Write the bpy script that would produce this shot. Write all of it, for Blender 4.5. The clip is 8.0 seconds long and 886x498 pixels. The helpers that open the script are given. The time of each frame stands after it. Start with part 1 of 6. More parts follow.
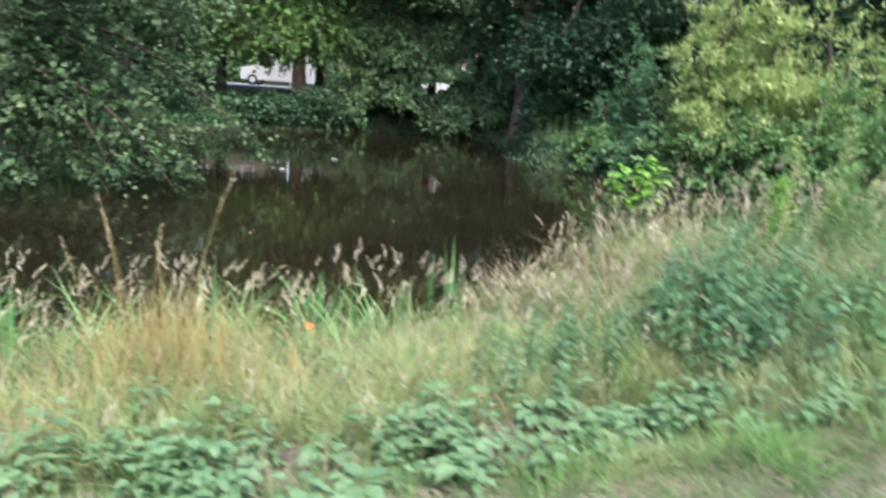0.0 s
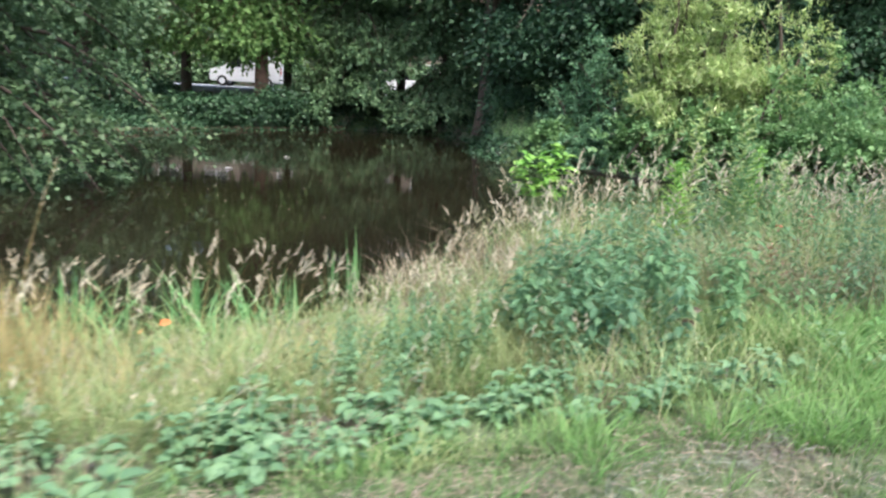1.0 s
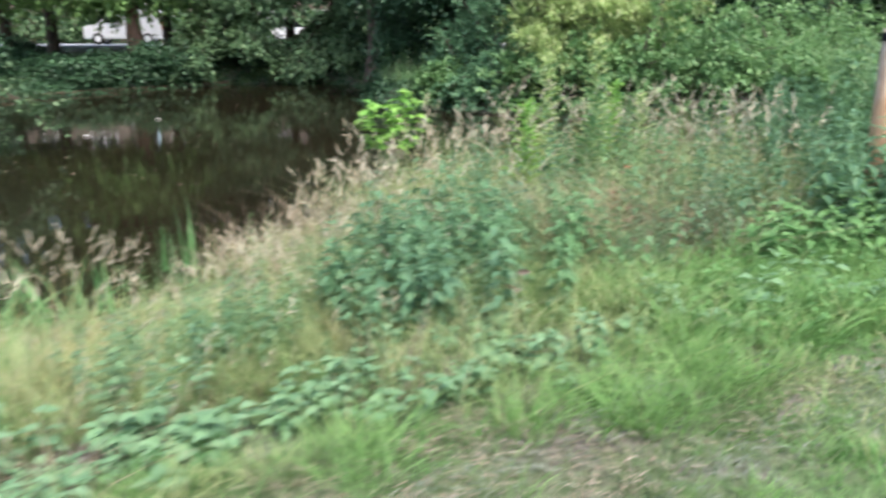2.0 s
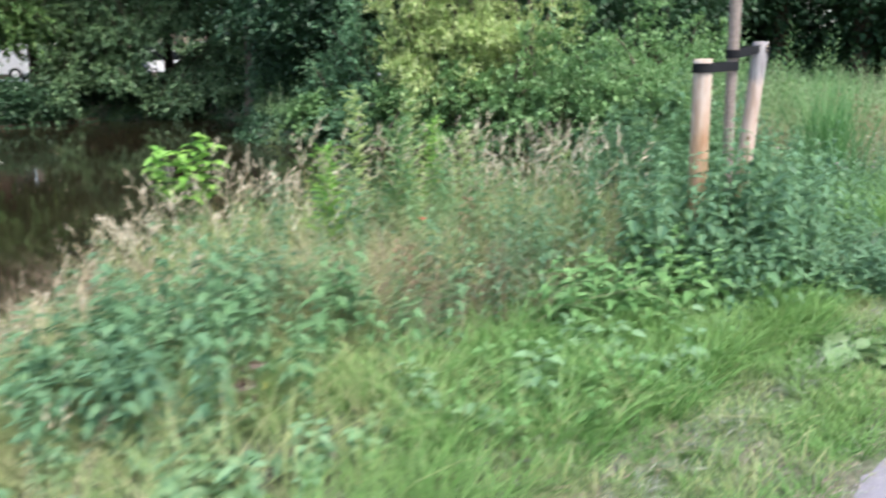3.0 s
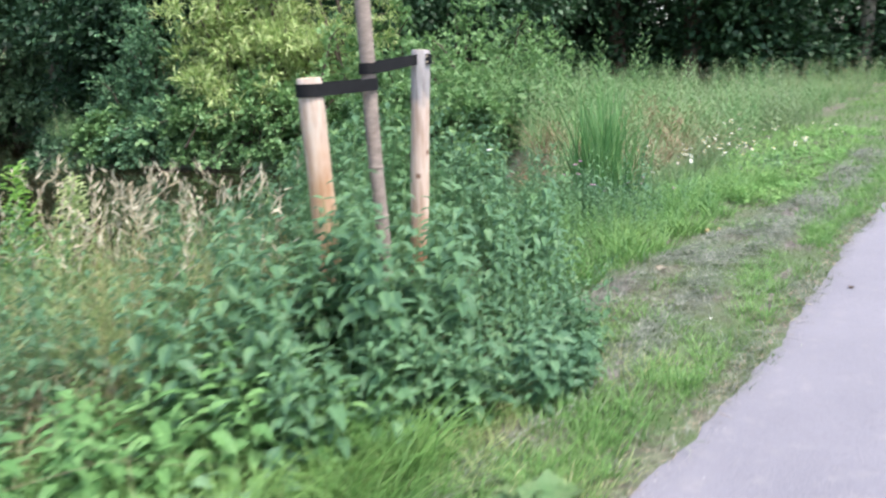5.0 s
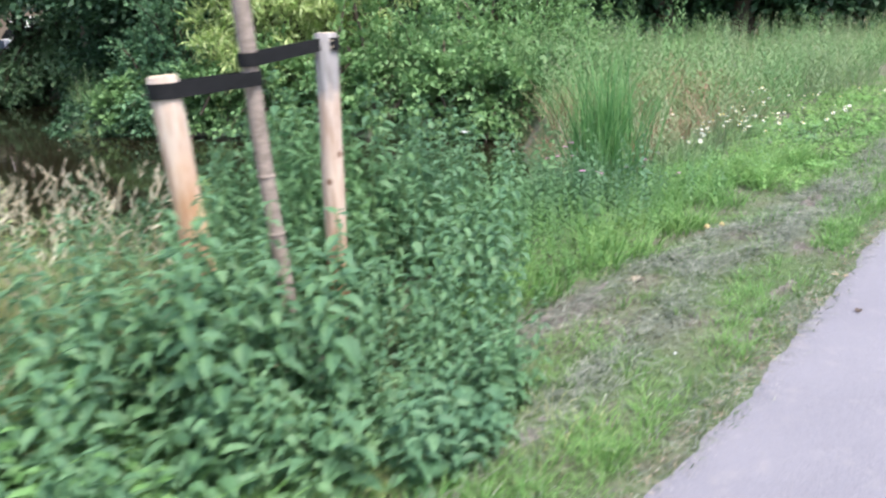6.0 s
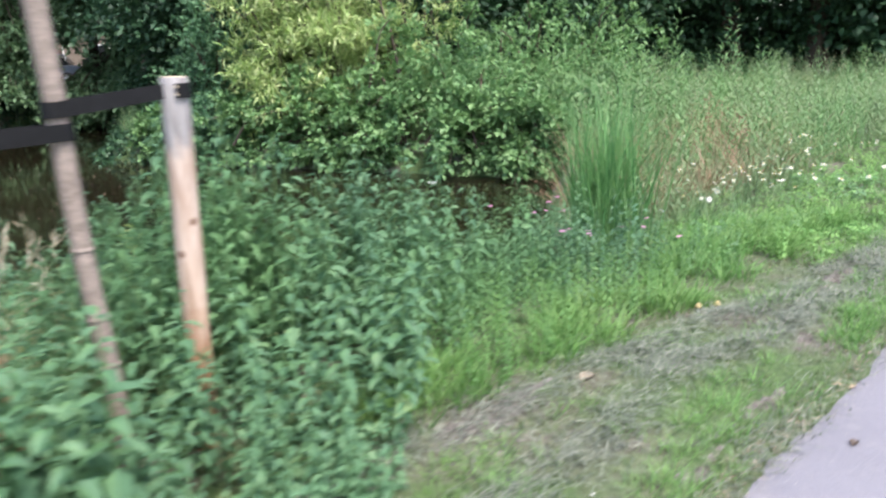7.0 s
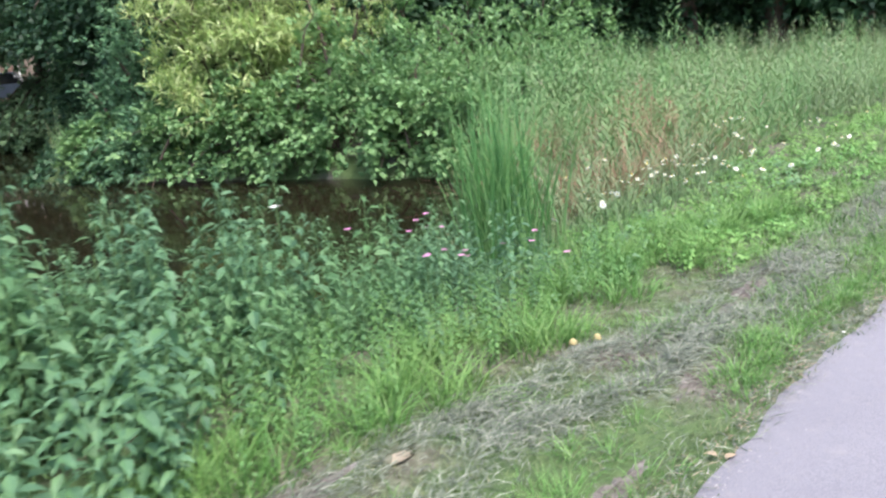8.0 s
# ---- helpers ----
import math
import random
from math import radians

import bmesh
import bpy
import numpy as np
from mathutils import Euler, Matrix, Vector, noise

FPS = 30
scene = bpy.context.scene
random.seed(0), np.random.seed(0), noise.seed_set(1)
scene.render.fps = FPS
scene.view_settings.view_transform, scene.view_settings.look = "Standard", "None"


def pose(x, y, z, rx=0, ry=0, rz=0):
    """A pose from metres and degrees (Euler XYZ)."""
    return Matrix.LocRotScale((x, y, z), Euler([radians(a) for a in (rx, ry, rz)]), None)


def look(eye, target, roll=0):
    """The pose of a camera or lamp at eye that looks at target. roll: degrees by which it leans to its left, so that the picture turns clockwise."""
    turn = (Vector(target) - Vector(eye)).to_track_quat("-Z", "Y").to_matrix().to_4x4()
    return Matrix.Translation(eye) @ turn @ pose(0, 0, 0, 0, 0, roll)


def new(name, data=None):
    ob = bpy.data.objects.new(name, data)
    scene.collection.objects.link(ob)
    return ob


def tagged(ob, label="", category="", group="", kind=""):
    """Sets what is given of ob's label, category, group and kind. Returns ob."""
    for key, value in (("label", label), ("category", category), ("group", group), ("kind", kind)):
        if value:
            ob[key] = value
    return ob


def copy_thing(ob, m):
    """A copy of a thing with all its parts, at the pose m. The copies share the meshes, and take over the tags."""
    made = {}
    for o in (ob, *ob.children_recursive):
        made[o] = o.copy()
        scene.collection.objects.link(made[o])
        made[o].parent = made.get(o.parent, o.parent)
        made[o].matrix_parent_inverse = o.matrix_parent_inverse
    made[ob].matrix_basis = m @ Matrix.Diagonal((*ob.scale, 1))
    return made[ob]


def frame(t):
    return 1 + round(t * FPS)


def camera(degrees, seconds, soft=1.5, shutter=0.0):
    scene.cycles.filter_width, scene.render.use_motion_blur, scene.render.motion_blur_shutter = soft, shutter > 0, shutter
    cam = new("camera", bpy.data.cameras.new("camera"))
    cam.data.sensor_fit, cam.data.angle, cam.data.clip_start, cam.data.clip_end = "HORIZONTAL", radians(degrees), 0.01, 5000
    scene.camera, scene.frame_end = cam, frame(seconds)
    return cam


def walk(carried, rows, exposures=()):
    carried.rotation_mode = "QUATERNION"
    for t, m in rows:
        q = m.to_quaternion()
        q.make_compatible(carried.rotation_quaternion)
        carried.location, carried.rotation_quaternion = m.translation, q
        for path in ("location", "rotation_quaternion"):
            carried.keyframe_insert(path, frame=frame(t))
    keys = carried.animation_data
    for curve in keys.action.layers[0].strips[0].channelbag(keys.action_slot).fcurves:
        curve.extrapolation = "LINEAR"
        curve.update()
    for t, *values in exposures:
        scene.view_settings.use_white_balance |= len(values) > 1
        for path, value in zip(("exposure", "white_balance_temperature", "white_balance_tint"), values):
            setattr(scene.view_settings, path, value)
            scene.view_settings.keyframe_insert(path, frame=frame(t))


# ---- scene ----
# Camera and walk
cam = camera(61.0, 8.0, 2.3, 0.8)
PATH = [
    (0, (-0.951, -0.29, 1.261), (-0.934, 1.667, 0.852), 4.4),
    (0.5, (-0.556, -0.396, 1.212), (-0.511, 1.553, 0.766), 1.7),
    (1, (-0.203, -0.144, 1.221), (-0.154, 1.813, 0.81), 3.2),
    (1.2, (-0.094, -0.057, 1.217), (-0.02, 1.886, 0.746), 2.6),
    (2.3, (0.621, 0.495, 1.251), (0.949, 2.391, 0.705), -0.1),
    (2.5, (0.798, 0.6, 1.259), (1.173, 2.51, 0.801), 0.0),
    (2.6, (0.892, 0.643, 1.257), (1.297, 2.547, 0.798), 0.3),
    (3, (1.213, 0.82, 1.273), (1.706, 2.699, 0.797), -0.8),
    (3.5, (1.59, 1.065, 1.303), (2.17, 2.926, 0.856), -0.4),
    (4, (2.118, 1.259, 1.306), (2.81, 3.087, 0.879), -2.0),
    (4.5, (2.63, 1.398, 1.309), (3.383, 3.181, 0.804), -3.4),
    (4.7, (2.819, 1.491, 1.303), (3.603, 3.268, 0.827), -2.5),
    (5.8, (3.739, 1.892, 1.41), (4.362, 3.711, 0.861), -3.2),
    (6, (3.901, 1.97, 1.418), (4.509, 3.784, 0.834), -3.4),
    (6.5, (4.314, 2.194, 1.435), (4.865, 4.033, 0.874), -3.2),
    (7, (4.797, 2.403, 1.426), (5.236, 4.288, 0.924), -2.7),
    (7.5, (5.237, 2.633, 1.439), (5.663, 4.516, 0.916), -2.3),
    (7.8, (5.534, 2.815, 1.405), (6.012, 4.68, 0.905), -3.4),
    (7.9, (5.635, 2.87, 1.393), (6.104, 4.738, 0.882), -4.6),
    (7.96, (5.711, 2.914, 1.384), (6.175, 4.789, 0.865), -5.9),
    (8, (5.729, 2.926, 1.383), (6.192, 4.8, 0.862), -6.1),
]
walk(cam, [(t, look(eye, target, roll)) for t, eye, target, roll in PATH], [(0.0, 1.71), (0.5, 1.77), (1.0, 1.77), (2.5, 1.71), (8.0, 1.7)])

# World and sun: soft evening daylight under a thin overcast
world = bpy.data.worlds.new("world")
scene.world = world
world.use_nodes = True
wn = world.node_tree.nodes
sky = wn.new("ShaderNodeTexSky")
sky.sky_type = 'NISHITA'
sky.sun_disc = False
sky.sun_elevation = radians(64)
sky.sun_rotation = radians(159)
sky.dust_density = 3.0
sky.air_density = 1.0
wn["Background"].inputs["Strength"].default_value = 0.15
world.node_tree.links.new(sky.outputs["Color"], wn["Background"].inputs["Color"])
sun_data = bpy.data.lights.new("sun", 'SUN')
sun_data.energy = 2.05
sun_data.angle = radians(25)
sun_data.color = (1.0, 0.96, 0.9)
sun = new("sun", sun_data)
sun.matrix_world = look((3.5, -9, 20), (0, 0, 0))

rng = np.random.default_rng(7)


# ---------------------------------------------------------------- materials
def shader(name):
    m = bpy.data.materials.new(name)
    m.use_nodes = True
    nt = m.node_tree
    return m, nt, nt.nodes, nt.nodes["Principled BSDF"]


def noise_node(nt, scale, detail=4.0, rough=0.6, vec=None):
    n = nt.nodes.new("ShaderNodeTexNoise")
    n.inputs["Scale"].default_value = scale
    n.inputs["Detail"].default_value = detail
    n.inputs["Roughness"].default_value = rough
    if vec is None:
        tc = nt.nodes.new("ShaderNodeTexCoord")
        vec = tc.outputs["Object"]
    nt.links.new(vec, n.inputs["Vector"])
    return n


def ramp_node(nt, fac, stops):
    r = nt.nodes.new("ShaderNodeValToRGB")
    e = r.color_ramp.elements
    while len(e) < len(stops):
        e.new(0.5)
    for el, (p, c) in zip(e, stops):
        el.position = p
        el.color = (*c, 1)
    nt.links.new(fac, r.inputs["Fac"])
    return r


def mix_color(nt, fac, a, b, mode='MIX'):
    m = nt.nodes.new("ShaderNodeMix")
    m.data_type = 'RGBA'
    m.blend_type = mode
    for sock, v in ((m.inputs[0], fac), (m.inputs[6], a), (m.inputs[7], b)):
        if hasattr(v, "links"):
            nt.links.new(v, sock)
        elif isinstance(v, tuple):
            sock.default_value = (*v, 1)
        else:
            sock.default_value = v
    return m.outputs[2]


def bump_node(nt, height, strength, distance, target):
    b = nt.nodes.new("ShaderNodeBump")
    b.inputs["Strength"].default_value = strength
    b.inputs["Distance"].default_value = distance
    nt.links.new(height, b.inputs["Height"])
    nt.links.new(b.outputs["Normal"], target.inputs["Normal"])


def leaf_material(name, stops, patch=None, patch_scale=0.7, translucent=0.3, rough=0.5, spec=0.35):
    """Foliage: a tone per leaf, larger patches, and light through the blade."""
    m, nt, nodes, p = shader(name)
    geo = nodes.new("ShaderNodeNewGeometry")
    info = nodes.new("ShaderNodeObjectInfo")
    mixed = nodes.new("ShaderNodeMath")
    mixed.operation = 'ADD'
    nt.links.new(geo.outputs["Random Per Island"], mixed.inputs[0])
    nt.links.new(info.outputs["Random"], mixed.inputs[1])
    wrap = nodes.new("ShaderNodeMath")
    wrap.operation = 'FRACT'
    nt.links.new(mixed.outputs[0], wrap.inputs[0])
    col = ramp_node(nt, wrap.outputs[0], stops).outputs["Color"]
    if patch:
        n = noise_node(nt, patch_scale, 3.0)
        f = ramp_node(nt, n.outputs["Fac"], [(0.42, (0, 0, 0)), (0.66, (1, 1, 1))])
        col = mix_color(nt, f.outputs["Color"], col, mix_color(nt, 0.6, col, patch))
    g = noise_node(nt, 45.0, 2.0)
    gr = ramp_node(nt, g.outputs["Fac"], [(0.3, (0.78, 0.78, 0.78)), (0.7, (1.0, 1.0, 1.0))])
    col = mix_color(nt, 1.0, col, gr.outputs["Color"], 'MULTIPLY')
    nt.links.new(col, p.inputs["Base Color"])
    p.inputs["Roughness"].default_value = rough
    p.inputs["Specular IOR Level"].default_value = spec
    tr = nodes.new("ShaderNodeBsdfTranslucent")
    nt.links.new(col, tr.inputs["Color"])
    mx = nodes.new("ShaderNodeMixShader")
    mx.inputs[0].default_value = translucent
    nt.links.new(p.outputs[0], mx.inputs[1])
    nt.links.new(tr.outputs[0], mx.inputs[2])
    nt.links.new(mx.outputs[0], nodes["Material Output"].inputs["Surface"])
    return m


def plain_material(name, stops, scale=6.0, rough=0.7, metal=0.0, bump=0.3, dist=0.01, fine=60.0, stretch=None):
    """A solid surface: tone over noise at two scales, with relief."""
    m, nt, nodes, p = shader(name)
    vec = None
    if stretch:
        tc = nodes.new("ShaderNodeTexCoord")
        mp = nodes.new("ShaderNodeMapping")
        mp.inputs["Scale"].default_value = stretch
        nt.links.new(tc.outputs["Object"], mp.inputs["Vector"])
        vec = mp.outputs["Vector"]
    a = noise_node(nt, scale, 5.0, 0.6, vec)
    b = noise_node(nt, fine, 3.0, 0.6, vec)
    col = ramp_node(nt, a.outputs["Fac"], stops).outputs["Color"]
    f = ramp_node(nt, b.outputs["Fac"], [(0.3, (0.75, 0.75, 0.75)), (0.7, (1.05, 1.05, 1.05))])
    col = mix_color(nt, 1.0, col, f.outputs["Color"], 'MULTIPLY')
    nt.links.new(col, p.inputs["Base Color"])
    p.inputs["Roughness"].default_value = rough
    p.inputs["Metallic"].default_value = metal
    bump_node(nt, b.outputs["Fac"], bump, dist, p)
    return m


M_NETTLE = leaf_material("nettle leaf", [(0, (0.087, 0.182, 0.104)), (0.45, (0.11, 0.22, 0.126)), (0.85, (0.141, 0.266, 0.148)), (1, (0.186, 0.308, 0.17))], (0.15, 0.29, 0.105), 0.9, 0.42, spec=0.22)
M_YOUNGNETTLE = leaf_material("young nettle leaf", [(0, (0.11, 0.245, 0.085)), (0.5, (0.15, 0.305, 0.11)), (1, (0.2, 0.365, 0.145))], (0.17, 0.32, 0.1), 0.9, 0.4, spec=0.25)
M_PALEDOCK = leaf_material("pale dock leaf", [(0, (0.115, 0.21, 0.09)), (1, (0.175, 0.28, 0.13))], (0.19, 0.25, 0.12), 6.0, 0.3, spec=0.2)
M_BROWNLEAF = leaf_material("brown leaf", [(0, (0.05, 0.034, 0.026)), (1, (0.1, 0.07, 0.052))], translucent=0.1)
M_HERB = leaf_material("broad herb leaf", [(0, (0.118, 0.225, 0.118)), (0.5, (0.16, 0.29, 0.152)), (1, (0.22, 0.355, 0.198))], (0.19, 0.33, 0.14), 0.8, 0.4, 0.55, 0.3)
M_CLOVER = leaf_material("low clover leaf", [(0, (0.12, 0.3, 0.075)), (1, (0.24, 0.43, 0.14))], (0.24, 0.37, 0.12), 0.8)
M_MEADOWGREEN = leaf_material("green meadow grass", [(0, (0.115, 0.24, 0.09)), (0.5, (0.155, 0.295, 0.113)), (1, (0.205, 0.35, 0.143))], (0.22, 0.3, 0.135), 0.7)
M_LIME = leaf_material("lime herb leaf", [(0, (0.15, 0.36, 0.06)), (1, (0.3, 0.52, 0.12))], translucent=0.4)
M_GRASS = leaf_material("fresh grass", [(0, (0.065, 0.175, 0.04)), (0.5, (0.11, 0.255, 0.065)), (1, (0.19, 0.34, 0.11))], (0.19, 0.29, 0.09), 1.1)
M_MOWN = leaf_material("mown grass", [(0, (0.056, 0.12, 0.038)), (0.5, (0.108, 0.175, 0.064)), (1, (0.22, 0.23, 0.13))], (0.22, 0.22, 0.12), 1.6)
M_BANKGRASS = leaf_material("bank grass", [(0, (0.11, 0.21, 0.07)), (0.4, (0.2, 0.31, 0.11)), (0.75, (0.32, 0.4, 0.17)), (1, (0.46, 0.45, 0.26))], (0.36, 0.37, 0.17), 0.8)
M_LUSH = leaf_material("lush grass", [(0, (0.095, 0.22, 0.057)), (0.5, (0.152, 0.313, 0.087)), (1, (0.245, 0.405, 0.145))], (0.21, 0.36, 0.11), 1.1, 0.38)
M_DEADGRASS = leaf_material("dead grass", [(0, (0.15, 0.11, 0.07)), (0.4, (0.25, 0.2, 0.13)), (1, (0.42, 0.35, 0.25))], (0.3, 0.23, 0.16), 0.7, translucent=0.25)
M_BLEACHED = leaf_material("bleached cuttings", [(0, (0.2, 0.155, 0.11)), (0.5, (0.3, 0.245, 0.185)), (1, (0.42, 0.36, 0.29))], translucent=0.2, rough=0.8)
M_GRIT = leaf_material("pale grit", [(0, (0.14, 0.13, 0.12)), (0.5, (0.24, 0.225, 0.23)), (1, (0.38, 0.36, 0.36))], translucent=0.0, rough=0.9)
M_STRAW = leaf_material("straw grass", [(0, (0.25, 0.2, 0.08)), (0.5, (0.4, 0.31, 0.13)), (1, (0.5, 0.42, 0.2))], translucent=0.25)
M_SEED = leaf_material("seed heads", [(0, (0.34, 0.29, 0.2)), (0.5, (0.48, 0.43, 0.31)), (1, (0.62, 0.57, 0.44))], translucent=0.2, rough=0.8)
M_CLIP = leaf_material("grass clippings", [(0, (0.072, 0.086, 0.068)), (0.5, (0.16, 0.182, 0.145)), (1, (0.33, 0.35, 0.285))], translucent=0.15, rough=0.8)
M_REED = leaf_material("reed leaf", [(0, (0.075, 0.2, 0.065)), (0.5, (0.13, 0.3, 0.1)), (1, (0.23, 0.41, 0.16))])
M_MEADOW = leaf_material("meadow grass", [(0, (0.14, 0.225, 0.108)), (0.5, (0.185, 0.28, 0.135)), (1, (0.245, 0.325, 0.172))], (0.26, 0.28, 0.16), 0.5)
M_RUST = leaf_material("rusty dock seed", [(0, (0.2, 0.1, 0.06)), (1, (0.38, 0.25, 0.17))], translucent=0.15)
M_WILLOW = leaf_material("willow leaf", [(0, (0.23, 0.36, 0.1)), (0.5, (0.38, 0.5, 0.19)), (1, (0.58, 0.65, 0.34))], translucent=0.35)
M_ALDER = leaf_material("alder leaf", [(0, (0.042, 0.092, 0.042)), (0.5, (0.078, 0.15, 0.068)), (1, (0.16, 0.25, 0.125))], (0.12, 0.18, 0.07), 0.6, translucent=0.32)
M_BLUEBUSH = leaf_material("dogwood leaf", [(0, (0.072, 0.165, 0.086)), (0.5, (0.125, 0.258, 0.135)), (1, (0.205, 0.36, 0.19))], translucent=0.38)
M_BRAMBLE = leaf_material("bramble leaf", [(0, (0.1, 0.21, 0.082)), (0.5, (0.15, 0.29, 0.113)), (1, (0.225, 0.365, 0.16))], (0.19, 0.33, 0.12), 0.6, 0.38)
M_TREE = leaf_material("tree leaf", [(0, (0.066, 0.136, 0.07)), (0.5, (0.128, 0.232, 0.114)), (1, (0.215, 0.34, 0.172))], (0.14, 0.23, 0.09), 0.5, translucent=0.32)
# Darker copy of the tree leaf: shade under dense crowns put into the colour
M_SHADELEAF = leaf_material("leaf darkened for shade", [(0, (0.02, 0.055, 0.028)), (0.5, (0.036, 0.09, 0.042)), (1, (0.06, 0.13, 0.058))], translucent=0.22)
M_LIGHTTREE = leaf_material("light tree leaf", [(0, (0.11, 0.22, 0.066)), (0.5, (0.17, 0.31, 0.098)), (1, (0.27, 0.42, 0.15))], translucent=0.4)
M_WHITE = leaf_material("white petals", [(0, (0.75, 0.75, 0.72)), (1, (0.85, 0.85, 0.83))], translucent=0.2)
M_PINK = leaf_material("pink petals", [(0, (0.55, 0.2, 0.42)), (1, (0.7, 0.36, 0.58))], translucent=0.25)
M_YELLOW = leaf_material("yellow petals", [(0, (0.7, 0.5, 0.04)), (1, (0.8, 0.62, 0.1))], translucent=0.2)
M_ORANGE = leaf_material("orange leaf", [(0, (0.62, 0.2, 0.07)), (1, (0.72, 0.32, 0.12))], translucent=0.2)
M_RED = leaf_material("red leaf", [(0, (0.5, 0.06, 0.04)), (1, (0.6, 0.1, 0.06))], translucent=0.2)
M_DRYLEAF = leaf_material("dry leaf", [(0, (0.24, 0.17, 0.11)), (1, (0.38, 0.3, 0.21))], translucent=0.1)
M_STEM = plain_material("green stem", [(0.3, (0.07, 0.15, 0.05)), (0.7, (0.13, 0.22, 0.08))], 8)
M_BARK = plain_material("bark", [(0.3, (0.05, 0.036, 0.028)), (0.7, (0.12, 0.085, 0.065))], 9, 0.9, 0, 0.8, 0.02, 30, (1, 1, 0.25))
M_PALEBARK = plain_material("pale bark", [(0.3, (0.2, 0.17, 0.14)), (0.7, (0.34, 0.3, 0.26))], 6, 0.9, 0, 0.8, 0.02, 30, (1, 1, 0.25))
M_REDBARK = plain_material("reddish bark", [(0.3, (0.11, 0.06, 0.042)), (0.7, (0.21, 0.12, 0.085))], 7, 0.9, 0, 0.8, 0.02, 30, (1, 1, 0.25))
M_YOUNGBARK = plain_material("young bark", [(0.3, (0.16, 0.125, 0.105)), (0.7, (0.3, 0.24, 0.21))], 14, 0.8, 0, 0.5, 0.004, 80, (1, 1, 2.5))
M_VERGESOIL = plain_material("verge soil", [(0.3, (0.08, 0.068, 0.06)), (0.5, (0.155, 0.135, 0.125)), (0.7, (0.25, 0.225, 0.215))], 14, 0.95, 0, 1.0, 0.02, 90)


def stake_material(name, bands):
    """Peeled wood weathered from the head down: (height, dark, light) bands, streaked along the grain, with knots."""
    m, nt, nodes, p = shader(name)
    tc = nodes.new("ShaderNodeTexCoord")
    mp = nodes.new("ShaderNodeMapping")
    mp.inputs["Scale"].default_value = (1.6, 1.6, 0.2)
    nt.links.new(tc.outputs["Object"], mp.inputs["Vector"])
    streak = noise_node(nt, 22.0, 4.0, 0.6, mp.outputs["Vector"])
    blotch = noise_node(nt, 9.0, 4.0, 0.6)
    sep = nodes.new("ShaderNodeSeparateXYZ")
    nt.links.new(tc.outputs["Object"], sep.inputs[0])
    shift = nodes.new("ShaderNodeMath")
    shift.operation = 'MULTIPLY_ADD'
    nt.links.new(blotch.outputs["Fac"], shift.inputs[0])
    shift.inputs[1].default_value = 0.5
    nt.links.new(sep.outputs["Z"], shift.inputs[2])
    scale = nodes.new("ShaderNodeMath")
    scale.operation = 'MULTIPLY'
    nt.links.new(shift.outputs[0], scale.inputs[0])
    scale.inputs[1].default_value = 0.5
    lo = ramp_node(nt, scale.outputs[0], [((h + 0.25) * 0.5, d) for h, d, l in bands])
    hi = ramp_node(nt, scale.outputs[0], [((h + 0.25) * 0.5, l) for h, d, l in bands])
    f = ramp_node(nt, streak.outputs["Fac"], [(0.38, (0, 0, 0)), (0.62, (1, 1, 1))])
    col = mix_color(nt, f.outputs["Color"], lo.outputs["Color"], hi.outputs["Color"])
    kn = nodes.new("ShaderNodeTexVoronoi")
    kn.inputs["Scale"].default_value = 7.0
    nt.links.new(tc.outputs["Object"], kn.inputs["Vector"])
    k = ramp_node(nt, kn.outputs["Distance"], [(0.06, (0.35, 0.25, 0.2)), (0.13, (1, 1, 1))])
    col = mix_color(nt, 1.0, col, k.outputs["Color"], 'MULTIPLY')
    nt.links.new(col, p.inputs["Base Color"])
    p.inputs["Roughness"].default_value = 0.8
    bump_node(nt, streak.outputs["Fac"], 0.5, 0.004, p)
    return m


M_PINE = stake_material("peeled pine", [(0.2, (0.26, 0.13, 0.07), (0.4, 0.24, 0.13)), (0.75, (0.32, 0.18, 0.1), (0.46, 0.31, 0.2)), (1.0, (0.38, 0.25, 0.18), (0.52, 0.41, 0.34)), (1.2, (0.31, 0.23, 0.185), (0.43, 0.355, 0.31))])
M_GREYPINE = stake_material("weathered pine", [(0.35, (0.24, 0.11, 0.06), (0.38, 0.23, 0.14)), (0.6, (0.33, 0.22, 0.16), (0.48, 0.36, 0.29)), (1.1, (0.34, 0.24, 0.19), (0.5, 0.4, 0.35)), (1.22, (0.17, 0.15, 0.15), (0.31, 0.29, 0.295))])
M_ENDGRAIN = plain_material("end grain", [(0.3, (0.38, 0.3, 0.2)), (0.7, (0.5, 0.41, 0.29))], 20, 0.8)
M_MUSHROOM = plain_material("mushroom cap", [(0.3, (0.34, 0.27, 0.12)), (0.7, (0.45, 0.37, 0.19))], 30, 0.7)
M_RUBBER = plain_material("rubber strap", [(0.3, (0.005, 0.005, 0.006)), (0.7, (0.01, 0.01, 0.012))], 12, 0.75, 0, 0.2, 0.001)
M_RUBBER.node_tree.nodes["Principled BSDF"].inputs["Specular IOR Level"].default_value = 0.2
M_PLANK = plain_material("wet plank", [(0.3, (0.06, 0.035, 0.022)), (0.7, (0.13, 0.08, 0.05))], 4, 0.8, 0, 0.4, 0.01, 40)


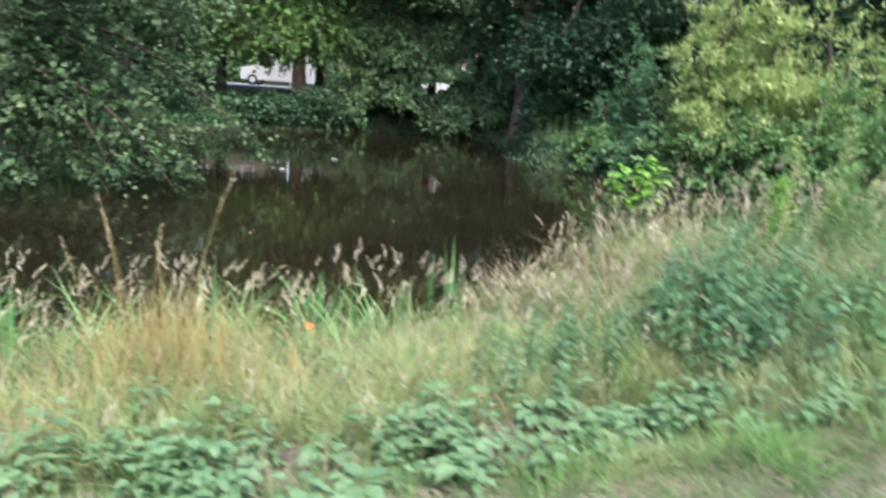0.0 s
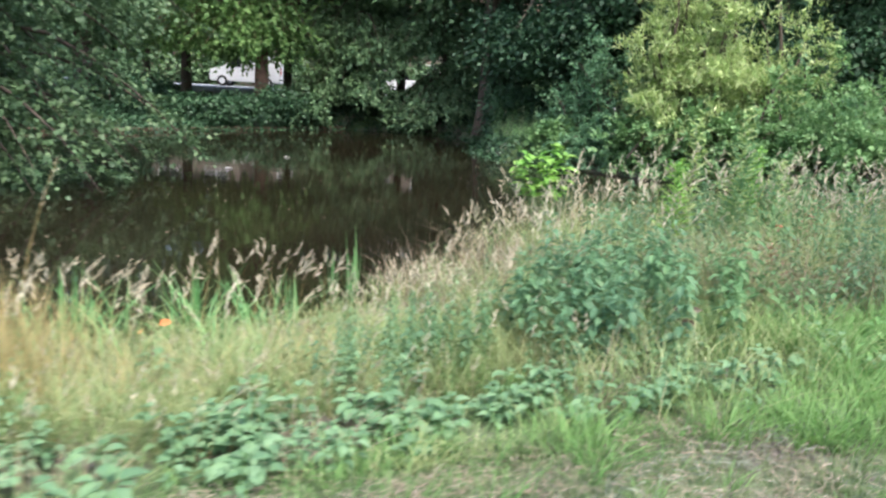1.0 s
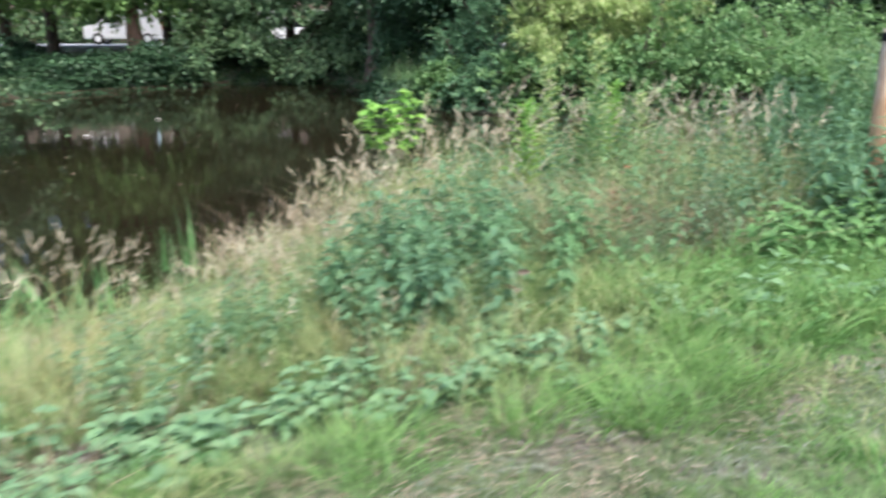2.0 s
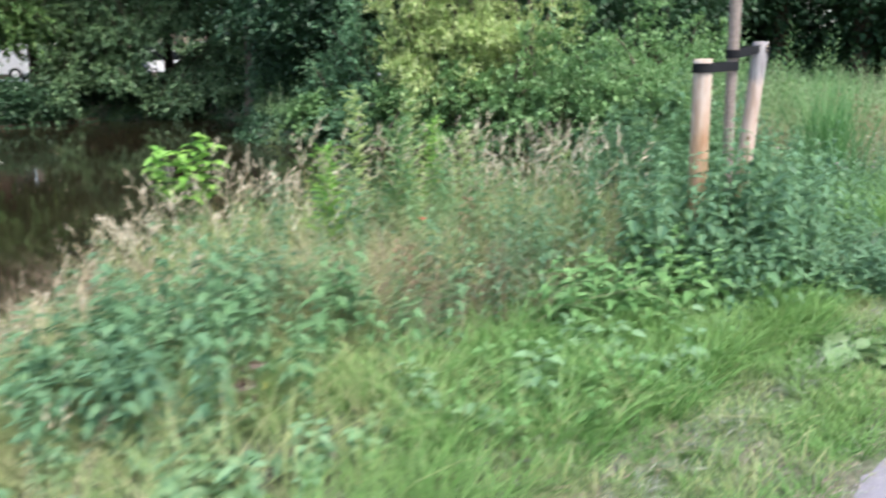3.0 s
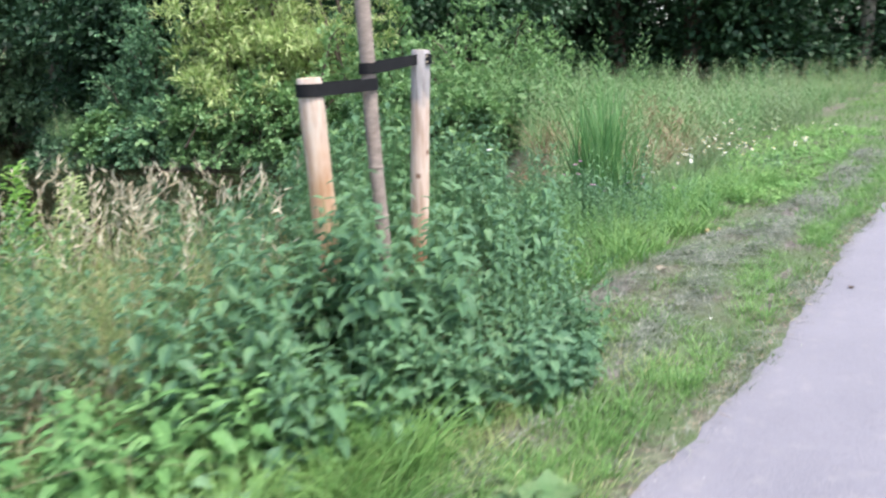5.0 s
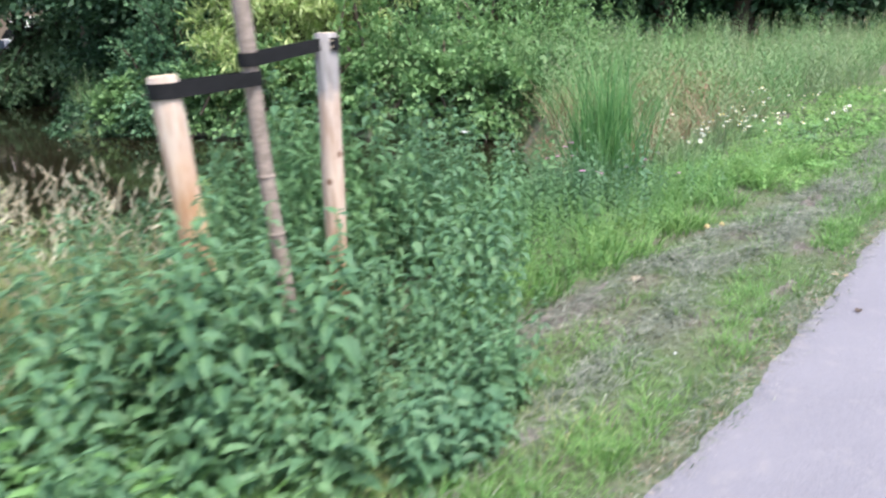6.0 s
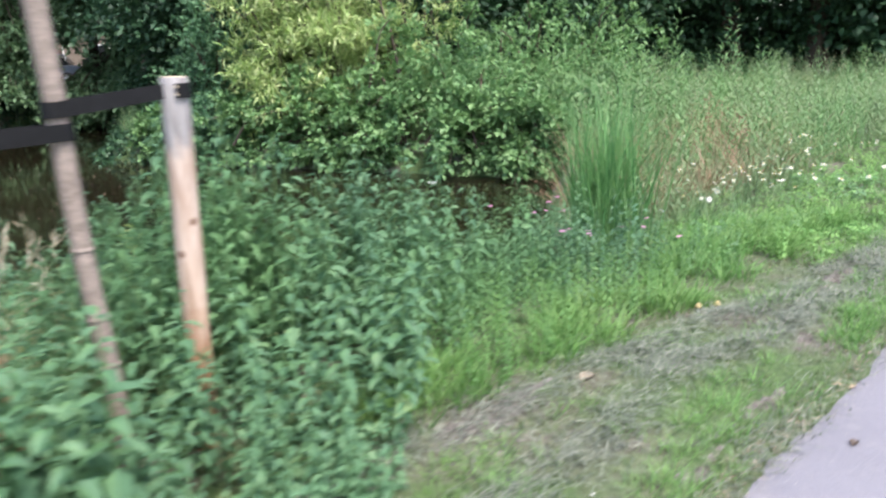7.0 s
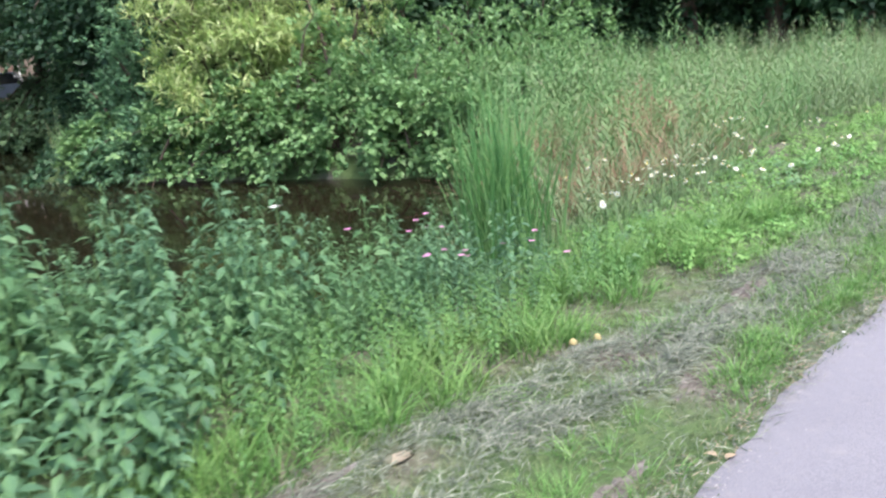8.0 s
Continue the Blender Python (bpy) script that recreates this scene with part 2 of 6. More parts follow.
def make_ground_material():
    m, nt, nodes, p = shader("ground")
    a = noise_node(nt, 1.3, 6.0, 0.65)
    b = noise_node(nt, 22.0, 5.0, 0.7)
    soil = ramp_node(nt, b.outputs["Fac"], [(0.3, (0.05, 0.04, 0.032)), (0.5, (0.11, 0.092, 0.08)), (0.72, (0.23, 0.2, 0.185))])
    moss = ramp_node(nt, b.outputs["Fac"], [(0.3, (0.03, 0.06, 0.018)), (0.7, (0.085, 0.13, 0.045))])
    f = ramp_node(nt, a.outputs["Fac"], [(0.47, (0, 0, 0)), (0.63, (1, 1, 1))])
    nt.links.new(mix_color(nt, f.outputs["Color"], moss.outputs["Color"], soil.outputs["Color"]), p.inputs["Base Color"])
    p.inputs["Roughness"].default_value = 0.95
    bump_node(nt, b.outputs["Fac"], 0.8, 0.03, p)
    return m


def make_path_material():
    """Pale worn asphalt with fine grit and sandy blotches."""
    m, nt, nodes, p = shader("path asphalt")
    a = noise_node(nt, 1.1, 5.0, 0.6)
    b = noise_node(nt, 260.0, 2.0, 0.6)
    c = noise_node(nt, 9.0, 5.0, 0.7)
    base = ramp_node(nt, a.outputs["Fac"], [(0.3, (0.145, 0.14, 0.167)), (0.7, (0.182, 0.175, 0.204))])
    grit = ramp_node(nt, b.outputs["Fac"], [(0.35, (0.7, 0.7, 0.7)), (0.65, (1.1, 1.1, 1.1))])
    col = mix_color(nt, 1.0, base.outputs["Color"], grit.outputs["Color"], 'MULTIPLY')
    f = ramp_node(nt, c.outputs["Fac"], [(0.55, (0, 0, 0)), (0.8, (0.5, 0.5, 0.5))])
    nt.links.new(mix_color(nt, f.outputs["Color"], col, (0.25, 0.23, 0.225)), p.inputs["Base Color"])
    p.inputs["Roughness"].default_value = 0.85
    bump_node(nt, b.outputs["Fac"], 0.5, 0.003, p)
    return m


def make_water_material():
    m, nt, nodes, p = shader("pond water")
    n = noise_node(nt, 0.6, 4.0)
    col = ramp_node(nt, n.outputs["Fac"], [(0.3, (0.008, 0.0068, 0.004)), (0.7, (0.014, 0.0115, 0.0065))])
    nt.links.new(col.outputs["Color"], p.inputs["Base Color"])
    p.inputs["Roughness"].default_value = 0.04
    p.inputs["IOR"].default_value = 1.33
    w = noise_node(nt, 2.2, 3.0, 0.5)
    bump_node(nt, w.outputs["Fac"], 0.05, 0.05, p)
    return m


M_GROUND, M_PATH, M_WATER = make_ground_material(), make_path_material(), make_water_material()
M_ROAD = plain_material("far road", [(0.3, (0.28, 0.29, 0.31)), (0.7, (0.36, 0.37, 0.39))], 0.8)
M_VANPAINT = plain_material("white paint", [(0.3, (0.78, 0.79, 0.82)), (0.7, (0.84, 0.84, 0.85))], 1.0, 0.3, 0, 0.05, 0.001)
M_CARPAINT = plain_material("blue grey paint", [(0.3, (0.12, 0.16, 0.22)), (0.7, (0.16, 0.2, 0.27))], 1.0, 0.3, 0, 0.05, 0.001)
M_GLASSDARK = plain_material("dark glass", [(0.3, (0.015, 0.018, 0.02)), (0.7, (0.03, 0.033, 0.036))], 1.0, 0.06, 0, 0.02, 0.001)
M_TYRE = plain_material("tyre", [(0.3, (0.015, 0.015, 0.015)), (0.7, (0.03, 0.03, 0.03))], 4.0, 0.9)
M_BRICK = plain_material("pale brick", [(0.3, (0.13, 0.1, 0.08)), (0.7, (0.2, 0.16, 0.13))], 3.0, 0.9)
M_WHITEWOOD = plain_material("white woodwork", [(0.3, (0.74, 0.73, 0.7)), (0.7, (0.82, 0.81, 0.79))], 2.0, 0.6)
M_ROOF = plain_material("roof tiles", [(0.3, (0.13, 0.07, 0.05)), (0.7, (0.2, 0.11, 0.08))], 4.0, 0.85)
M_DOOR = plain_material("brown door", [(0.3, (0.14, 0.08, 0.06)), (0.7, (0.2, 0.12, 0.09))], 3.0, 0.6)


# ---------------------------------------------------------------- mesh helpers
def mesh_data(name, v, f, mat, smooth=False):
    """One mesh from arrays: v (n, 3), f (m, 3 or 4)."""
    v, f = np.asarray(v, np.float32), np.asarray(f, np.int32)
    me = bpy.data.meshes.new(name)
    m, k = f.shape
    me.vertices.add(len(v))
    me.vertices.foreach_set("co", v.ravel())
    me.loops.add(m * k)
    me.loops.foreach_set("vertex_index", f.ravel())
    me.polygons.add(m)
    me.polygons.foreach_set("loop_start", np.arange(0, m * k, k, dtype=np.int32))
    me.polygons.foreach_set("use_smooth", np.full(m, smooth))
    me.materials.append(mat)
    me.update(calc_edges=True)
    return me


def joined(*pieces):
    """Several (v, f) pairs as one; all faces have the same number of corners."""
    vs, fs, at = [], [], 0
    for v, f in pieces:
        vs.append(v)
        fs.append(f + at)
        at += len(v)
    return np.concatenate(vs), np.concatenate(fs)


def part(name, vf, mat, parent=None, label="", smooth=False):
    ob = new(name, mesh_data(name, *vf, mat, smooth))
    if parent is not None:
        ob.parent = parent
    if label:
        tagged(ob, label)
    return ob


def thing(name, label, category, m=None, group="", kind=""):
    ob = new(name)
    ob.empty_display_size = 0.1
    if m is not None:
        ob.matrix_basis = m
    return tagged(ob, label, category, group, kind)


def stuff(name, vf, mat, label, category):
    return tagged(part(name, vf, mat), label, category, kind="stuff")


def bm_arrays(bm):
    """Triangles of a bmesh as arrays."""
    bmesh.ops.triangulate(bm, faces=bm.faces[:])
    bm.verts.index_update()
    v = np.array([p.co[:] for p in bm.verts])
    f = np.array([[q.index for q in p.verts] for p in bm.faces])
    bm.free()
    return v, f


def box(x0, y0, z0, x1, y1, z1, bevel=0.0):
    bm = bmesh.new()
    bmesh.ops.create_cube(bm, size=1.0, matrix=Matrix.Translation(((x0 + x1) / 2, (y0 + y1) / 2, (z0 + z1) / 2)) @ Matrix.Diagonal((x1 - x0, y1 - y0, z1 - z0, 1)))
    if bevel:
        bmesh.ops.bevel(bm, geom=bm.edges[:], offset=bevel, segments=2, affect='EDGES')
    return bm_arrays(bm)


def tube(points, radii, segs=7, cap=True):
    """A tapered tube along points, in triangles."""
    p, r = np.asarray(points, float), np.asarray(radii, float)
    d = np.gradient(p, axis=0)
    d /= np.linalg.norm(d, axis=1)[:, None] + 1e-9
    ref = np.where(np.abs(d[:, 2:]) < 0.9, [[0.0, 0, 1]], [[1.0, 0, 0]])
    if np.abs(d[:, 2]).mean() > 0.7:
        ref = np.tile([[1.0, 0, 0]], (len(p), 1))
    a = np.cross(d, ref)
    a /= np.linalg.norm(a, axis=1)[:, None] + 1e-9
    b = np.cross(d, a)
    th = np.linspace(0, 2 * np.pi, segs, endpoint=False)
    v = p[:, None] + r[:, None, None] * (np.cos(th)[None, :, None] * a[:, None] + np.sin(th)[None, :, None] * b[:, None])
    v = v.reshape(-1, 3)
    f = []
    for i in range(len(p) - 1):
        for j in range(segs):
            q, w = i * segs + j, i * segs + (j + 1) % segs
            f += [(q, w, w + segs), (q, w + segs, q + segs)]
    if cap:
        for i, flip in ((0, 1), (len(p) - 1, 0)):
            c = len(v)
            v = np.vstack([v, p[i]])
            for j in range(segs):
                q, w = i * segs + j, i * segs + (j + 1) % segs
                f.append((c, w, q) if flip else (c, q, w))
    return v, np.array(f)


def blades(base, h, w, az, lean, bend, rows=4):
    """Curved, tapering grass blades in quads."""
    n = len(base)
    t = np.linspace(0, 1, rows)[None]
    h, w, az, lean, bend = (np.broadcast_to(np.asarray(a, float), (n,))[:, None] for a in (h, w, az, lean, bend))
    out = h * (lean * t + bend * t ** 2)
    up = h * (t - 0.45 * bend * t ** 2.2)
    twist = az + np.pi / 2 + rng.normal(0, 0.6, (n, 1))
    half = 0.5 * w * np.maximum(1 - t ** 1.6, 0.06)
    c = np.stack([base[:, :1] + out * np.cos(az), base[:, 1:2] + out * np.sin(az), base[:, 2:] + up], -1)
    s = np.stack([np.cos(twist) * half, np.sin(twist) * half, 0 * half], -1)
    v = np.stack([c - s, c + s], 2).reshape(-1, 3)
    i = np.arange(rows - 1)[None, :] * 2 + np.arange(n)[:, None] * rows * 2
    f = np.stack([i, i + 1, i + 3, i + 2], -1).reshape(-1, 4)
    return v, f


LEAF8 = (np.array([[0, 0, 0], [.3, -.46, .1], [.3, 0, 0], [.3, .46, .1], [.66, -.32, .02], [.66, 0, -.07], [.66, .32, .02], [1, 0, -.22]]),
         np.array([[0, 2, 1], [0, 3, 2], [1, 2, 5], [1, 5, 4], [2, 3, 6], [2, 6, 5], [4, 5, 7], [5, 6, 7]]))
LEAF4 = (np.array([[0, 0, 0], [.42, -.5, .1], [.45, 0, -.02], [.42, .5, .1], [1, 0, -.15]]),
         np.array([[0, 2, 1], [0, 3, 2], [1, 2, 4], [2, 3, 4]]))
LEAF2 = (np.array([[0, 0, 0], [.45, -.5, .08], [1, 0, -.1], [.45, .5, .08]]), np.array([[0, 3, 1], [1, 3, 2]]))
HEAD = (np.array([[0, 0, 0], [.3, -.5, -.04], [.3, .5, -.04], [.3, 0, .07], [1, 0, 0]]),
        np.array([[0, 2, 1], [0, 3, 2], [0, 1, 3], [1, 2, 4], [2, 3, 4], [3, 1, 4]]))


def unit(a):
    return a / (np.linalg.norm(a, axis=-1, keepdims=True) + 1e-9)


def leaves(base, way, up, length, width, shape=LEAF4):
    """Leaves from base along way, faces towards up."""
    n = len(base)
    way = unit(way)
    side = unit(np.cross(up, way))
    nrm = np.cross(way, side)
    L = np.broadcast_to(np.asarray(length, float), (n,))[:, None, None]
    W = np.broadcast_to(np.asarray(width, float), (n,))[:, None, None]
    t, f = shape
    v = base[:, None] + L * (t[None, :, :1] * way[:, None] + t[None, :, 2:] * nrm[:, None]) + W * t[None, :, 1:2] * side[:, None]
    k = len(t)
    return v.reshape(-1, 3), (f[None] + (np.arange(n) * k)[:, None, None]).reshape(-1, 3)


def placed(template, pos, turn, scale):
    """Copies of a small (v, f) at positions, turned about z and scaled."""
    v, f = template
    c, s = np.cos(turn)[:, None], np.sin(turn)[:, None]
    sc = np.asarray(scale, float)[:, None]
    x = (v[None, :, 0] * c - v[None, :, 1] * s) * sc
    y = (v[None, :, 0] * s + v[None, :, 1] * c) * sc
    z = v[None, :, 2] * sc
    out = np.stack([x, y, z], -1) + pos[:, None]
    return out.reshape(-1, 3), (f[None] + (np.arange(len(pos)) * len(v))[:, None, None]).reshape(-1, f.shape[1])


def rand_dirs(n, zlo=-1.0, zhi=1.0):
    z = rng.uniform(zlo, zhi, n)
    a = rng.uniform(0, 2 * np.pi, n)
    r = np.sqrt(1 - z ** 2)
    return np.stack([r * np.cos(a), r * np.sin(a), z], -1)


# ---------------------------------------------------------------- plan
# s runs along the path's edge, n to the left of it, away from the asphalt.
E0, D, N = np.array([0.0, 0.66]), np.array([0.8634, 0.5045]), np.array([-0.5045, 0.8634])
WATER_Z = -0.5
SHORE = [(-14, 6.0), (-6, 5.6), (-2, 5.0), (0, 4.6), (1.2, 4.45), (2.0, 4.7), (2.8, 5.1), (3.6, 5.2), (5, 4.7), (6.5, 4.1), (8, 3.6), (9.4, 3.3), (10.8, 3.7), (12.4, 4.9)]
FAR_SHORE = [(9.1, 12.9), (8.3, 13.8), (7.1, 14.9), (5.3, 16.6), (3.3, 18.5), (1.7, 19.7), (1.3, 21.8), (1.9, 25.5), (1.2, 28.8), (-1.0, 30.4), (-3.5, 30.2), (-5.4, 28.4), (-7.4, 25.6), (-9.4, 22.2), (-13, 19.6), (-22, 19), (-28, 14), (-26, 2)]
POLY = np.array([E0 + s * D + n * N for s, n in SHORE] + [np.array(p, float) for p in FAR_SHORE])


def at(s, n):
    s, n = np.asarray(s, float), np.asarray(n, float)
    return E0[0] + s * D[0] + n * N[0], E0[1] + s * D[1] + n * N[1]


def plan_of(x, y):
    dx, dy = x - E0[0], y - E0[1]
    return dx * D[0] + dy * D[1], dx * N[0] + dy * N[1]


def shore_distance(x, y):
    """Metres from the waterline; negative over the pond."""
    x, y = np.asarray(x, float), np.asarray(y, float)
    best, inside = np.full(x.shape, 1e9), np.zeros(x.shape, bool)
    for (ax, ay), (bx, by) in zip(POLY, np.roll(POLY, -1, 0)):
        ex, ey = bx - ax, by - ay
        t = np.clip(((x - ax) * ex + (y - ay) * ey) / (ex * ex + ey * ey), 0, 1)
        best = np.minimum(best, np.hypot(x - ax - t * ex, y - ay - t * ey))
        cross = (ay > y) != (by > y)
        inside ^= cross & (x < ex * (y - ay) / (by - ay + 1e-12) + ax)
    return np.where(inside, -best, best)


def smooth(a):
    a = np.clip(a, 0, 1)
    return a * a * (3 - 2 * a)


def ground_z(x, y):
    x, y = np.asarray(x, float), np.asarray(y, float)
    s, n = plan_of(x, y)
    level = 0.75 * smooth((y - 27) / 12) * smooth((12 - x) / 6) + 0.3 * smooth((s - 13) / 20) * smooth((40 - y) / 10)
    level = level + 0.03 * np.sin(x * 1.7 + 0.6 * y) * np.cos(y * 1.3) * smooth((n - 0.2) / 1.0)
    level = level + 0.012 * np.sin(x * 7.1 + 2 * np.sin(y * 5)) * np.sin(y * 6.3 + x) * smooth((n - 0.05) / 0.2) * smooth((4 - n) / 2)
    level = level + (0.02 * np.exp(-((n - row_b(s)) / 0.09) ** 2) + 0.018 * np.exp(-((n - row_a(s)) / 0.08) ** 2)) * (0.5 + 0.5 * np.sin(s * 5.3 + np.sin(s * 13)))
    level = level + 0.009 * np.sin(x * 23 + 3 * np.sin(y * 9)) * np.sin(y * 19 + 2 * np.sin(x * 11)) * smooth((n - 0.05) / 0.1) * smooth((2.0 - n) / 0.5)
    level = level - 0.2 * smooth((n - 0.95) / 1.1) * smooth((2.7 - s) / 1.5) * smooth((14 - n) / 4)
    d = shore_distance(x, y)
    width = np.where(s + 0.2 * n > 13, 0.5, 2.2 + 0.9 * smooth((2.6 - s) / 1.4))
    z = np.where(d > 0, WATER_Z + (level - WATER_Z) * np.sin(np.clip(d / width, 0, 1) * np.pi / 2), WATER_Z - 0.7 * np.clip(-d / 1.5, 0, 1))
    return z + np.where((n < -0.3) & (n > -2.8), -0.05, 0.0)


def on_ground(s, n):
    x, y = at(s, n)
    return np.stack([x, y, ground_z(x, y)], -1)


def scatter(s0, s1, n0, n1, count, dry=0.02):
    """Points on land in a stretch of the plan."""
    s, n = rng.uniform(s0, s1, count), rng.uniform(n0, n1, count)
    x, y = at(s, n)
    keep = shore_distance(x, y) > dry
    p = np.stack([x, y, ground_z(x, y)], -1)
    return p[keep], s[keep], n[keep]


BARE = ((7.05, 1.0, 0.5, 0.12), (7.22, 0.18, 0.2, 0.06), (7.86, 0.22, 0.2, 0.06), (8.7, 0.36, 0.35, 0.045), (3.1, 0.69, 0.17, 0.05), (3.46, 0.42, 0.16, 0.05), (2.6, 0.62, 0.2, 0.06), (5.95, 0.5, 0.2, 0.05), (9.7, 0.6, 0.4, 0.08))
HERBS = ((-2.3, 2.4, 0.5, 0.4), (-1.35, 2.4, 0.4, 0.3), (-0.65, 2.12, 0.42, 0.3), (0.3, 2.02, 0.45, 0.34), (1.0, 2.0, 0.42, 0.3), (1.35, 1.85, 0.4, 0.22), (1.75, 1.58, 0.36, 0.22), (2.2, 1.4, 0.34, 0.2), (2.1, 1.75, 0.3, 0.16), (2.55, 1.42, 0.3, 0.18), (2.95, 1.2, 0.18, 0.12))
DRY = ((-1.2, 1.55, 0.7, 0.25), (-0.1, 1.62, 0.45, 0.2), (0.7, 1.27, 0.55, 0.25), (1.34, 0.82, 0.6, 0.28), (1.85, 1.66, 0.2, 0.1), (1.62, 1.22, 0.3, 0.14), (2.5, 0.62, 0.35, 0.1), (3.2, 0.6, 0.2, 0.08))

DOCKS = ((4.81, 0.27, 0.12, 0.1), (4.5, 0.43, 0.1, 0.08))


def on_bare(s, n):
    """How far a spot lies inside the scuffed bare patches of the verge, 0 to 1."""
    return within(BARE, s, n)


def within(spots, s, n):
    """How far a place of the plan lies inside any of some soft ellipses, 0 to 1."""
    out = np.zeros(np.shape(s))
    for s0, n0, a, b in spots:
        out = np.maximum(out, smooth(1.7 - 1.2 * np.hypot((s - s0) / a, (n - n0) / b)))
    return out


def row_a(s):
    """The outer swath of clippings, along the foot of the tall plants."""
    return np.interp(s, [-3, 4, 6.5, 7.0, 7.4, 8.3, 9.1, 10, 14], [0.9, 0.95, 1.0, 1.03, 0.92, 0.84, 0.68, 0.62, 0.6]) + 0.02 * np.sin(s * 6.1)


def row_b(s):
    """The inner swath of clippings."""
    return np.interp(s, [-3, 6, 7.2, 7.9, 8.5, 9.4, 9.8, 14], [0.5, 0.5, 0.56, 0.66, 0.5, 0.45, 0.42, 0.4]) + 0.025 * np.sin(s * 4.3)


def path_edge(s):
    """Where the asphalt ends."""
    return 0.015 + 0.06 * smooth((s - 2.6) / 0.8) * smooth((5.9 - s) / 0.8) + 0.02 * np.sin(s * 1.3 + 2.5) + 0.012 * np.sin(s * 4.3 + 1) + 0.008 * np.sin(s * 11.1) + 0.005 * np.sin(s * 29.0)


def patches(p, scale, seed=0.0):
    """A smooth 0..1 field over the plan, for clumping."""
    x, y = p[:, 0] / scale + seed * 3.1, p[:, 1] / scale - seed * 1.7
    v = np.sin(x * 1.9 + 1.3 * np.sin(y * 1.1)) + np.sin(y * 2.3 + 1.7 * np.sin(x * 0.9 + 2)) + 0.6 * np.sin(3.1 * x - 2.7 * y)
    return np.clip(0.5 + v / 4.4, 0, 1)


# ---------------------------------------------------------------- ground, path, water
def make_ground():
    fine = np.concatenate([np.arange(-16, -5, 0.6), np.arange(-5, 14, 0.095), np.arange(14, 30, 0.8)])
    gx = np.concatenate([[-2500, -900, -350, -150, -80, -50, -36, -28, -22, -18], fine, [31, 34, 38, 44, 55, 75, 110, 200, 400, 900, 2500]])
    finey = np.concatenate([np.arange(-6, 0, 0.5), np.arange(0, 9.5, 0.095), np.arange(9.5, 32, 0.4)])
    gy = np.concatenate([[-2500, -900, -350, -150, -80, -40, -20, -12, -8], finey, [33, 35, 38, 42, 46, 52, 60, 75, 110, 200, 400, 900, 2500]])
    xx, yy = np.meshgrid(gx, gy)
    zz = ground_z(xx.ravel(), yy.ravel())
    v = np.stack([xx.ravel(), yy.ravel(), zz], -1)
    w = len(gx)
    i = (np.arange(len(gy) - 1)[:, None] * w + np.arange(w - 1)[None]).ravel()
    f = np.stack([i, i + 1, i + w + 1, i + w], -1)
    ob = part("ground", (v, f), M_GROUND, smooth=True)
    tagged(ob, "earth bank with bare soil and moss under the plants", "ground", kind="structure")


def make_path():
    """An asphalt strip with a worn, wavering edge."""
    s = np.concatenate([np.arange(-40, -3, 1.0), np.arange(-3, 18, 0.06), np.arange(18, 90, 1.0)])
    edge = path_edge(s) + rng.normal(0, 0.005, len(s))
    rows = [(-2.9, -0.02), (-2.88, 0.006), (-1.4, 0.014), (-0.08, 0.008), (0.0, 0.004), (0.006, -0.012)]
    v, f = [], []
    for j, (n, z) in enumerate(rows):
        x, y = at(s, n + (edge if n > -0.5 else 0))
        v.append(np.stack([x, y, np.full(len(s), z)], -1))
    m = len(s)
    for j in range(len(rows) - 1):
        i = np.arange(m - 1) + j * m
        f.append(np.stack([i, i + 1, i + 1 + m, i + m], -1))
    ob = part("path", (np.concatenate(v), np.concatenate(f)), M_PATH)
    tagged(ob, "pale grey worn asphalt footpath with ragged edge", "path", kind="structure")


def make_water():
    xs, ys = np.arange(-40, 20.1, 2.0), np.arange(2, 36.1, 2.0)
    xx, yy = np.meshgrid(xs, ys)
    v = np.stack([xx.ravel(), yy.ravel(), np.full(xx.size, WATER_Z)], -1)
    w = len(xs)
    i = (np.arange(len(ys) - 1)[:, None] * w + np.arange(w - 1)[None]).ravel()
    ob = part("water", (v, np.stack([i, i + 1, i + w + 1, i + w], -1)), M_WATER)
    tagged(ob, "still dark brown pond water reflecting trees", "pond", kind="structure")


make_ground()
make_path()
make_water()


# ---------------------------------------------------------------- staked young tree
def wobble_post(base, top, r0, r1, segs=14, rings=12):
    """A round post with slight swellings and a chamfered head; body and end face."""
    base, top = np.array(base, float), np.array(top, float)
    t = np.linspace(0, 1, rings)
    p = base + (top - base) * t[:, None]
    r = r0 + (r1 - r0) * t + 0.0015 * np.sin(t * 23)
    p = np.vstack([p, top + unit((top - base)[None])[0] * 0.006])
    r = np.append(r, r1 * 0.9)
    body = tube(p, r, segs, cap=False)
    ring = body[0][-segs:]
    c = ring.mean(0) + (0, 0, 0.001)
    cap = np.vstack([ring, c])
    f = np.array([(segs, j, (j + 1) % segs) for j in range(segs)])
    return body, (cap, f)


def make_stake(base, top, r, label, wood):
    st = thing("tree_stake", label, "tree stake", group="stakes beside the young tree")
    body, cap = wobble_post(base, top, r * 1.02, r)
    part("body", body, wood, st, smooth=True)
    part("end_face", cap, M_ENDGRAIN, st, "pale sawn end grain")
    return st


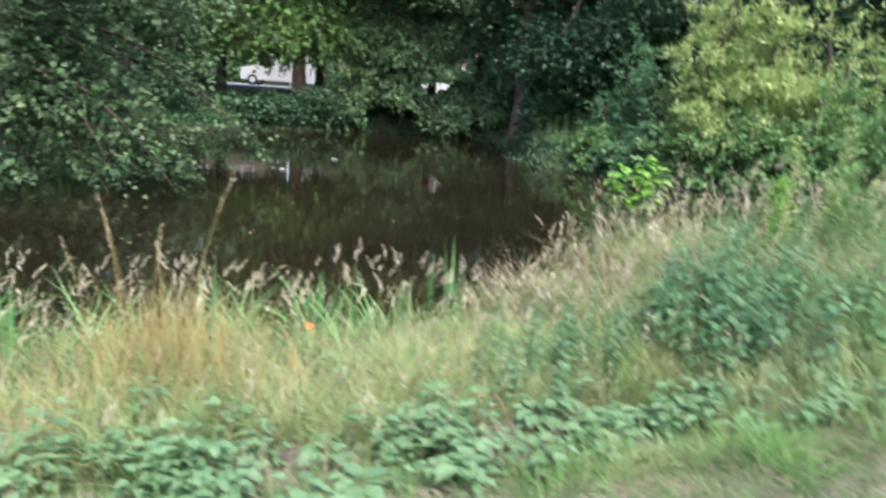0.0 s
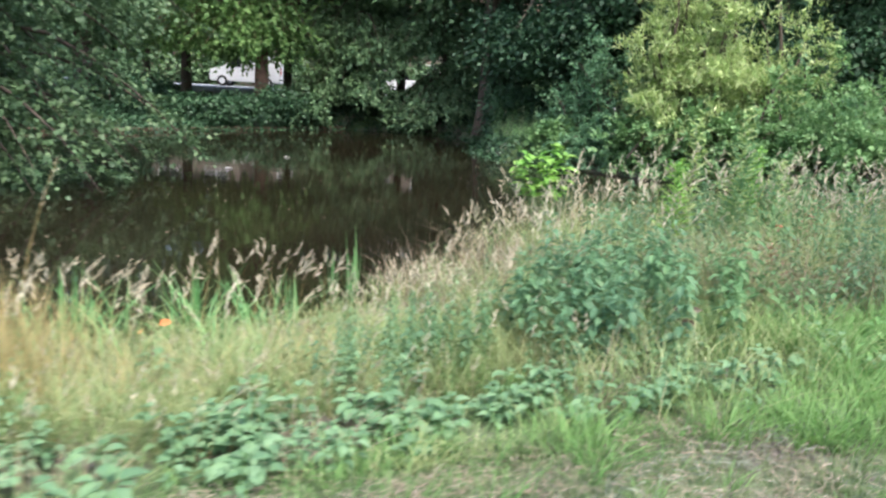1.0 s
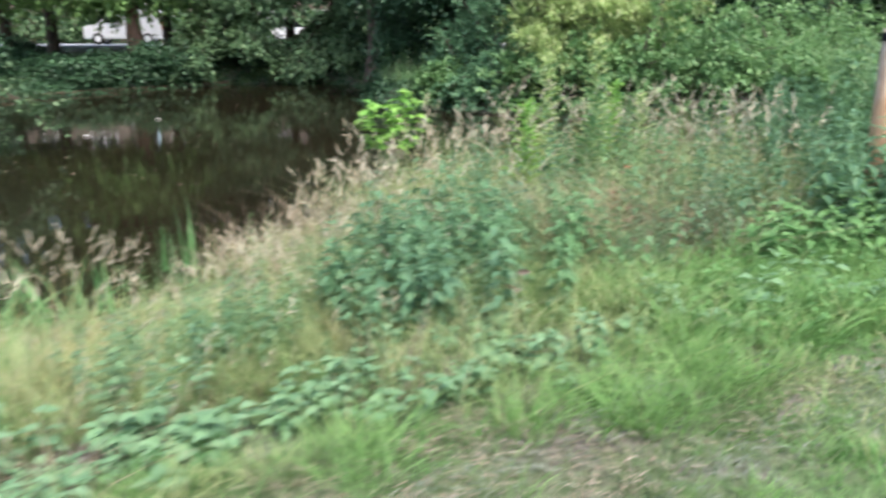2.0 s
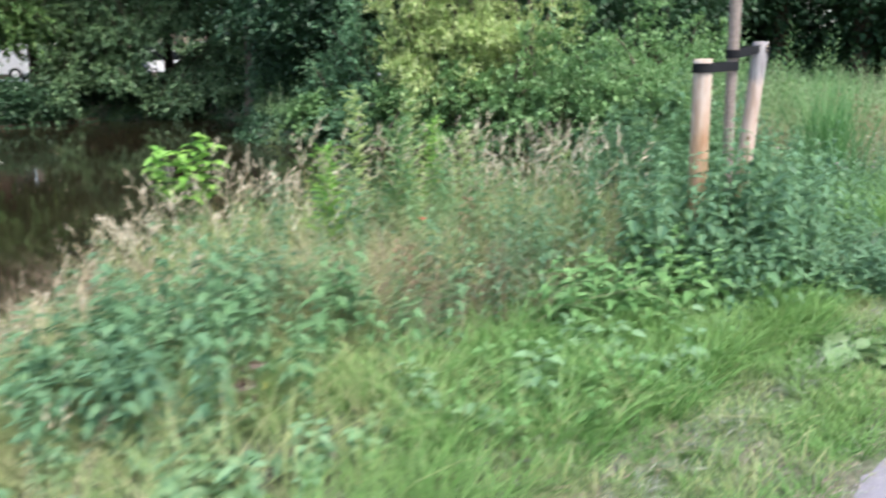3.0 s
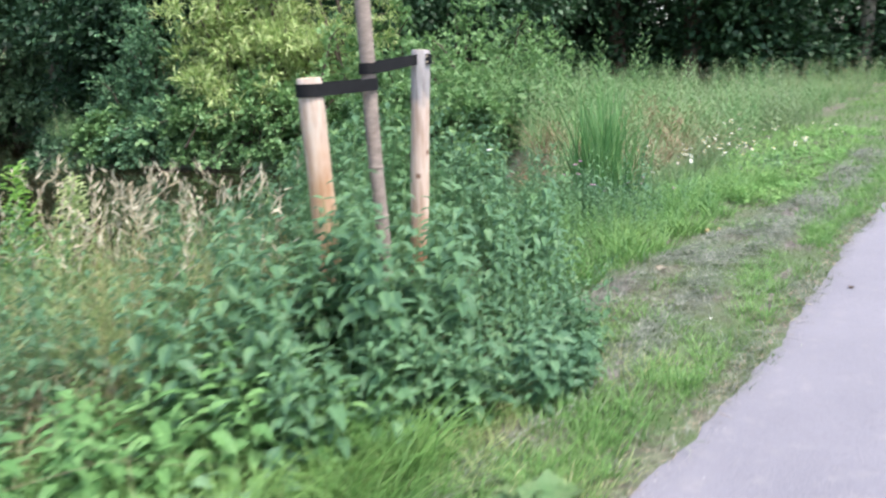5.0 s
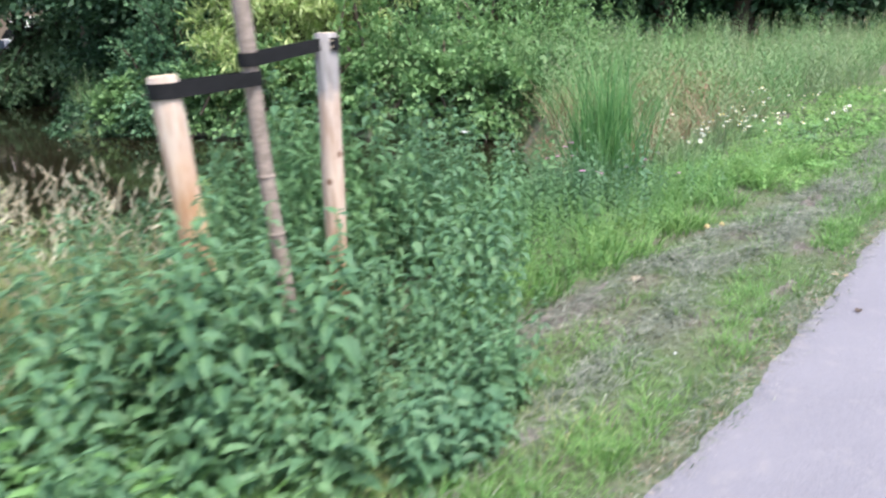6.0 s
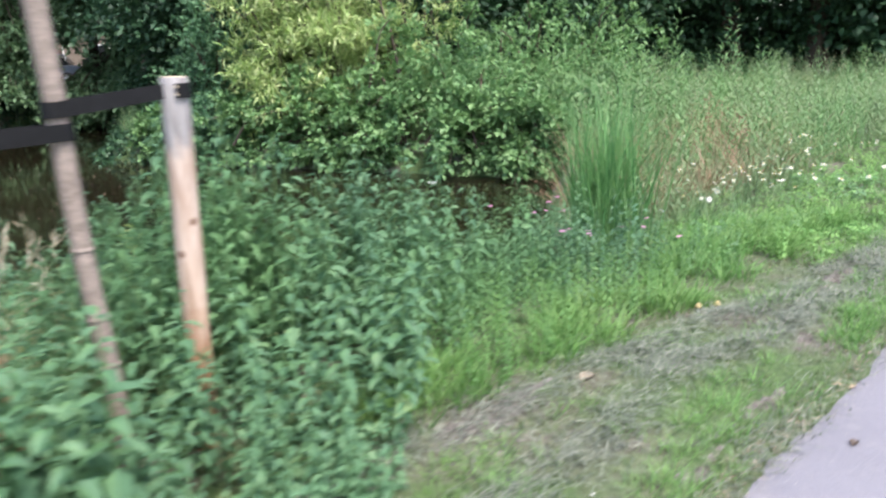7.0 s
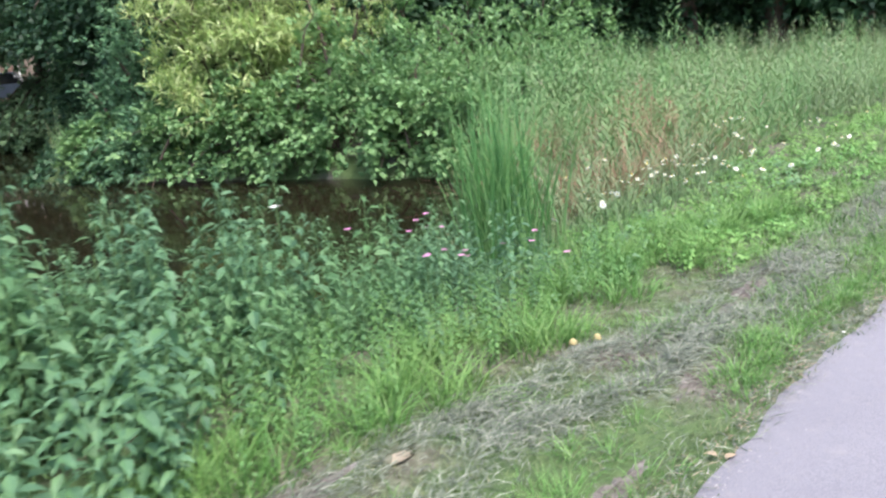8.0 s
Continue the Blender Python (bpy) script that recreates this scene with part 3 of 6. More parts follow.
def make_tie(c0, r0, c1, r1, z0, z1, height, label, nailed_behind=False):
    """A flat rubber belt round a stake and the trunk."""
    tie = thing("tree_tie", label, "tree tie", group="rubber ties of the young tree")
    c0, c1 = np.array(c0), np.array(c1)
    d = c1 - c0
    L = np.hypot(*d)
    a = np.arctan2(d[1], d[0])
    off = np.arccos((r0 - r1) / L)
    pts = []
    for th in np.linspace(a + off - (0.4 if nailed_behind else 0), a + 2 * np.pi - off, 18):
        pts.append((*(c0 + r0 * np.array([np.cos(th), np.sin(th)])), z0))
    for th in np.linspace(a - off, a + off, 14):
        pts.append((*(c1 + r1 * np.array([np.cos(th), np.sin(th)])), z1))
    if nailed_behind:
        pts.append((*(c0 + r0 * np.array([np.cos(a + 0.3), np.sin(a + 0.3)])), z0))
    p = np.array(pts)
    out = unit(np.column_stack([p[:, :2] - np.where((np.arange(len(p))[:, None] < 18) | (np.arange(len(p))[:, None] >= 32), c0, c1), np.zeros(len(p))]))
    k = len(p)
    v = np.concatenate([p - (0, 0, height / 2), p + (0, 0, height / 2), p + out * 0.004 + (0, 0, height / 2), p + out * 0.004 - (0, 0, height / 2)])
    f = []
    for row in range(4):
        for i in range(k - 1 if nailed_behind else k):
            j, q = (i + 1) % k, ((row + 1) % 4)
            f.append((row * k + i, row * k + j, q * k + j, q * k + i))
    part("strap", (v, np.array(f)), M_RUBBER, tie)
    nail = off - 0.3 if nailed_behind else 1.9
    for h in (-0.012, 0.014):
        n0 = c0 + (r0 + 0.004) * np.array([np.cos(a + nail), np.sin(a + nail)])
        way = np.array([np.cos(a + nail), np.sin(a + nail), 0])
        q = np.array([*n0, z0 + h])
        part("nail", tube([q, q + way * 0.004], [0.005, 0.004], 6), M_ENDGRAIN, tie, "galvanised nail head")
    return tie


STAKE_A, STAKE_B, TRUNK = (3.865, 4.837), (4.526, 5.198), (4.185, 5.005)
make_stake((3.925, 4.873, -0.25), (*STAKE_A, 1.279), 0.054, "round peeled pine stake leaning beside the young tree", M_PINE)
make_stake((4.457, 5.262, -0.25), (*STAKE_B, 1.386), 0.048, "weathered round pine stake with grey stained top", M_GREYPINE)


def make_young_tree():
    tree = thing("young_tree", "slender young tree with grey-brown bark tied to two stakes", "tree")
    z = np.array([-0.3, -0.05, 0.4, 0.75, 1.05, 1.33, 1.8, 2.4, 3.2, 4.2, 5.2])
    x = TRUNK[0] - 0.03 * (z - 1.27) + 0.006 * np.sin(z * 5)
    y = TRUNK[1] - 0.005 * (z - 1.27) + 0.006 * np.cos(z * 4)
    r = np.array([0.045, 0.04, 0.034, 0.033, 0.034, 0.035, 0.036, 0.034, 0.028, 0.018, 0.006])
    trunk = [tube(np.stack([x, y, z], -1), r, 10)]
    for k in (0.45, 0.62, 0.86):
        trunk.append(tube([[np.interp(k, z, x), np.interp(k, z, y), k - 0.012], [np.interp(k, z, x), np.interp(k, z, y), k], [np.interp(k, z, x), np.interp(k, z, y), k + 0.012]], [0.03, 0.039, 0.03], 10))
    tips = []
    for i in range(14):
        z0 = 2.6 + 0.18 * i
        p0 = np.array([np.interp(z0, z, x), np.interp(z0, z, y), z0])
        a = i * 2.4
        p1 = p0 + np.array([np.cos(a), np.sin(a), 1.1]) * (0.75 - 0.03 * i)
        trunk.append(tube([p0, (p0 + p1) / 2 + (0, 0, -0.05), p1], [0.012, 0.009, 0.004], 5))
        tips.append(p0 + (p1 - p0) * rng.uniform(0.35, 1.05, (130, 1)) + rng.normal(0, 0.12, (130, 3)))
    part("trunk", joined(*trunk), M_YOUNGBARK, tree, smooth=True)
    c = np.concatenate(tips)
    part("crown", leaves(c, rand_dirs(len(c), -0.8, 0.3), rand_dirs(len(c), 0.3, 1), rng.uniform(0.06, 0.1, len(c)), 0.05, LEAF4), M_LIGHTTREE, tree)


make_young_tree()
make_tie(STAKE_A, 0.0555, TRUNK, 0.0385, 1.233, 1.242, 0.054, "black rubber strap from the peeled stake to the trunk")
make_tie(STAKE_B, 0.0495, (TRUNK[0] - 0.003, TRUNK[1]), 0.0385, 1.345, 1.312, 0.05, "black rubber strap from the weathered stake to the trunk", True)


# ---------------------------------------------------------------- woody plants
def limb(p0, p1, sag, r0, r1, segs=6):
    t = np.linspace(0, 1, 6)[:, None]
    p = np.asarray(p0) + (np.asarray(p1) - np.asarray(p0)) * t + np.array([0, 0, 1.0]) * sag * np.sin(t * np.pi)
    p = p + rng.normal(0, 0.03 * np.linalg.norm(np.asarray(p1) - p0) / 3, p.shape) * np.sin(t * np.pi)
    return tube(p, np.linspace(r0, r1, 6), segs, cap=False)


def clump_leaves(centres, spread, per, length, width, shape, droop=0.3):
    """Leaves in loose flattened sprays round the clump centres."""
    c = np.repeat(centres, per, 0)
    off = rng.normal(0, 1, (len(c), 3)) * np.asarray(spread)
    way = off * (1, 1, 0.5) + rng.normal(0, 0.35, off.shape) * np.linalg.norm(spread)
    way[:, 2] -= droop * np.linalg.norm(spread)
    up = np.array([0, 0, 1.0]) + rng.normal(0, 0.45, off.shape)
    n = len(c)
    size = rng.uniform(0.65, 1.25, n)
    return leaves(c + off, way, up, length * size, width * size, shape)


def ellipsoid_centres(c, r, count, inner=0.45, lo=-1.0, hi=1.0):
    """Clump centres through an ellipsoid, more towards its uneven skin."""
    d = rand_dirs(count, lo, hi)
    bulge = 1 + 0.18 * np.sin(d[:, 0] * 5 + c[0]) * np.cos(d[:, 1] * 4 + c[1]) + 0.12 * np.sin(d[:, 2] * 7 + c[0] * 2)
    k = rng.uniform(inner ** 3, 1, count) ** (1 / 3)
    return np.asarray(c) + d * np.asarray(r) * (k * bulge)[:, None]


def make_tree(name, label, base, height, trunk_r, crowns, leaf, mat, per=26, limbs=16, fork=0.35, shape=LEAF2, category="tree", bark=M_BARK, droop=0.3, min_z=None):
    """crowns: (centre, radii, clumps, spread). Trunk and limbs are one part, the leaves another."""
    tree = thing(name, label, category)
    base = np.asarray(base, float)
    z = np.linspace(-0.4, height * 0.8, 9)
    bend = rng.normal(0, 0.02 * height, 2)
    p = np.stack([base[0] + bend[0] * (z / height) ** 2, base[1] + bend[1] * (z / height) ** 2, base[2] + z], -1)
    r = trunk_r * np.array([1.35, 1.05, 0.95, 0.88, 0.78, 0.66, 0.5, 0.35, 0.15])
    wood = [tube(p, r, 10, cap=False)]
    pts = []
    for c, rad, count, spread in crowns:
        q = ellipsoid_centres(c, rad, count)
        if min_z is not None:
            q = q[q[:, 2] > min_z]
        pts.append((q, spread))
        for i in rng.choice(len(q), max(2, limbs // len(crowns)), replace=False):
            t = rng.uniform(fork, 0.95)
            j = np.array([np.interp(t * height * 0.8, z, p[:, k]) for k in range(3)])
            j[2] = base[2] + t * height * 0.8
            if np.linalg.norm(q[i] - j) < 7:
                wood.append(limb(j, q[i], 0.25, trunk_r * 0.3, 0.015, 5))
    part("trunk", joined(*wood), bark, tree, smooth=True)
    # high, wide-spread boughs carry fewer and larger leaf clusters
    part("crown", joined(*[clump_leaves(q, sp, per // 3 if sp[0] > 0.45 else per, leaf[0] * (1.75 if sp[0] > 0.45 else 1), leaf[1] * (1.75 if sp[0] > 0.45 else 1), shape, droop) for q, sp in pts]), mat, tree)
    return tree


def lobes(c, r, count, clumps, spread, size=0.55):
    """A crown as several overlapping lobes, for an uneven outline."""
    c, r = np.asarray(c, float), np.asarray(r, float)
    out = []
    for d in rand_dirs(count, -0.7, 0.9):
        k = rng.uniform(0.35, 0.75)
        out.append((c + d * r * k, r * size * rng.uniform(0.75, 1.2, 3), max(8, clumps // count), spread))
    return out


def spray_branches(starts, ends, droop, twigs, twig_len, per, leaf, shape):
    """Boughs with leafy twigs along their outer part: (wood pieces, leaves)."""
    wood, base, way = [], [], []
    for a, e in zip(starts, ends):
        L = np.linalg.norm(e - a)
        t = np.linspace(0, 1, 7)[:, None]
        p = a + (e - a) * t + np.array([0, 0, 1.0]) * (0.16 * L * np.sin(t * np.pi) - droop * t ** 3) + rng.normal(0, 0.03, (7, 3)) * L * 0.3 * np.sin(t * np.pi)
        wood.append(tube(p, np.linspace(0.012 * L + 0.01, 0.004, 7), 5, cap=False))
        for k in rng.uniform(0.28, 1.0, twigs):
            o = np.array([np.interp(k, t[:, 0], p[:, c]) for c in range(3)])
            d = unit(((e - a) / L + rng.normal(0, 0.75, 3) * (1, 1, 0.5))[None])[0]
            q = np.sort(rng.uniform(0.1, 1.0, per))[:, None]
            tw = twig_len * rng.uniform(0.5, 1.2)
            base.append(o + d * tw * q - np.array([0, 0, 1.0]) * 0.35 * tw * q ** 2 + rng.normal(0, 0.035, (per, 3)))
            way.append(d + rng.normal(0, 0.6, (per, 3)) + (0, 0, -0.25))
    base, way = np.concatenate(base), np.concatenate(way)
    n = len(base)
    size = rng.uniform(0.65, 1.25, n)
    return wood, leaves(base, way, np.array([0, 0, 1.0]) + rng.normal(0, 0.4, (n, 3)), leaf[0] * size, leaf[1] * size, shape), base


def bough_tree(name, label, base, height, trunk_r, sprays, crowns, leaf, mat, bark=M_BARK, lean=(0.0, 0.0)):
    """A tree whose lower boughs reach out and hang: sprays (centre, radii, boughs), and a loose crown above."""
    tree = thing(name, label, "tree")
    b = np.asarray(base, float)
    z = np.linspace(-0.4, height * 0.8, 11)
    p = np.stack([b[0] + lean[0] * z + 0.04 * np.sin(z * 1.1), b[1] + lean[1] * z, b[2] + z], -1)
    wood = [tube(p, trunk_r * np.array([1.5, 1.12, 1.0, 0.92, 0.85, 0.76, 0.66, 0.54, 0.4, 0.26, 0.12]), 12, cap=False)]
    foliage = []
    for c, r, count in sprays:
        ends = np.asarray(c) + rand_dirs(count) * np.asarray(r) * rng.uniform(0.3, 1.0, (count, 1))
        zz = np.clip(ends[:, 2] - b[2] + rng.uniform(0.3, 1.6, count), 1.2, height * 0.6)
        starts = np.stack([np.interp(zz, z, p[:, 0]), np.interp(zz, z, p[:, 1]), b[2] + zz], -1)
        far = np.linalg.norm(ends - starts, axis=1) > 4.5
        starts[far] = ends[far] + unit(starts[far] - ends[far]) * 3.5
        w, lv, _ = spray_branches(starts, ends, 0.35, 12, 0.75, 12, leaf, LEAF2)
        wood += w
        foliage.append(lv)
    for c, r, count, spread in crowns:
        q = ellipsoid_centres(c, r, count)
        for i in rng.choice(len(q), 4, replace=False):
            k = min(height * 0.78, max(1.5, q[i, 2] - b[2] - 1.0))
            j = np.array([np.interp(k, z, p[:, 0]), np.interp(k, z, p[:, 1]), b[2] + k])
            if np.linalg.norm(q[i] - j) < 6:
                wood.append(limb(j, q[i], 0.25, trunk_r * 0.28, 0.015, 5))
        foliage.append(clump_leaves(q, spread, 17, leaf[0] * 1.6, leaf[1] * 1.6, LEAF2))
    part("trunk", joined(*wood), bark, tree, smooth=True)
    part("crown", joined(*foliage), mat, tree)
    return tree


def make_far_trees():
    """Broad trees on the far bank, their boughs hanging over the water."""
    bough_tree("broadleaf_tree", "tree with reddish-brown trunk and light green lower boughs", (-6.75, 29.4, 0.15), 14, 0.25,
               [((-9.8, 28.2, 2.75), (2.0, 1.2, 0.5), 44), ((-7.5, 28.4, 2.95), (1.6, 1.3, 0.5), 40), ((-5.9, 28.9, 3.1), (1.3, 1.2, 0.5), 26), ((-8.0, 30.4, 3.6), (2.6, 0.8, 0.8), 36), ((-7.7, 29.6, 2.75), (2.8, 0.7, 0.4), 44), ((-8.6, 32.6, 3.1), (3.0, 0.7, 0.65), 50)],
               lobes((-7.6, 29.6, 6.0), (5.0, 3.0, 2.8), 12, 640, (0.5, 0.5, 0.25)) + lobes((-7.4, 30.0, 10.4), (4.4, 3.0, 2.8), 8, 300, (0.65, 0.65, 0.35)), (0.19, 0.11), M_LIGHTTREE, M_REDBARK, (-0.02, 0.01))
    bough_tree("broadleaf_tree", "dark green tree with boughs drooping to the water", (-3.6, 32.2, 0.3), 15, 0.3,
               [((-5.1, 28.9, 0.55), (1.0, 0.8, 0.6), 46), ((-4.4, 29.3, 1.7), (0.8, 0.8, 0.25), 10), ((-2.6, 29.4, 1.2), (1.0, 0.9, 0.45), 38), ((-2.2, 29.6, 2.4), (1.8, 1.0, 0.6), 44), ((-4.6, 29.6, 3.1), (1.7, 1.0, 0.5), 36), ((-8.6, 31.5, 3.6), (2.2, 1.0, 0.7), 30)],
               lobes((-3.0, 30.6, 6.4), (4.8, 3.2, 3.2), 10, 520, (0.5, 0.5, 0.22)) + lobes((-3.2, 31.4, 10.6), (4.8, 3.0, 3.0), 8, 320, (0.65, 0.65, 0.35)), (0.19, 0.11), M_TREE)
    bough_tree("broadleaf_tree", "dark green tree with boughs drooping to the water", (0.4, 32.0, 0.3), 14, 0.26,
               [((-0.9, 29.3, 0.3), (1.1, 0.8, 0.3), 40), ((0.6, 29.3, 0.85), (0.7, 0.7, 0.45), 32), ((-0.9, 29.8, 3.2), (1.8, 1.0, 0.4), 34), ((1.4, 29.4, 2.5), (1.2, 1.0, 0.8), 40)],
               lobes((0.6, 30.6, 6.4), (4.2, 3.0, 3.2), 9, 480, (0.5, 0.5, 0.22)) + lobes((0.8, 31.4, 10.4), (4.4, 3.0, 3.0), 8, 300, (0.65, 0.65, 0.35)), (0.19, 0.11), M_TREE)
    # corner tree, with crown shade put into its leaf colour
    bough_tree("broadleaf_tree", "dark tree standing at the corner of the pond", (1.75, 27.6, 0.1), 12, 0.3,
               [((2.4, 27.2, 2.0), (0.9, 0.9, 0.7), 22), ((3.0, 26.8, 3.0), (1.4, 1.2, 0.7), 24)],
               lobes((2.6, 28.0, 6.0), (3.2, 2.8, 3.0), 7, 340, (0.5, 0.5, 0.25)), (0.19, 0.11), M_SHADELEAF)
    # trees between x 3 and 8 take the leaf colour darkened for shade
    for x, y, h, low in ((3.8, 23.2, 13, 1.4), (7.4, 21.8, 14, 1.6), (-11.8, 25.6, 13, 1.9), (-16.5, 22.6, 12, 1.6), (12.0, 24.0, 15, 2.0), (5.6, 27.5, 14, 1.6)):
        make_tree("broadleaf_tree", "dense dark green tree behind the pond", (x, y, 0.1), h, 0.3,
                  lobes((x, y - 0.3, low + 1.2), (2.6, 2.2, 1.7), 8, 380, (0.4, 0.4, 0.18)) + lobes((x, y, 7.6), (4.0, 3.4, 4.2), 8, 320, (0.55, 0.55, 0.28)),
                  (0.19, 0.11), M_SHADELEAF if 3 < x < 8 else M_TREE, 26, 18, 0.2)
    # added rows, crowns mostly unseen: they block sky and houses from the reflection
    for x, y in ((-24, 33), (-18, 34), (-13.4, 35.5), (6.5, 33), (10.5, 31), (-21, 37), (-15.9, 38), (-11.2, 34.4), (-5.2, 35.5), (-7.6, 39.2), (-1.8, 38.5), (2.2, 37), (6.0, 38.0)):
        make_tree("broadleaf_tree", "tall tree added beyond the far bank to darken the water's reflection", (x, y, 0.6), 16, 0.2,
                  lobes((x, y, 3.9), (4.4, 2.4, 1.7), 8, 340, (0.6, 0.6, 0.25)) + lobes((x, y, 10.4), (4.4, 3.6, 4.6), 7, 170, (0.75, 0.75, 0.4)), (0.3, 0.18), M_TREE, 22, 12, 0.3, min_z=2.5)
    # undergrowth filling the black shade below the boughs, shade put into its colour
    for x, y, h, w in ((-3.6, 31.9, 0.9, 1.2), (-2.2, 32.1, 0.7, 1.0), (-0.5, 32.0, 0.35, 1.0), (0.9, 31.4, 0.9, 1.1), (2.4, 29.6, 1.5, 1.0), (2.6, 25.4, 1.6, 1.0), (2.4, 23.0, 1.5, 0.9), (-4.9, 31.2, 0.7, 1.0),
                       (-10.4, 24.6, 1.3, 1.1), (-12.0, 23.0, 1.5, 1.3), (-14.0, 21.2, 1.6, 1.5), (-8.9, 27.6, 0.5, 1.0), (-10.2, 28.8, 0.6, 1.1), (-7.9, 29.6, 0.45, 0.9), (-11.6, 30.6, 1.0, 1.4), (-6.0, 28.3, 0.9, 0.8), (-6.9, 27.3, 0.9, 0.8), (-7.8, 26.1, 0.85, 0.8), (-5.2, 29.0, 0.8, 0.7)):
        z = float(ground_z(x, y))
        make_shrub("undergrowth_bush", "low shrub under the far bank's trees, shade put into its dark leaves", (x, y, z), [((x, y, z + h * 0.4), (w, w * 0.7, h * 0.65), 110, (0.22, 0.22, 0.1))], (0.15, 0.1), M_SHADELEAF, 5, 24, min_z=-0.25)


def make_left_tree():
    tree = thing("alder_tree", "blue-green alder overhanging the pond with drooping sprays", "tree")
    b = np.array([-8.9, 12.2, -0.3])
    z = np.linspace(0, 10.5, 9)
    trunk = np.stack([b[0] + 0.05 * z, b[1] - 0.03 * z, b[2] + z], -1)
    wood = [tube(trunk, np.linspace(0.24, 0.03, 9), 10, cap=False)]
    starts, ends = [], []
    for i in range(104):
        zz = rng.uniform(0.5, 3.4) if i < 74 else rng.uniform(3.4, 9.0)
        st = np.array([b[0] + 0.05 * zz, b[1] - 0.03 * zz, b[2] + zz])
        a = rng.normal(-0.45, 0.6) if i % 5 else rng.uniform(0, 6.28)
        L = rng.uniform(2.0, 5.0) * (1.0 if zz < 4.5 else 0.8)
        e = st + np.array([np.cos(a) * L, np.sin(a) * L, rng.uniform(-0.6, 1.0) - (0.8 if zz < 2 else 0.0)])
        e[2] = max(e[2], -0.25 if i < 34 else 0.2)
        starts.append(st)
        ends.append(e)
    w, lv, _ = spray_branches(starts, ends, 0.45, 24, 0.75, 16, (0.11, 0.08), LEAF2)
    keep = lv[0].reshape(-1, 4, 3)
    ok = keep[:, :, 2].min(1) > -0.47
    vv = keep[ok].reshape(-1, 3)
    ff = (LEAF2[1][None] + (np.arange(ok.sum()) * 4)[:, None, None]).reshape(-1, 3)
    part("trunk", joined(*(wood + w)), M_BARK, tree, smooth=True)
    part("crown", (vv, ff), M_ALDER, tree)


def make_shrub(name, label, base, crowns, leaf, mat, stems=14, per=30, shape=LEAF2, droop=0.3, bark=M_BARK, min_z=-0.45):
    shrub = thing(name, label, "shrub")
    pts = []
    for c, rad, count, spread in crowns:
        q = ellipsoid_centres(c, rad, count, 0.5)
        q = q[q[:, 2] > min_z]
        pts.append((q, spread))
    allq = np.concatenate([q for q, _ in pts])
    for i in rng.choice(len(allq), min(len(allq), stems), replace=False):
        b = np.array([base[0], base[1], base[2] - 0.1]) + np.append(rng.normal(0, 0.25, 2), 0)
        part("stem", limb(b, allq[i], 0.15, 0.028, 0.006, 5), bark, shrub, smooth=True)
    part("foliage", joined(*[clump_leaves(q, sp, per, leaf[0], leaf[1], shape, droop) for q, sp in pts]), mat, shrub)
    return shrub


def spray_shrub(name, label, base, r, h, boughs, twigs, per, leaf, mat, twig_len=0.4, shape=LEAF2, droop=0.25, min_z=-0.47, lowest=0.0):
    """A shrub of arching boughs from one stool, leafy along their length."""
    shrub = thing(name, label, "shrub")
    b = np.asarray(base, float)
    d = rand_dirs(boughs, lowest, 1.0)
    reach = rng.uniform(0.6, 1.15, (boughs, 1))
    ends = b + d * reach * np.array([r, r, h])
    starts = b + np.column_stack([rng.normal(0, 0.2 * r, (boughs, 2)), np.full(boughs, -0.05)])
    wood, lv, _ = spray_branches(starts, ends, droop, twigs, twig_len, per, leaf, shape)
    k = len(shape[0])
    q = lv[0].reshape(-1, k, 3)
    ok = q[:, :, 2].min(1) > min_z
    for w in wood[:max(6, boughs // 4)]:
        part("stem", w, M_BARK, shrub, smooth=True)
    part("foliage", (q[ok].reshape(-1, 3), (shape[1][None] + (np.arange(ok.sum()) * k)[:, None, None]).reshape(-1, 3)), mat, shrub)
    return shrub


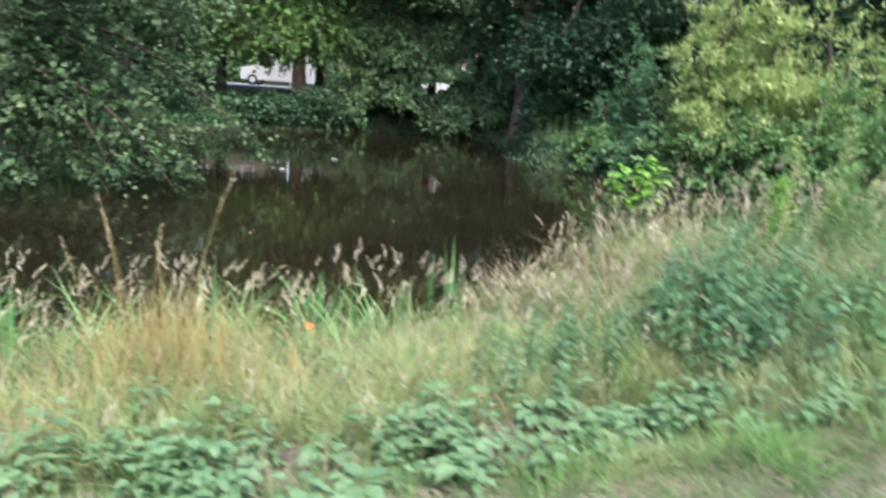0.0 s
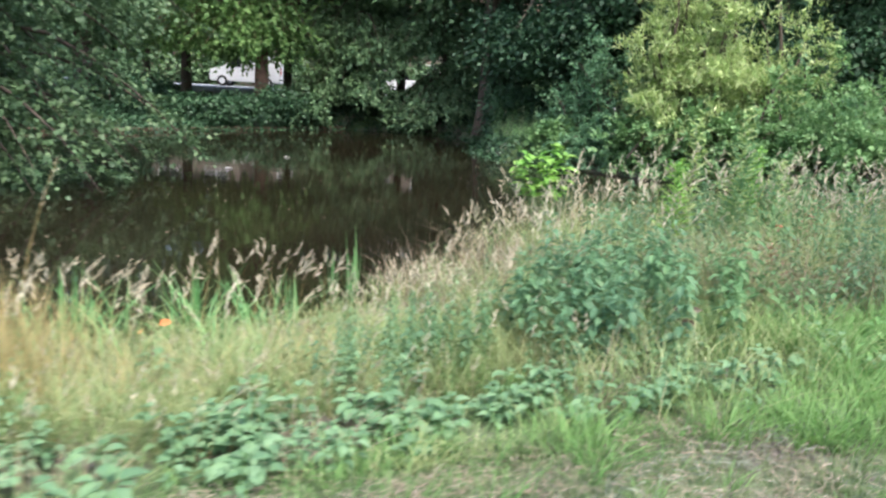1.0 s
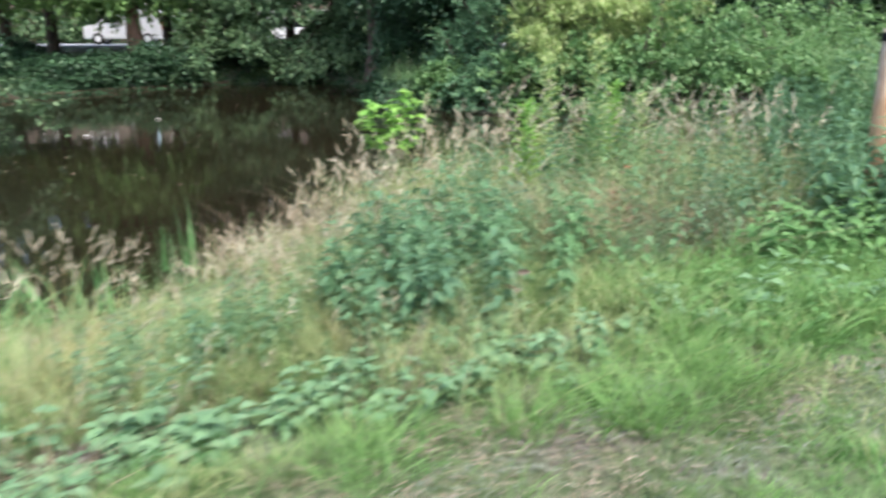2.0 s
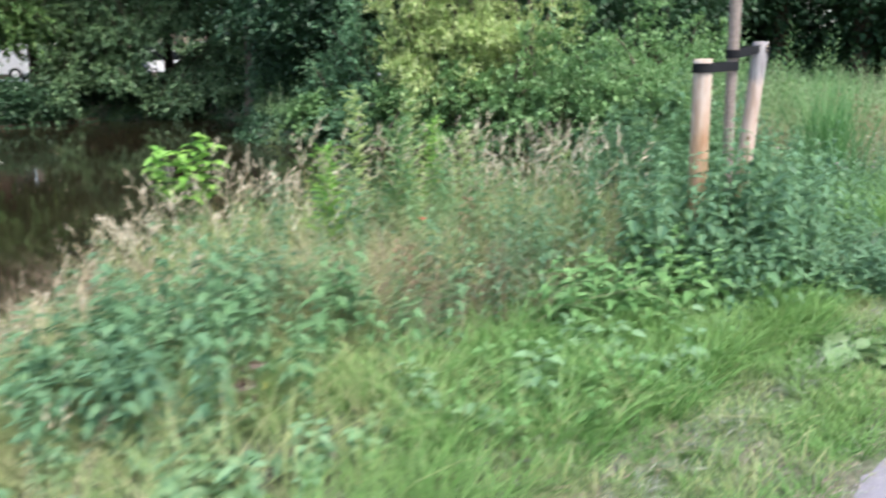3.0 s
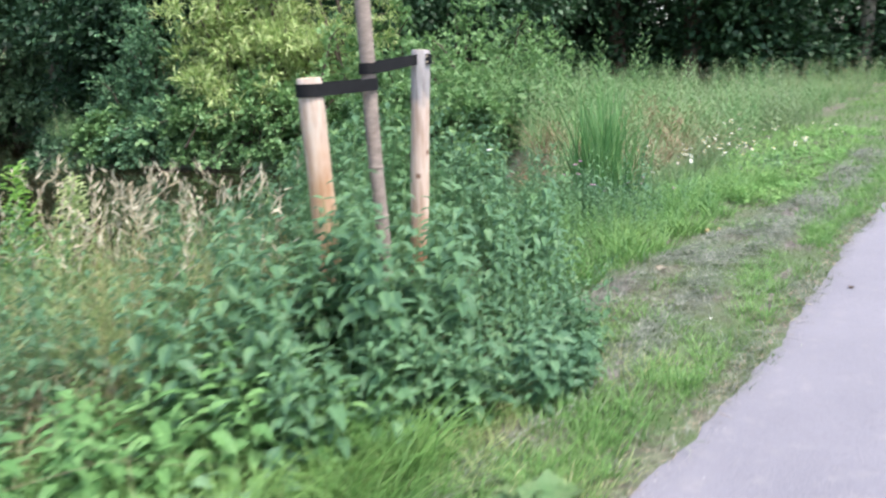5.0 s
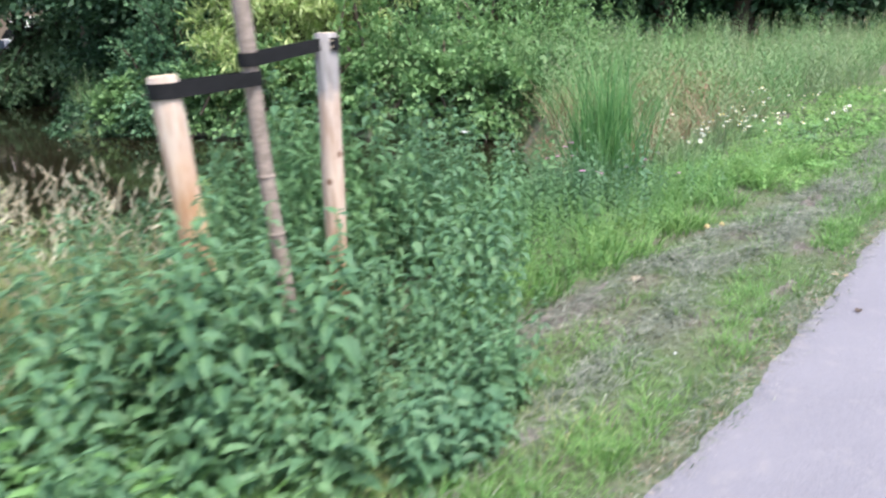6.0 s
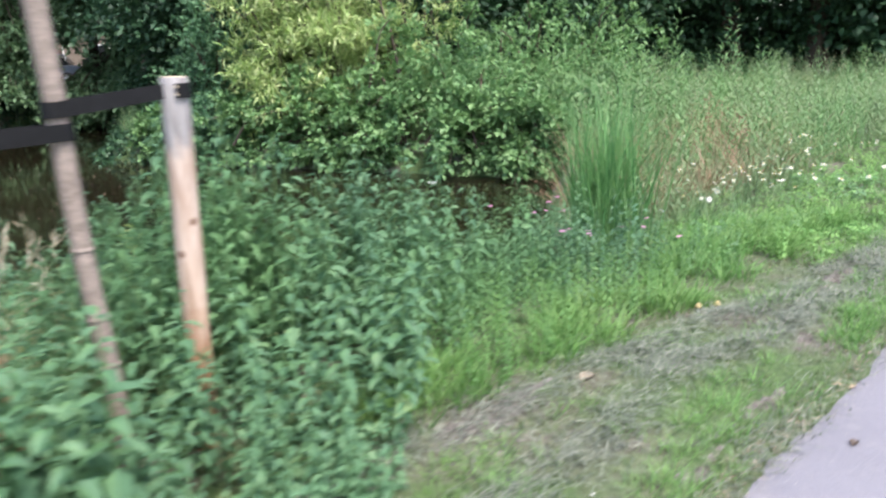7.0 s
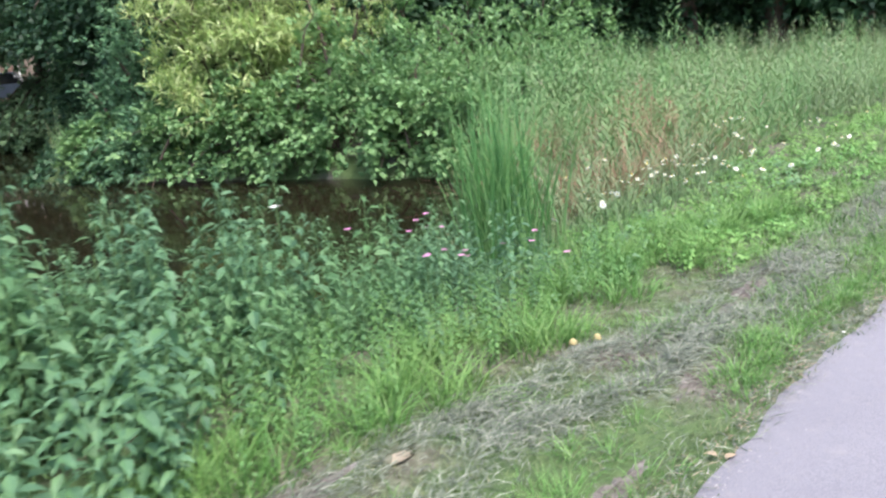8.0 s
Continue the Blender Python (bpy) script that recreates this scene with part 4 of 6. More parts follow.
def make_hedge():
    """Shrubs along the pond's end: dogwood, willow, then low brambles towards the meadow."""
    for x, y, h, w in ((3.5, 19.6, 2.4, 0.85), (4.2, 19.1, 3.6, 1.1)):
        spray_shrub("dogwood_bush", "dense blue-green bush overhanging the water", (x, y, 0), w, h, 60, 9, 9, (0.11, 0.07), M_BLUEBUSH, 0.45, lowest=-0.15)
    for x, y, h, w in ((5.4, 18.0, 5.0, 1.35), (6.3, 17.4, 4.7, 1.35)):
        spray_shrub("willow_bush", "tall yellow-green bush with narrow drooping leaves", (x, y, 0), w, h, 80, 12, 11, (0.23, 0.036), M_WILLOW, 0.5, droop=0.9, lowest=0.15)
    x, y = 7.7, 17.5
    spray_shrub("willow_bush", "open stand of bare-stemmed yellow-green willow", (x, y, 0), 1.5, 4.6, 40, 8, 10, (0.17, 0.035), M_WILLOW, 0.5, droop=0.5, lowest=0.5)
    low = ((2.5, 18.7, 0.8, 0.8, 0), (3.3, 17.9, 1.1, 1.0, 1), (4.2, 17.0, 1.3, 1.1, 0), (5.1, 16.2, 1.5, 1.1, 0), (6.0, 15.4, 1.5, 1.15, 0), (6.9, 14.6, 1.4, 1.1, 0), (7.7, 13.8, 1.25, 1.05, 0), (8.5, 13.1, 1.1, 0.95, 0), (9.2, 12.6, 0.9, 0.9, 0),
           (6.9, 16.0, 2.4, 1.3, 0), (8.1, 15.0, 1.9, 1.3, 2), (9.2, 14.1, 1.6, 1.2, 2), (10.2, 13.3, 1.2, 1.1, 2), (9.4, 16.0, 2.2, 1.5, 2), (11.0, 14.9, 1.6, 1.4, 2), (8.6, 17.4, 2.8, 1.5, 1))
    for i, (x, y, h, w, k) in enumerate(low):
        back = 0.6 if i < 9 else 0.3
        x, y = x + back, y + back
        spray_shrub("bramble_bush", "tangled bramble and nettle thicket at the pond's end", (x, y, 0), w, h, 58, 8, 8, ((0.12, 0.088), (0.12, 0.07), (0.13, 0.05))[k], (M_BRAMBLE, M_BLUEBUSH, M_BRAMBLE)[k], 0.32, LEAF4 if k == 0 else LEAF2, 0.3, lowest=-0.4)
    for x, y, h, w in ((9.0, 18.0, 3.3, 1.5), (10.7, 17.4, 3.1, 1.5), (12.2, 17.6, 2.7, 1.4)):
        spray_shrub("hawthorn_bush", "tall fresh green bush behind the brambles", (x, y, 0), w, h, 52, 9, 9, (0.13, 0.075), M_BRAMBLE, 0.4, LEAF2, 0.3, lowest=-0.1)
    # the dark of these trees is shade put into the leaf colour
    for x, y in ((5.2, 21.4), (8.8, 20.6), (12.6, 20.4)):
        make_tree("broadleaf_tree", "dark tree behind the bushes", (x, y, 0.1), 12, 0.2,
                  lobes((x, y, 3.0), (2.4, 2.4, 2.2), 7, 300, (0.4, 0.4, 0.2)) + lobes((x, y, 7.6), (3.2, 3.2, 3.6), 7, 340, (0.5, 0.5, 0.28)), (0.19, 0.11), M_SHADELEAF, 26, 16, 0.2)


def make_wood():
    """The dark edge of a wood behind the meadow."""
    spots = [(10.5 + 2.3 * i + rng.normal(0, 0.4), 25.0 + rng.normal(0, 0.6)) for i in range(4)]
    spots += [(18.4, 22.6), (20.1, 21.0), (21.8, 19.8), (23.8, 20.9), (26.2, 22.1), (25.6, 19.2), (29.0, 22.6), (31.5, 22.6), (35.0, 24.4), (40.0, 26.8), (33.0, 13.6), (37.0, 16.4), (42.0, 19.0), (47.0, 27.5)]
    # back row and thicket, added to close out light behind the edge trees
    spots += [(11 + 4.0 * i + rng.normal(0, 0.6), 29 + rng.normal(0, 1.0)) for i in range(7)]
    thicket = [(9 + 2.0 * i + rng.normal(0, 0.4), 27.6 + rng.normal(0, 0.5)) for i in range(6)]
    thicket += [(17.6, 24.6), (19.3, 23.0), (20.9, 21.6), (22.6, 21.6), (24.4, 22.4), (26.6, 23.7), (29.0, 25.3), (21.0, 20.2), (22.8, 20.4), (30.5, 21.8), (33.5, 23.2), (37.5, 25.0), (35.0, 14.6), (39.5, 17.4), (45.0, 22.5), (44.5, 27.5)]
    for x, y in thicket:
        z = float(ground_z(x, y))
        make_shrub("undergrowth_bush", "tall thicket added inside the wood to keep its depth dark", (x, y, z), lobes((x, y, z + 1.7), (1.8, 1.2, 1.9), 5, 120, (0.4, 0.4, 0.28)), (0.29, 0.18), M_SHADELEAF, 4, 16, min_z=0)
    # wood edge trees and undergrowth: their shade is put into the leaf colour
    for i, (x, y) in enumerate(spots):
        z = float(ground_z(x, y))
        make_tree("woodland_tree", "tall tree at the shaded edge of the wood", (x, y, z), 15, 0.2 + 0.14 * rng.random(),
                  lobes((x, y - 0.6, z + 3.6), (2.6, 2.0, 2.4), 6, 190, (0.44, 0.44, 0.25)) + lobes((x, y, z + 9.5), (3.8, 3.8, 4.5), 6, 150, (0.7, 0.7, 0.4)), (0.22, 0.13), M_SHADELEAF, 22, 10, 0.25, bark=M_PALEBARK if x == 25.6 else M_BARK)
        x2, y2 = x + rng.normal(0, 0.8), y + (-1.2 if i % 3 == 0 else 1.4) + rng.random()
        make_shrub("undergrowth_bush", "dark shaded undergrowth at the edge of the wood", (x2, y2, z), lobes((x2, y2, z + 0.9), (1.9, 1.3, 1.2), 5, 110, (0.36, 0.36, 0.2)), (0.24, 0.16), M_SHADELEAF, 4, 16, min_z=0)


make_far_trees()
make_left_tree()
make_hedge()
make_wood()


# ---------------------------------------------------------------- herbs and grasses
def nettle_template(height, pairs, leaf, droop, seeds=True):
    """One nettle: a stem with crossing pairs of toothed drooping leaves."""
    k = np.linspace(0.12, 1.0, pairs)
    z = height * k
    lean = rng.normal(0, 0.06, 2)
    cx, cy = lean[0] * z * k, lean[1] * z * k
    q = [0, pairs // 2, pairs]
    stem = tube(np.stack([np.append(0, cx), np.append(0, cy), np.append(-0.05, z)], -1)[q], [0.005, 0.0035, 0.002], 3, cap=False)
    base, way, size = [], [], []
    for i in range(pairs):
        a = (i % 2) * np.pi / 2 + rng.normal(0, 0.25)
        L = leaf * (0.62 + 0.5 * np.sin(np.pi * min(1.0, k[i] * 0.85))) * (1 - 0.38 * k[i] ** 3)
        for b in (a, a + np.pi):
            base.append((cx[i] + 0.02 * np.cos(b), cy[i] + 0.02 * np.sin(b), z[i]))
            way.append((np.cos(b), np.sin(b), rng.normal(0.25 - 1.25 * droop * (1 - 0.5 * k[i]), 0.25)))
            size.append(L * rng.uniform(0.85, 1.15))
    base, way, size = np.array(base), np.array(way), np.array(size)
    up = np.array([0, 0, 1.0]) + rng.normal(0, 0.22, base.shape)
    foliage = [leaves(base, way, up, size, size * 0.54, LEAF8)]
    if seeds:
        top = np.repeat(base[base[:, 2] > 0.55 * height], 2, 0)
        hang = np.column_stack([rng.normal(0, 0.5, (len(top), 2)), np.full(len(top), -0.9)])
        foliage.append(leaves(top, hang, rand_dirs(len(top)), rng.uniform(0.03, 0.06, len(top)), 0.007, LEAF4))
    return stem, joined(*foliage)


NETTLES = [nettle_template(h, p, l, d) for h, p, l, d in ((0.75, 12, 0.088, 0.5), (0.62, 11, 0.092, 0.6), (0.85, 14, 0.084, 0.55), (0.5, 9, 0.09, 0.4), (0.7, 12, 0.078, 0.7), (0.95, 15, 0.088, 0.6))]


YOUNG_NETTLES = [nettle_template(h, p, l, d, False) for h, p, l, d in ((0.62, 6, 0.21, 0.45), (0.5, 5, 0.23, 0.35), (0.7, 7, 0.19, 0.5), (0.56, 6, 0.2, 0.55))]

MID_NETTLES = [nettle_template(h, p, l, d) for h, p, l, d in ((0.8, 9, 0.15, 0.55), (0.65, 8, 0.16, 0.6), (0.92, 11, 0.14, 0.6), (0.72, 9, 0.13, 0.7))]


def nettle_bed(name, label, p, scale, mat=None, kinds=NETTLES):
    """A bed of nettles too many to count."""
    pick = rng.integers(0, len(kinds), len(p))
    turn = rng.uniform(0, 6.28, len(p))
    lv, st = [], []
    for k in range(len(kinds)):
        m = pick == k
        if m.any():
            st.append(placed(kinds[k][0], p[m], turn[m], scale[m]))
            lv.append(placed(kinds[k][1], p[m], turn[m], scale[m]))
    ob = stuff(name, joined(*lv), mat or M_NETTLE, label, "nettles")
    part("stems", joined(*st), M_STEM, ob)
    return ob


LEAF_MESH = mesh_data("leaf", *leaves(np.zeros((1, 3)), np.array([[1.0, 0, 0]]), np.array([[0, 0, 1.0]]), 1.0, 1.0, LEAF8), M_NETTLE)
HERB_MESH = mesh_data("leaf", *leaves(np.zeros((1, 3)), np.array([[1.0, 0, 0]]), np.array([[0, 0, 1.0]]), 1.0, 1.0, LEAF8), M_HERB)


def leaf_part(mesh, base, way, size, width, parent):
    """One leaf on the shared mesh, turned and sized into place."""
    way = Vector(way).normalized()
    side = Vector((0, 0, 1)).cross(way).normalized()
    up = way.cross(side)
    m = Matrix((way * size, side * size * width, up * size)).transposed().to_4x4()
    ob = new("leaf", mesh)
    ob.parent = parent
    ob.matrix_basis = Matrix.Translation(base) @ m
    return ob


def nettle_plant(height, pairs, leaf, droop):
    plant = thing("stinging_nettle", "stinging nettle with toothed drooping leaves", "nettle", None, "nettles along the verge")
    k = np.linspace(0.14, 1.0, pairs)
    lean = rng.normal(0, 0.06, 2)
    pts = np.array([(0, 0, -0.05)] + [(lean[0] * height * q * q, lean[1] * height * q * q, height * q) for q in k])
    part("stem", tube(pts, np.linspace(0.005, 0.002, pairs + 1), 4, cap=False), M_STEM, plant)
    for i in range(pairs):
        a = (i % 2) * np.pi / 2 + rng.normal(0, 0.25)
        L = leaf * (0.62 + 0.5 * np.sin(np.pi * min(1.0, k[i] * 0.85))) * (1 - 0.38 * k[i] ** 3)
        for q in (a, a + np.pi):
            leaf_part(LEAF_MESH, pts[i + 1], (np.cos(q), np.sin(q), rng.normal(0.25 - 1.25 * droop * (1 - 0.5 * k[i]), 0.25)), L * rng.uniform(0.95, 1.3), 0.58, plant)
    return plant


def set_out(makers, spots):
    """Plants of a few kinds: one of each is built, the rest are copies. spots: (x, y, z, size)."""
    first = {}
    for i, (x, y, z, size) in enumerate(spots):
        k = i % len(makers)
        m = pose(x, y, z, rng.normal(0, 5), rng.normal(0, 5), rng.uniform(0, 360)) @ Matrix.Diagonal((size, size, size, 1))
        if k not in first:
            first[k] = makers[k]()
            first[k].matrix_basis = m
        else:
            copy_thing(first[k], m).matrix_basis = m


def rise(s):
    """How tall the bank's plants grow along it: low by the open water, high on the mound."""
    return 0.29 + 0.71 * smooth((s - 2.0) / 2.2)


def make_nettles():
    # round the stakes: large plants as things, the rest as beds
    p, s, n = scatter(4.3, 8.4, 0.6, 4.0, 900, 0.25)
    edge = np.interp(s, [4.3, 5.2, 5.9, 6.3, 6.6, 6.9, 7.3, 7.7, 8.4], [1.15, 0.76, 0.6, 0.74, 0.98, 1.28, 1.45, 1.75, 2.2]) + 0.06 * np.sin(s * 9)
    thin = np.interp(s, [4.3, 6.3, 7.0, 8.4], [1.2, 1.0, 0.62, 0.45])
    keep = (n > edge) & ((s > 4.75) | (n < 1.5)) & ((s > 5.75) | (n < 2.15)) & (rng.random(len(p)) < (1.25 - 0.12 * n) * thin) & (np.hypot(p[:, 0] - TRUNK[0], p[:, 1] - TRUNK[1]) > 0.1)
    p, s, n = p[keep], s[keep], n[keep]
    size = rng.uniform(0.7, 1.1, len(p)) * (0.52 + 0.46 * smooth((n - 0.75) / 0.7)) * (1 - 0.2 * np.exp(-((s - 5.9) / 0.16) ** 2 - ((n - 1.15) / 0.4) ** 2)) * (1 - 0.3 * smooth((s - 6.1) / 0.8) * smooth((n - 1.6) / 0.8))
    near = n < 1.62
    set_out([lambda: nettle_plant(0.75, 12, 0.086, 0.5), lambda: nettle_plant(0.62, 10, 0.092, 0.6), lambda: nettle_plant(0.82, 12, 0.086, 0.62), lambda: nettle_plant(0.55, 9, 0.096, 0.4), lambda: nettle_plant(0.7, 10, 0.085, 0.75)],
            [(*q, z) for q, z in zip(p[near].tolist(), size[near])])
    nettle_bed("nettle_bed", "dense stand of stinging nettles round the stakes", p[~near], size[~near])
    q = on_ground(rng.uniform(5.55, 6.3, 40), rng.uniform(0.65, 1.6, 40))
    nettle_bed("nettle_bed", "low nettles at the foot of the young tree", q, rng.uniform(0.42, 0.62, 40))
    q = on_ground(rng.uniform(5.1, 5.7, 32), rng.uniform(1.0, 1.5, 32))
    set_out([lambda: nettle_plant(0.85, 13, 0.085, 0.55), lambda: nettle_plant(0.75, 11, 0.092, 0.6)], [(*b, rng.uniform(0.85, 1.12)) for b in q.tolist()])
    # the bushy clump on the near shoulder of the bank, with its dark hollow
    p, s, n = scatter(1.75, 3.25, 1.65, 3.0, 150, 0.3)
    keep = (np.hypot((s - 2.5) / 0.75, (n - 2.3) / 0.62) < 1) & (np.hypot((s - 2.4) / 0.14, (n - 1.93) / 0.3) > 1)
    nettle_bed("nettle_bed", "bushy nettle clump with a withered hollow", p[keep], rng.uniform(0.44, 0.7, keep.sum()), M_NETTLE, MID_NETTLES)
    # small ones running down the bank from the clump
    p, s, n = scatter(0.7, 2.5, 1.7, 2.95, 210, 0.2)
    keep = (patches(p, 0.4, 7) > 0.33) & (n > 2.35 - 0.25 * s)
    p = p[keep]
    nettle_bed("nettle_bed", "small nettles spreading over the near bank", p[::2], rng.uniform(0.34, 0.52, len(p[::2])))
    nettle_bed("nettle_bed", "pale small-leaved herbs spreading over the near bank", p[1::2], rng.uniform(0.34, 0.5, len(p[1::2])), M_HERB)
    # mixed into the grass of the mound
    p, s, n = scatter(1.8, 5.0, 1.7, 3.9, 460, 0.3)
    keep = (patches(p, 0.55, 2) > 0.42) & (np.hypot((s - 3.75) / 0.3, (n - 2.1) / 0.2) > 1) & (np.hypot((s - 2.4) / 0.18, (n - 1.93) / 0.32) > 1)
    p, s, n = p[keep], s[keep], n[keep]
    size = rng.uniform(0.6, 0.95, len(p)) * (0.5 + 0.42 * smooth((n - 1.4) / 0.9)) * rise(s)
    nettle_bed("nettle_bed", "nettles mixed with grass on the bank", p, size)
    p, s, n = scatter(3.8, 5.35, 0.68, 1.6, 190)
    keep = n > np.interp(s, [3.8, 4.3, 4.8, 5.35], [1.34, 1.08, 0.85, 0.68])
    p, s = p[keep], s[keep]
    young = s + rng.normal(0, 0.15, len(s)) < 4.75
    nettle_bed("nettle_bed", "young bright green nettles before the stakes", p[young], rng.uniform(0.38, 0.58, young.sum()), M_YOUNGNETTLE, YOUNG_NETTLES)
    nettle_bed("nettle_bed", "low broad nettles at the edge of the stand", p[~young], rng.uniform(0.38, 0.58, (~young).sum()), M_NETTLE, YOUNG_NETTLES)
    p, s, n = scatter(5.4, 6.35, 0.5, 0.8, 60)
    keep = n > np.interp(s, [5.4, 5.8, 6.35], [0.52, 0.52, 0.72])
    nettle_bed("nettle_bed", "low nettles leaning over the mown verge", p[keep], rng.uniform(0.3, 0.46, keep.sum()), M_NETTLE, YOUNG_NETTLES)
    # low bushy ones before the lush grass, tall slender ones over the water
    p, s, n = scatter(7.0, 8.3, 1.4, 2.0, 70)
    keep = n > np.interp(s, [7.0, 7.6, 8.3], [1.35, 1.55, 1.8])
    nettle_bed("nettle_bed", "low bushy nettles behind the lush grass", p[keep], rng.uniform(0.42, 0.62, keep.sum()))
    p, s, n = scatter(6.2, 8.6, 2.0, 3.2, 230, 0.3)
    m = (patches(p, 0.35, 6) > 0.42) | (s < 7.0)
    nettle_bed("nettle_bed", "tall pointed nettles standing over the water", p[m], rng.uniform(0.8, 1.15, m.sum()) * (0.98 + 0.16 * smooth((7.6 - s[m]) / 0.8)))
    p, s, n = scatter(8.2, 9.3, 1.6, 2.6, 80)
    nettle_bed("nettle_bed", "dark nettles beside the pink flowers", p, rng.uniform(0.45, 0.75, len(p)))
    p, s, n = scatter(7.6, 9.8, 1.3, 2.2, 70)
    nettle_bed("nettle_bed", "low nettles in the long grass beside the verge", p, rng.uniform(0.25, 0.42, len(p)))
    p, s, n = scatter(8.8, 10.0, 2.3, 3.3, 60, 0.2)
    nettle_bed("nettle_bed", "nettles beside the water and pink flowers", p, rng.uniform(0.45, 0.7, len(p)))


def rosette_template(count, leaf, height):
    a = np.arange(count) * 2.4 + rng.normal(0, 0.2, count)
    z = rng.uniform(0.3, 1.0, count) * height
    r = rng.uniform(0.01, 0.06, count)
    base = np.stack([r * np.cos(a), r * np.sin(a), z], -1)
    way = np.stack([np.cos(a), np.sin(a), rng.normal(0.1, 0.25, count)], -1)
    size = leaf * rng.uniform(0.7, 1.2, count)
    return leaves(base, way, np.array([0, 0, 1.0]) + rng.normal(0, 0.2, base.shape), size, size * 0.75, LEAF8)


ROSETTES = [rosette_template(c, l, h) for c, l, h in ((14, 0.078, 0.2), (17, 0.066, 0.24), (12, 0.09, 0.16), (18, 0.07, 0.27))]


def herb_bed(name, label, p, scale, mat):
    pick, turn = rng.integers(0, len(ROSETTES), len(p)), rng.uniform(0, 6.28, len(p))
    vf = [placed(ROSETTES[k], p[pick == k], turn[pick == k], scale[pick == k]) for k in range(len(ROSETTES)) if (pick == k).any()]
    return stuff(name, joined(*vf), mat, label, "herbs")


def herb_plant(count, leaf, height):
    plant = thing("broad_leaved_herb", "low pale green herb with broad soft leaves", "herb", None, "herbs along the verge")
    for i in range(count):
        a = i * 2.4 + rng.normal(0, 0.2)
        r, z = rng.uniform(0.01, 0.06), rng.uniform(0.25, 1.0) * height
        leaf_part(HERB_MESH, (r * np.cos(a), r * np.sin(a), z), (np.cos(a), np.sin(a), rng.normal(0.05, 0.22)), leaf * rng.uniform(0.7, 1.25), 0.78, plant)
    part("stem", tube([[0, 0, -0.03], [0.01, 0, height * 0.6], [0, 0.01, height]], [0.004, 0.003, 0.002], 4), M_STEM, plant)
    return plant


def make_herbs():
    p, s, n = scatter(-3.2, 3.7, 0.8, 2.9, 1900)
    keep = rng.random(len(p)) < within(HERBS, s, n) * np.clip(2.0 * (patches(p, 0.2, 5) - 0.2), 0.06, 0.64) + 0.03 * (n > 1.5)
    p, s, n = p[keep], s[keep], n[keep]
    near = np.flatnonzero((s > -1.1) & (s < 2.4) & (n < 2.25))[:120]
    rest = np.setdiff1d(np.arange(len(p)), near)
    set_out([lambda: herb_plant(14, 0.078, 0.2), lambda: herb_plant(15, 0.066, 0.23), lambda: herb_plant(12, 0.086, 0.15)], [(*q, rng.uniform(0.6, 1.05) * (0.8 if a > 1.6 else 1.0)) for q, a in zip(p[near].tolist(), s[near])])
    herb_bed("herb_bed", "low broad-leaved herbs along the mown verge", p[rest], rng.uniform(0.55, 0.95, len(rest)) * np.where(s[rest] > 1.6, 0.8, 1.0), M_HERB)
    p, s, n = scatter(4.6, 6.5, 0.75, 1.2, 110)
    keep = patches(p, 0.5, 2) > 0.5
    herb_bed("herb_bed", "low green herbs at the foot of the nettles", p[keep], rng.uniform(0.4, 0.7, keep.sum()), M_HERB)
    p, s, n = scatter(9.8, 17.0, 0.75, 2.3, 900)
    herb_bed("herb_bed", "bright low clover-like herbs between the daisies", p, rng.uniform(0.25, 0.5, len(p)), M_CLOVER)
    p, s, n = scatter(8.4, 13.0, 1.2, 2.4, 260)
    herb_bed("herb_bed", "green herbs in the verge grass", p, rng.uniform(0.3, 0.55, len(p)), M_HERB)


def forb_template(h, count, leaf):
    """A leafy upright herb, cheap enough for a meadow full."""
    t = np.linspace(0.15, 1, count)
    a = np.arange(count) * 2.4
    base = np.stack([0.02 * np.cos(a), 0.02 * np.sin(a), h * t], -1)
    way = np.stack([np.cos(a), np.sin(a), np.full(count, 1.0)], -1) + rng.normal(0, 0.25, (count, 3))
    size = leaf * (1.15 - 0.7 * t)
    return leaves(base, way, np.tile([[0, 0, 1.0]], (count, 1)) + rng.normal(0, 0.3, (count, 3)), size, size * 0.17, LEAF2)


FORBS = [forb_template(h, c, l) for h, c, l in ((0.8, 32, 0.15), (0.65, 28, 0.13), (1.0, 38, 0.135))]


def forb_bed(name, label, p, scale, mat):
    pick, turn = rng.integers(0, len(FORBS), len(p)), rng.uniform(0, 6.28, len(p))
    return stuff(name, joined(*[placed(FORBS[k], p[pick == k], turn[pick == k], scale[pick == k]) for k in range(len(FORBS)) if (pick == k).any()]), mat, label, "herbs")


def tufts(name, label, c, per, r, h, w, mat):
    """Tussocks: blades fanning out of common points."""
    k = np.repeat(np.arange(len(c)), per)
    off = rng.normal(0, r, (len(k), 2))
    p = c[k] + np.column_stack([off, np.zeros(len(k))])
    az = np.arctan2(off[:, 1], off[:, 0]) + rng.normal(0, 0.5, len(k))
    big = np.repeat(rng.uniform(0.6, 1.35, len(c)), per)
    return stuff(name, blades(p, h * big * rng.uniform(0.55, 1.2, len(k)), w, az, np.abs(rng.normal(0.3, 0.25, len(k))), np.abs(rng.normal(0.55, 0.3, len(k))), 3 if h < 0.12 else 4), mat, label, "grass")


def grass(name, label, p, h, w, mat, lean=0.25, bend=0.4, rows=4, vary=0.25):
    n = len(p)
    hh = h * rng.uniform(0.55, 1.25, n)
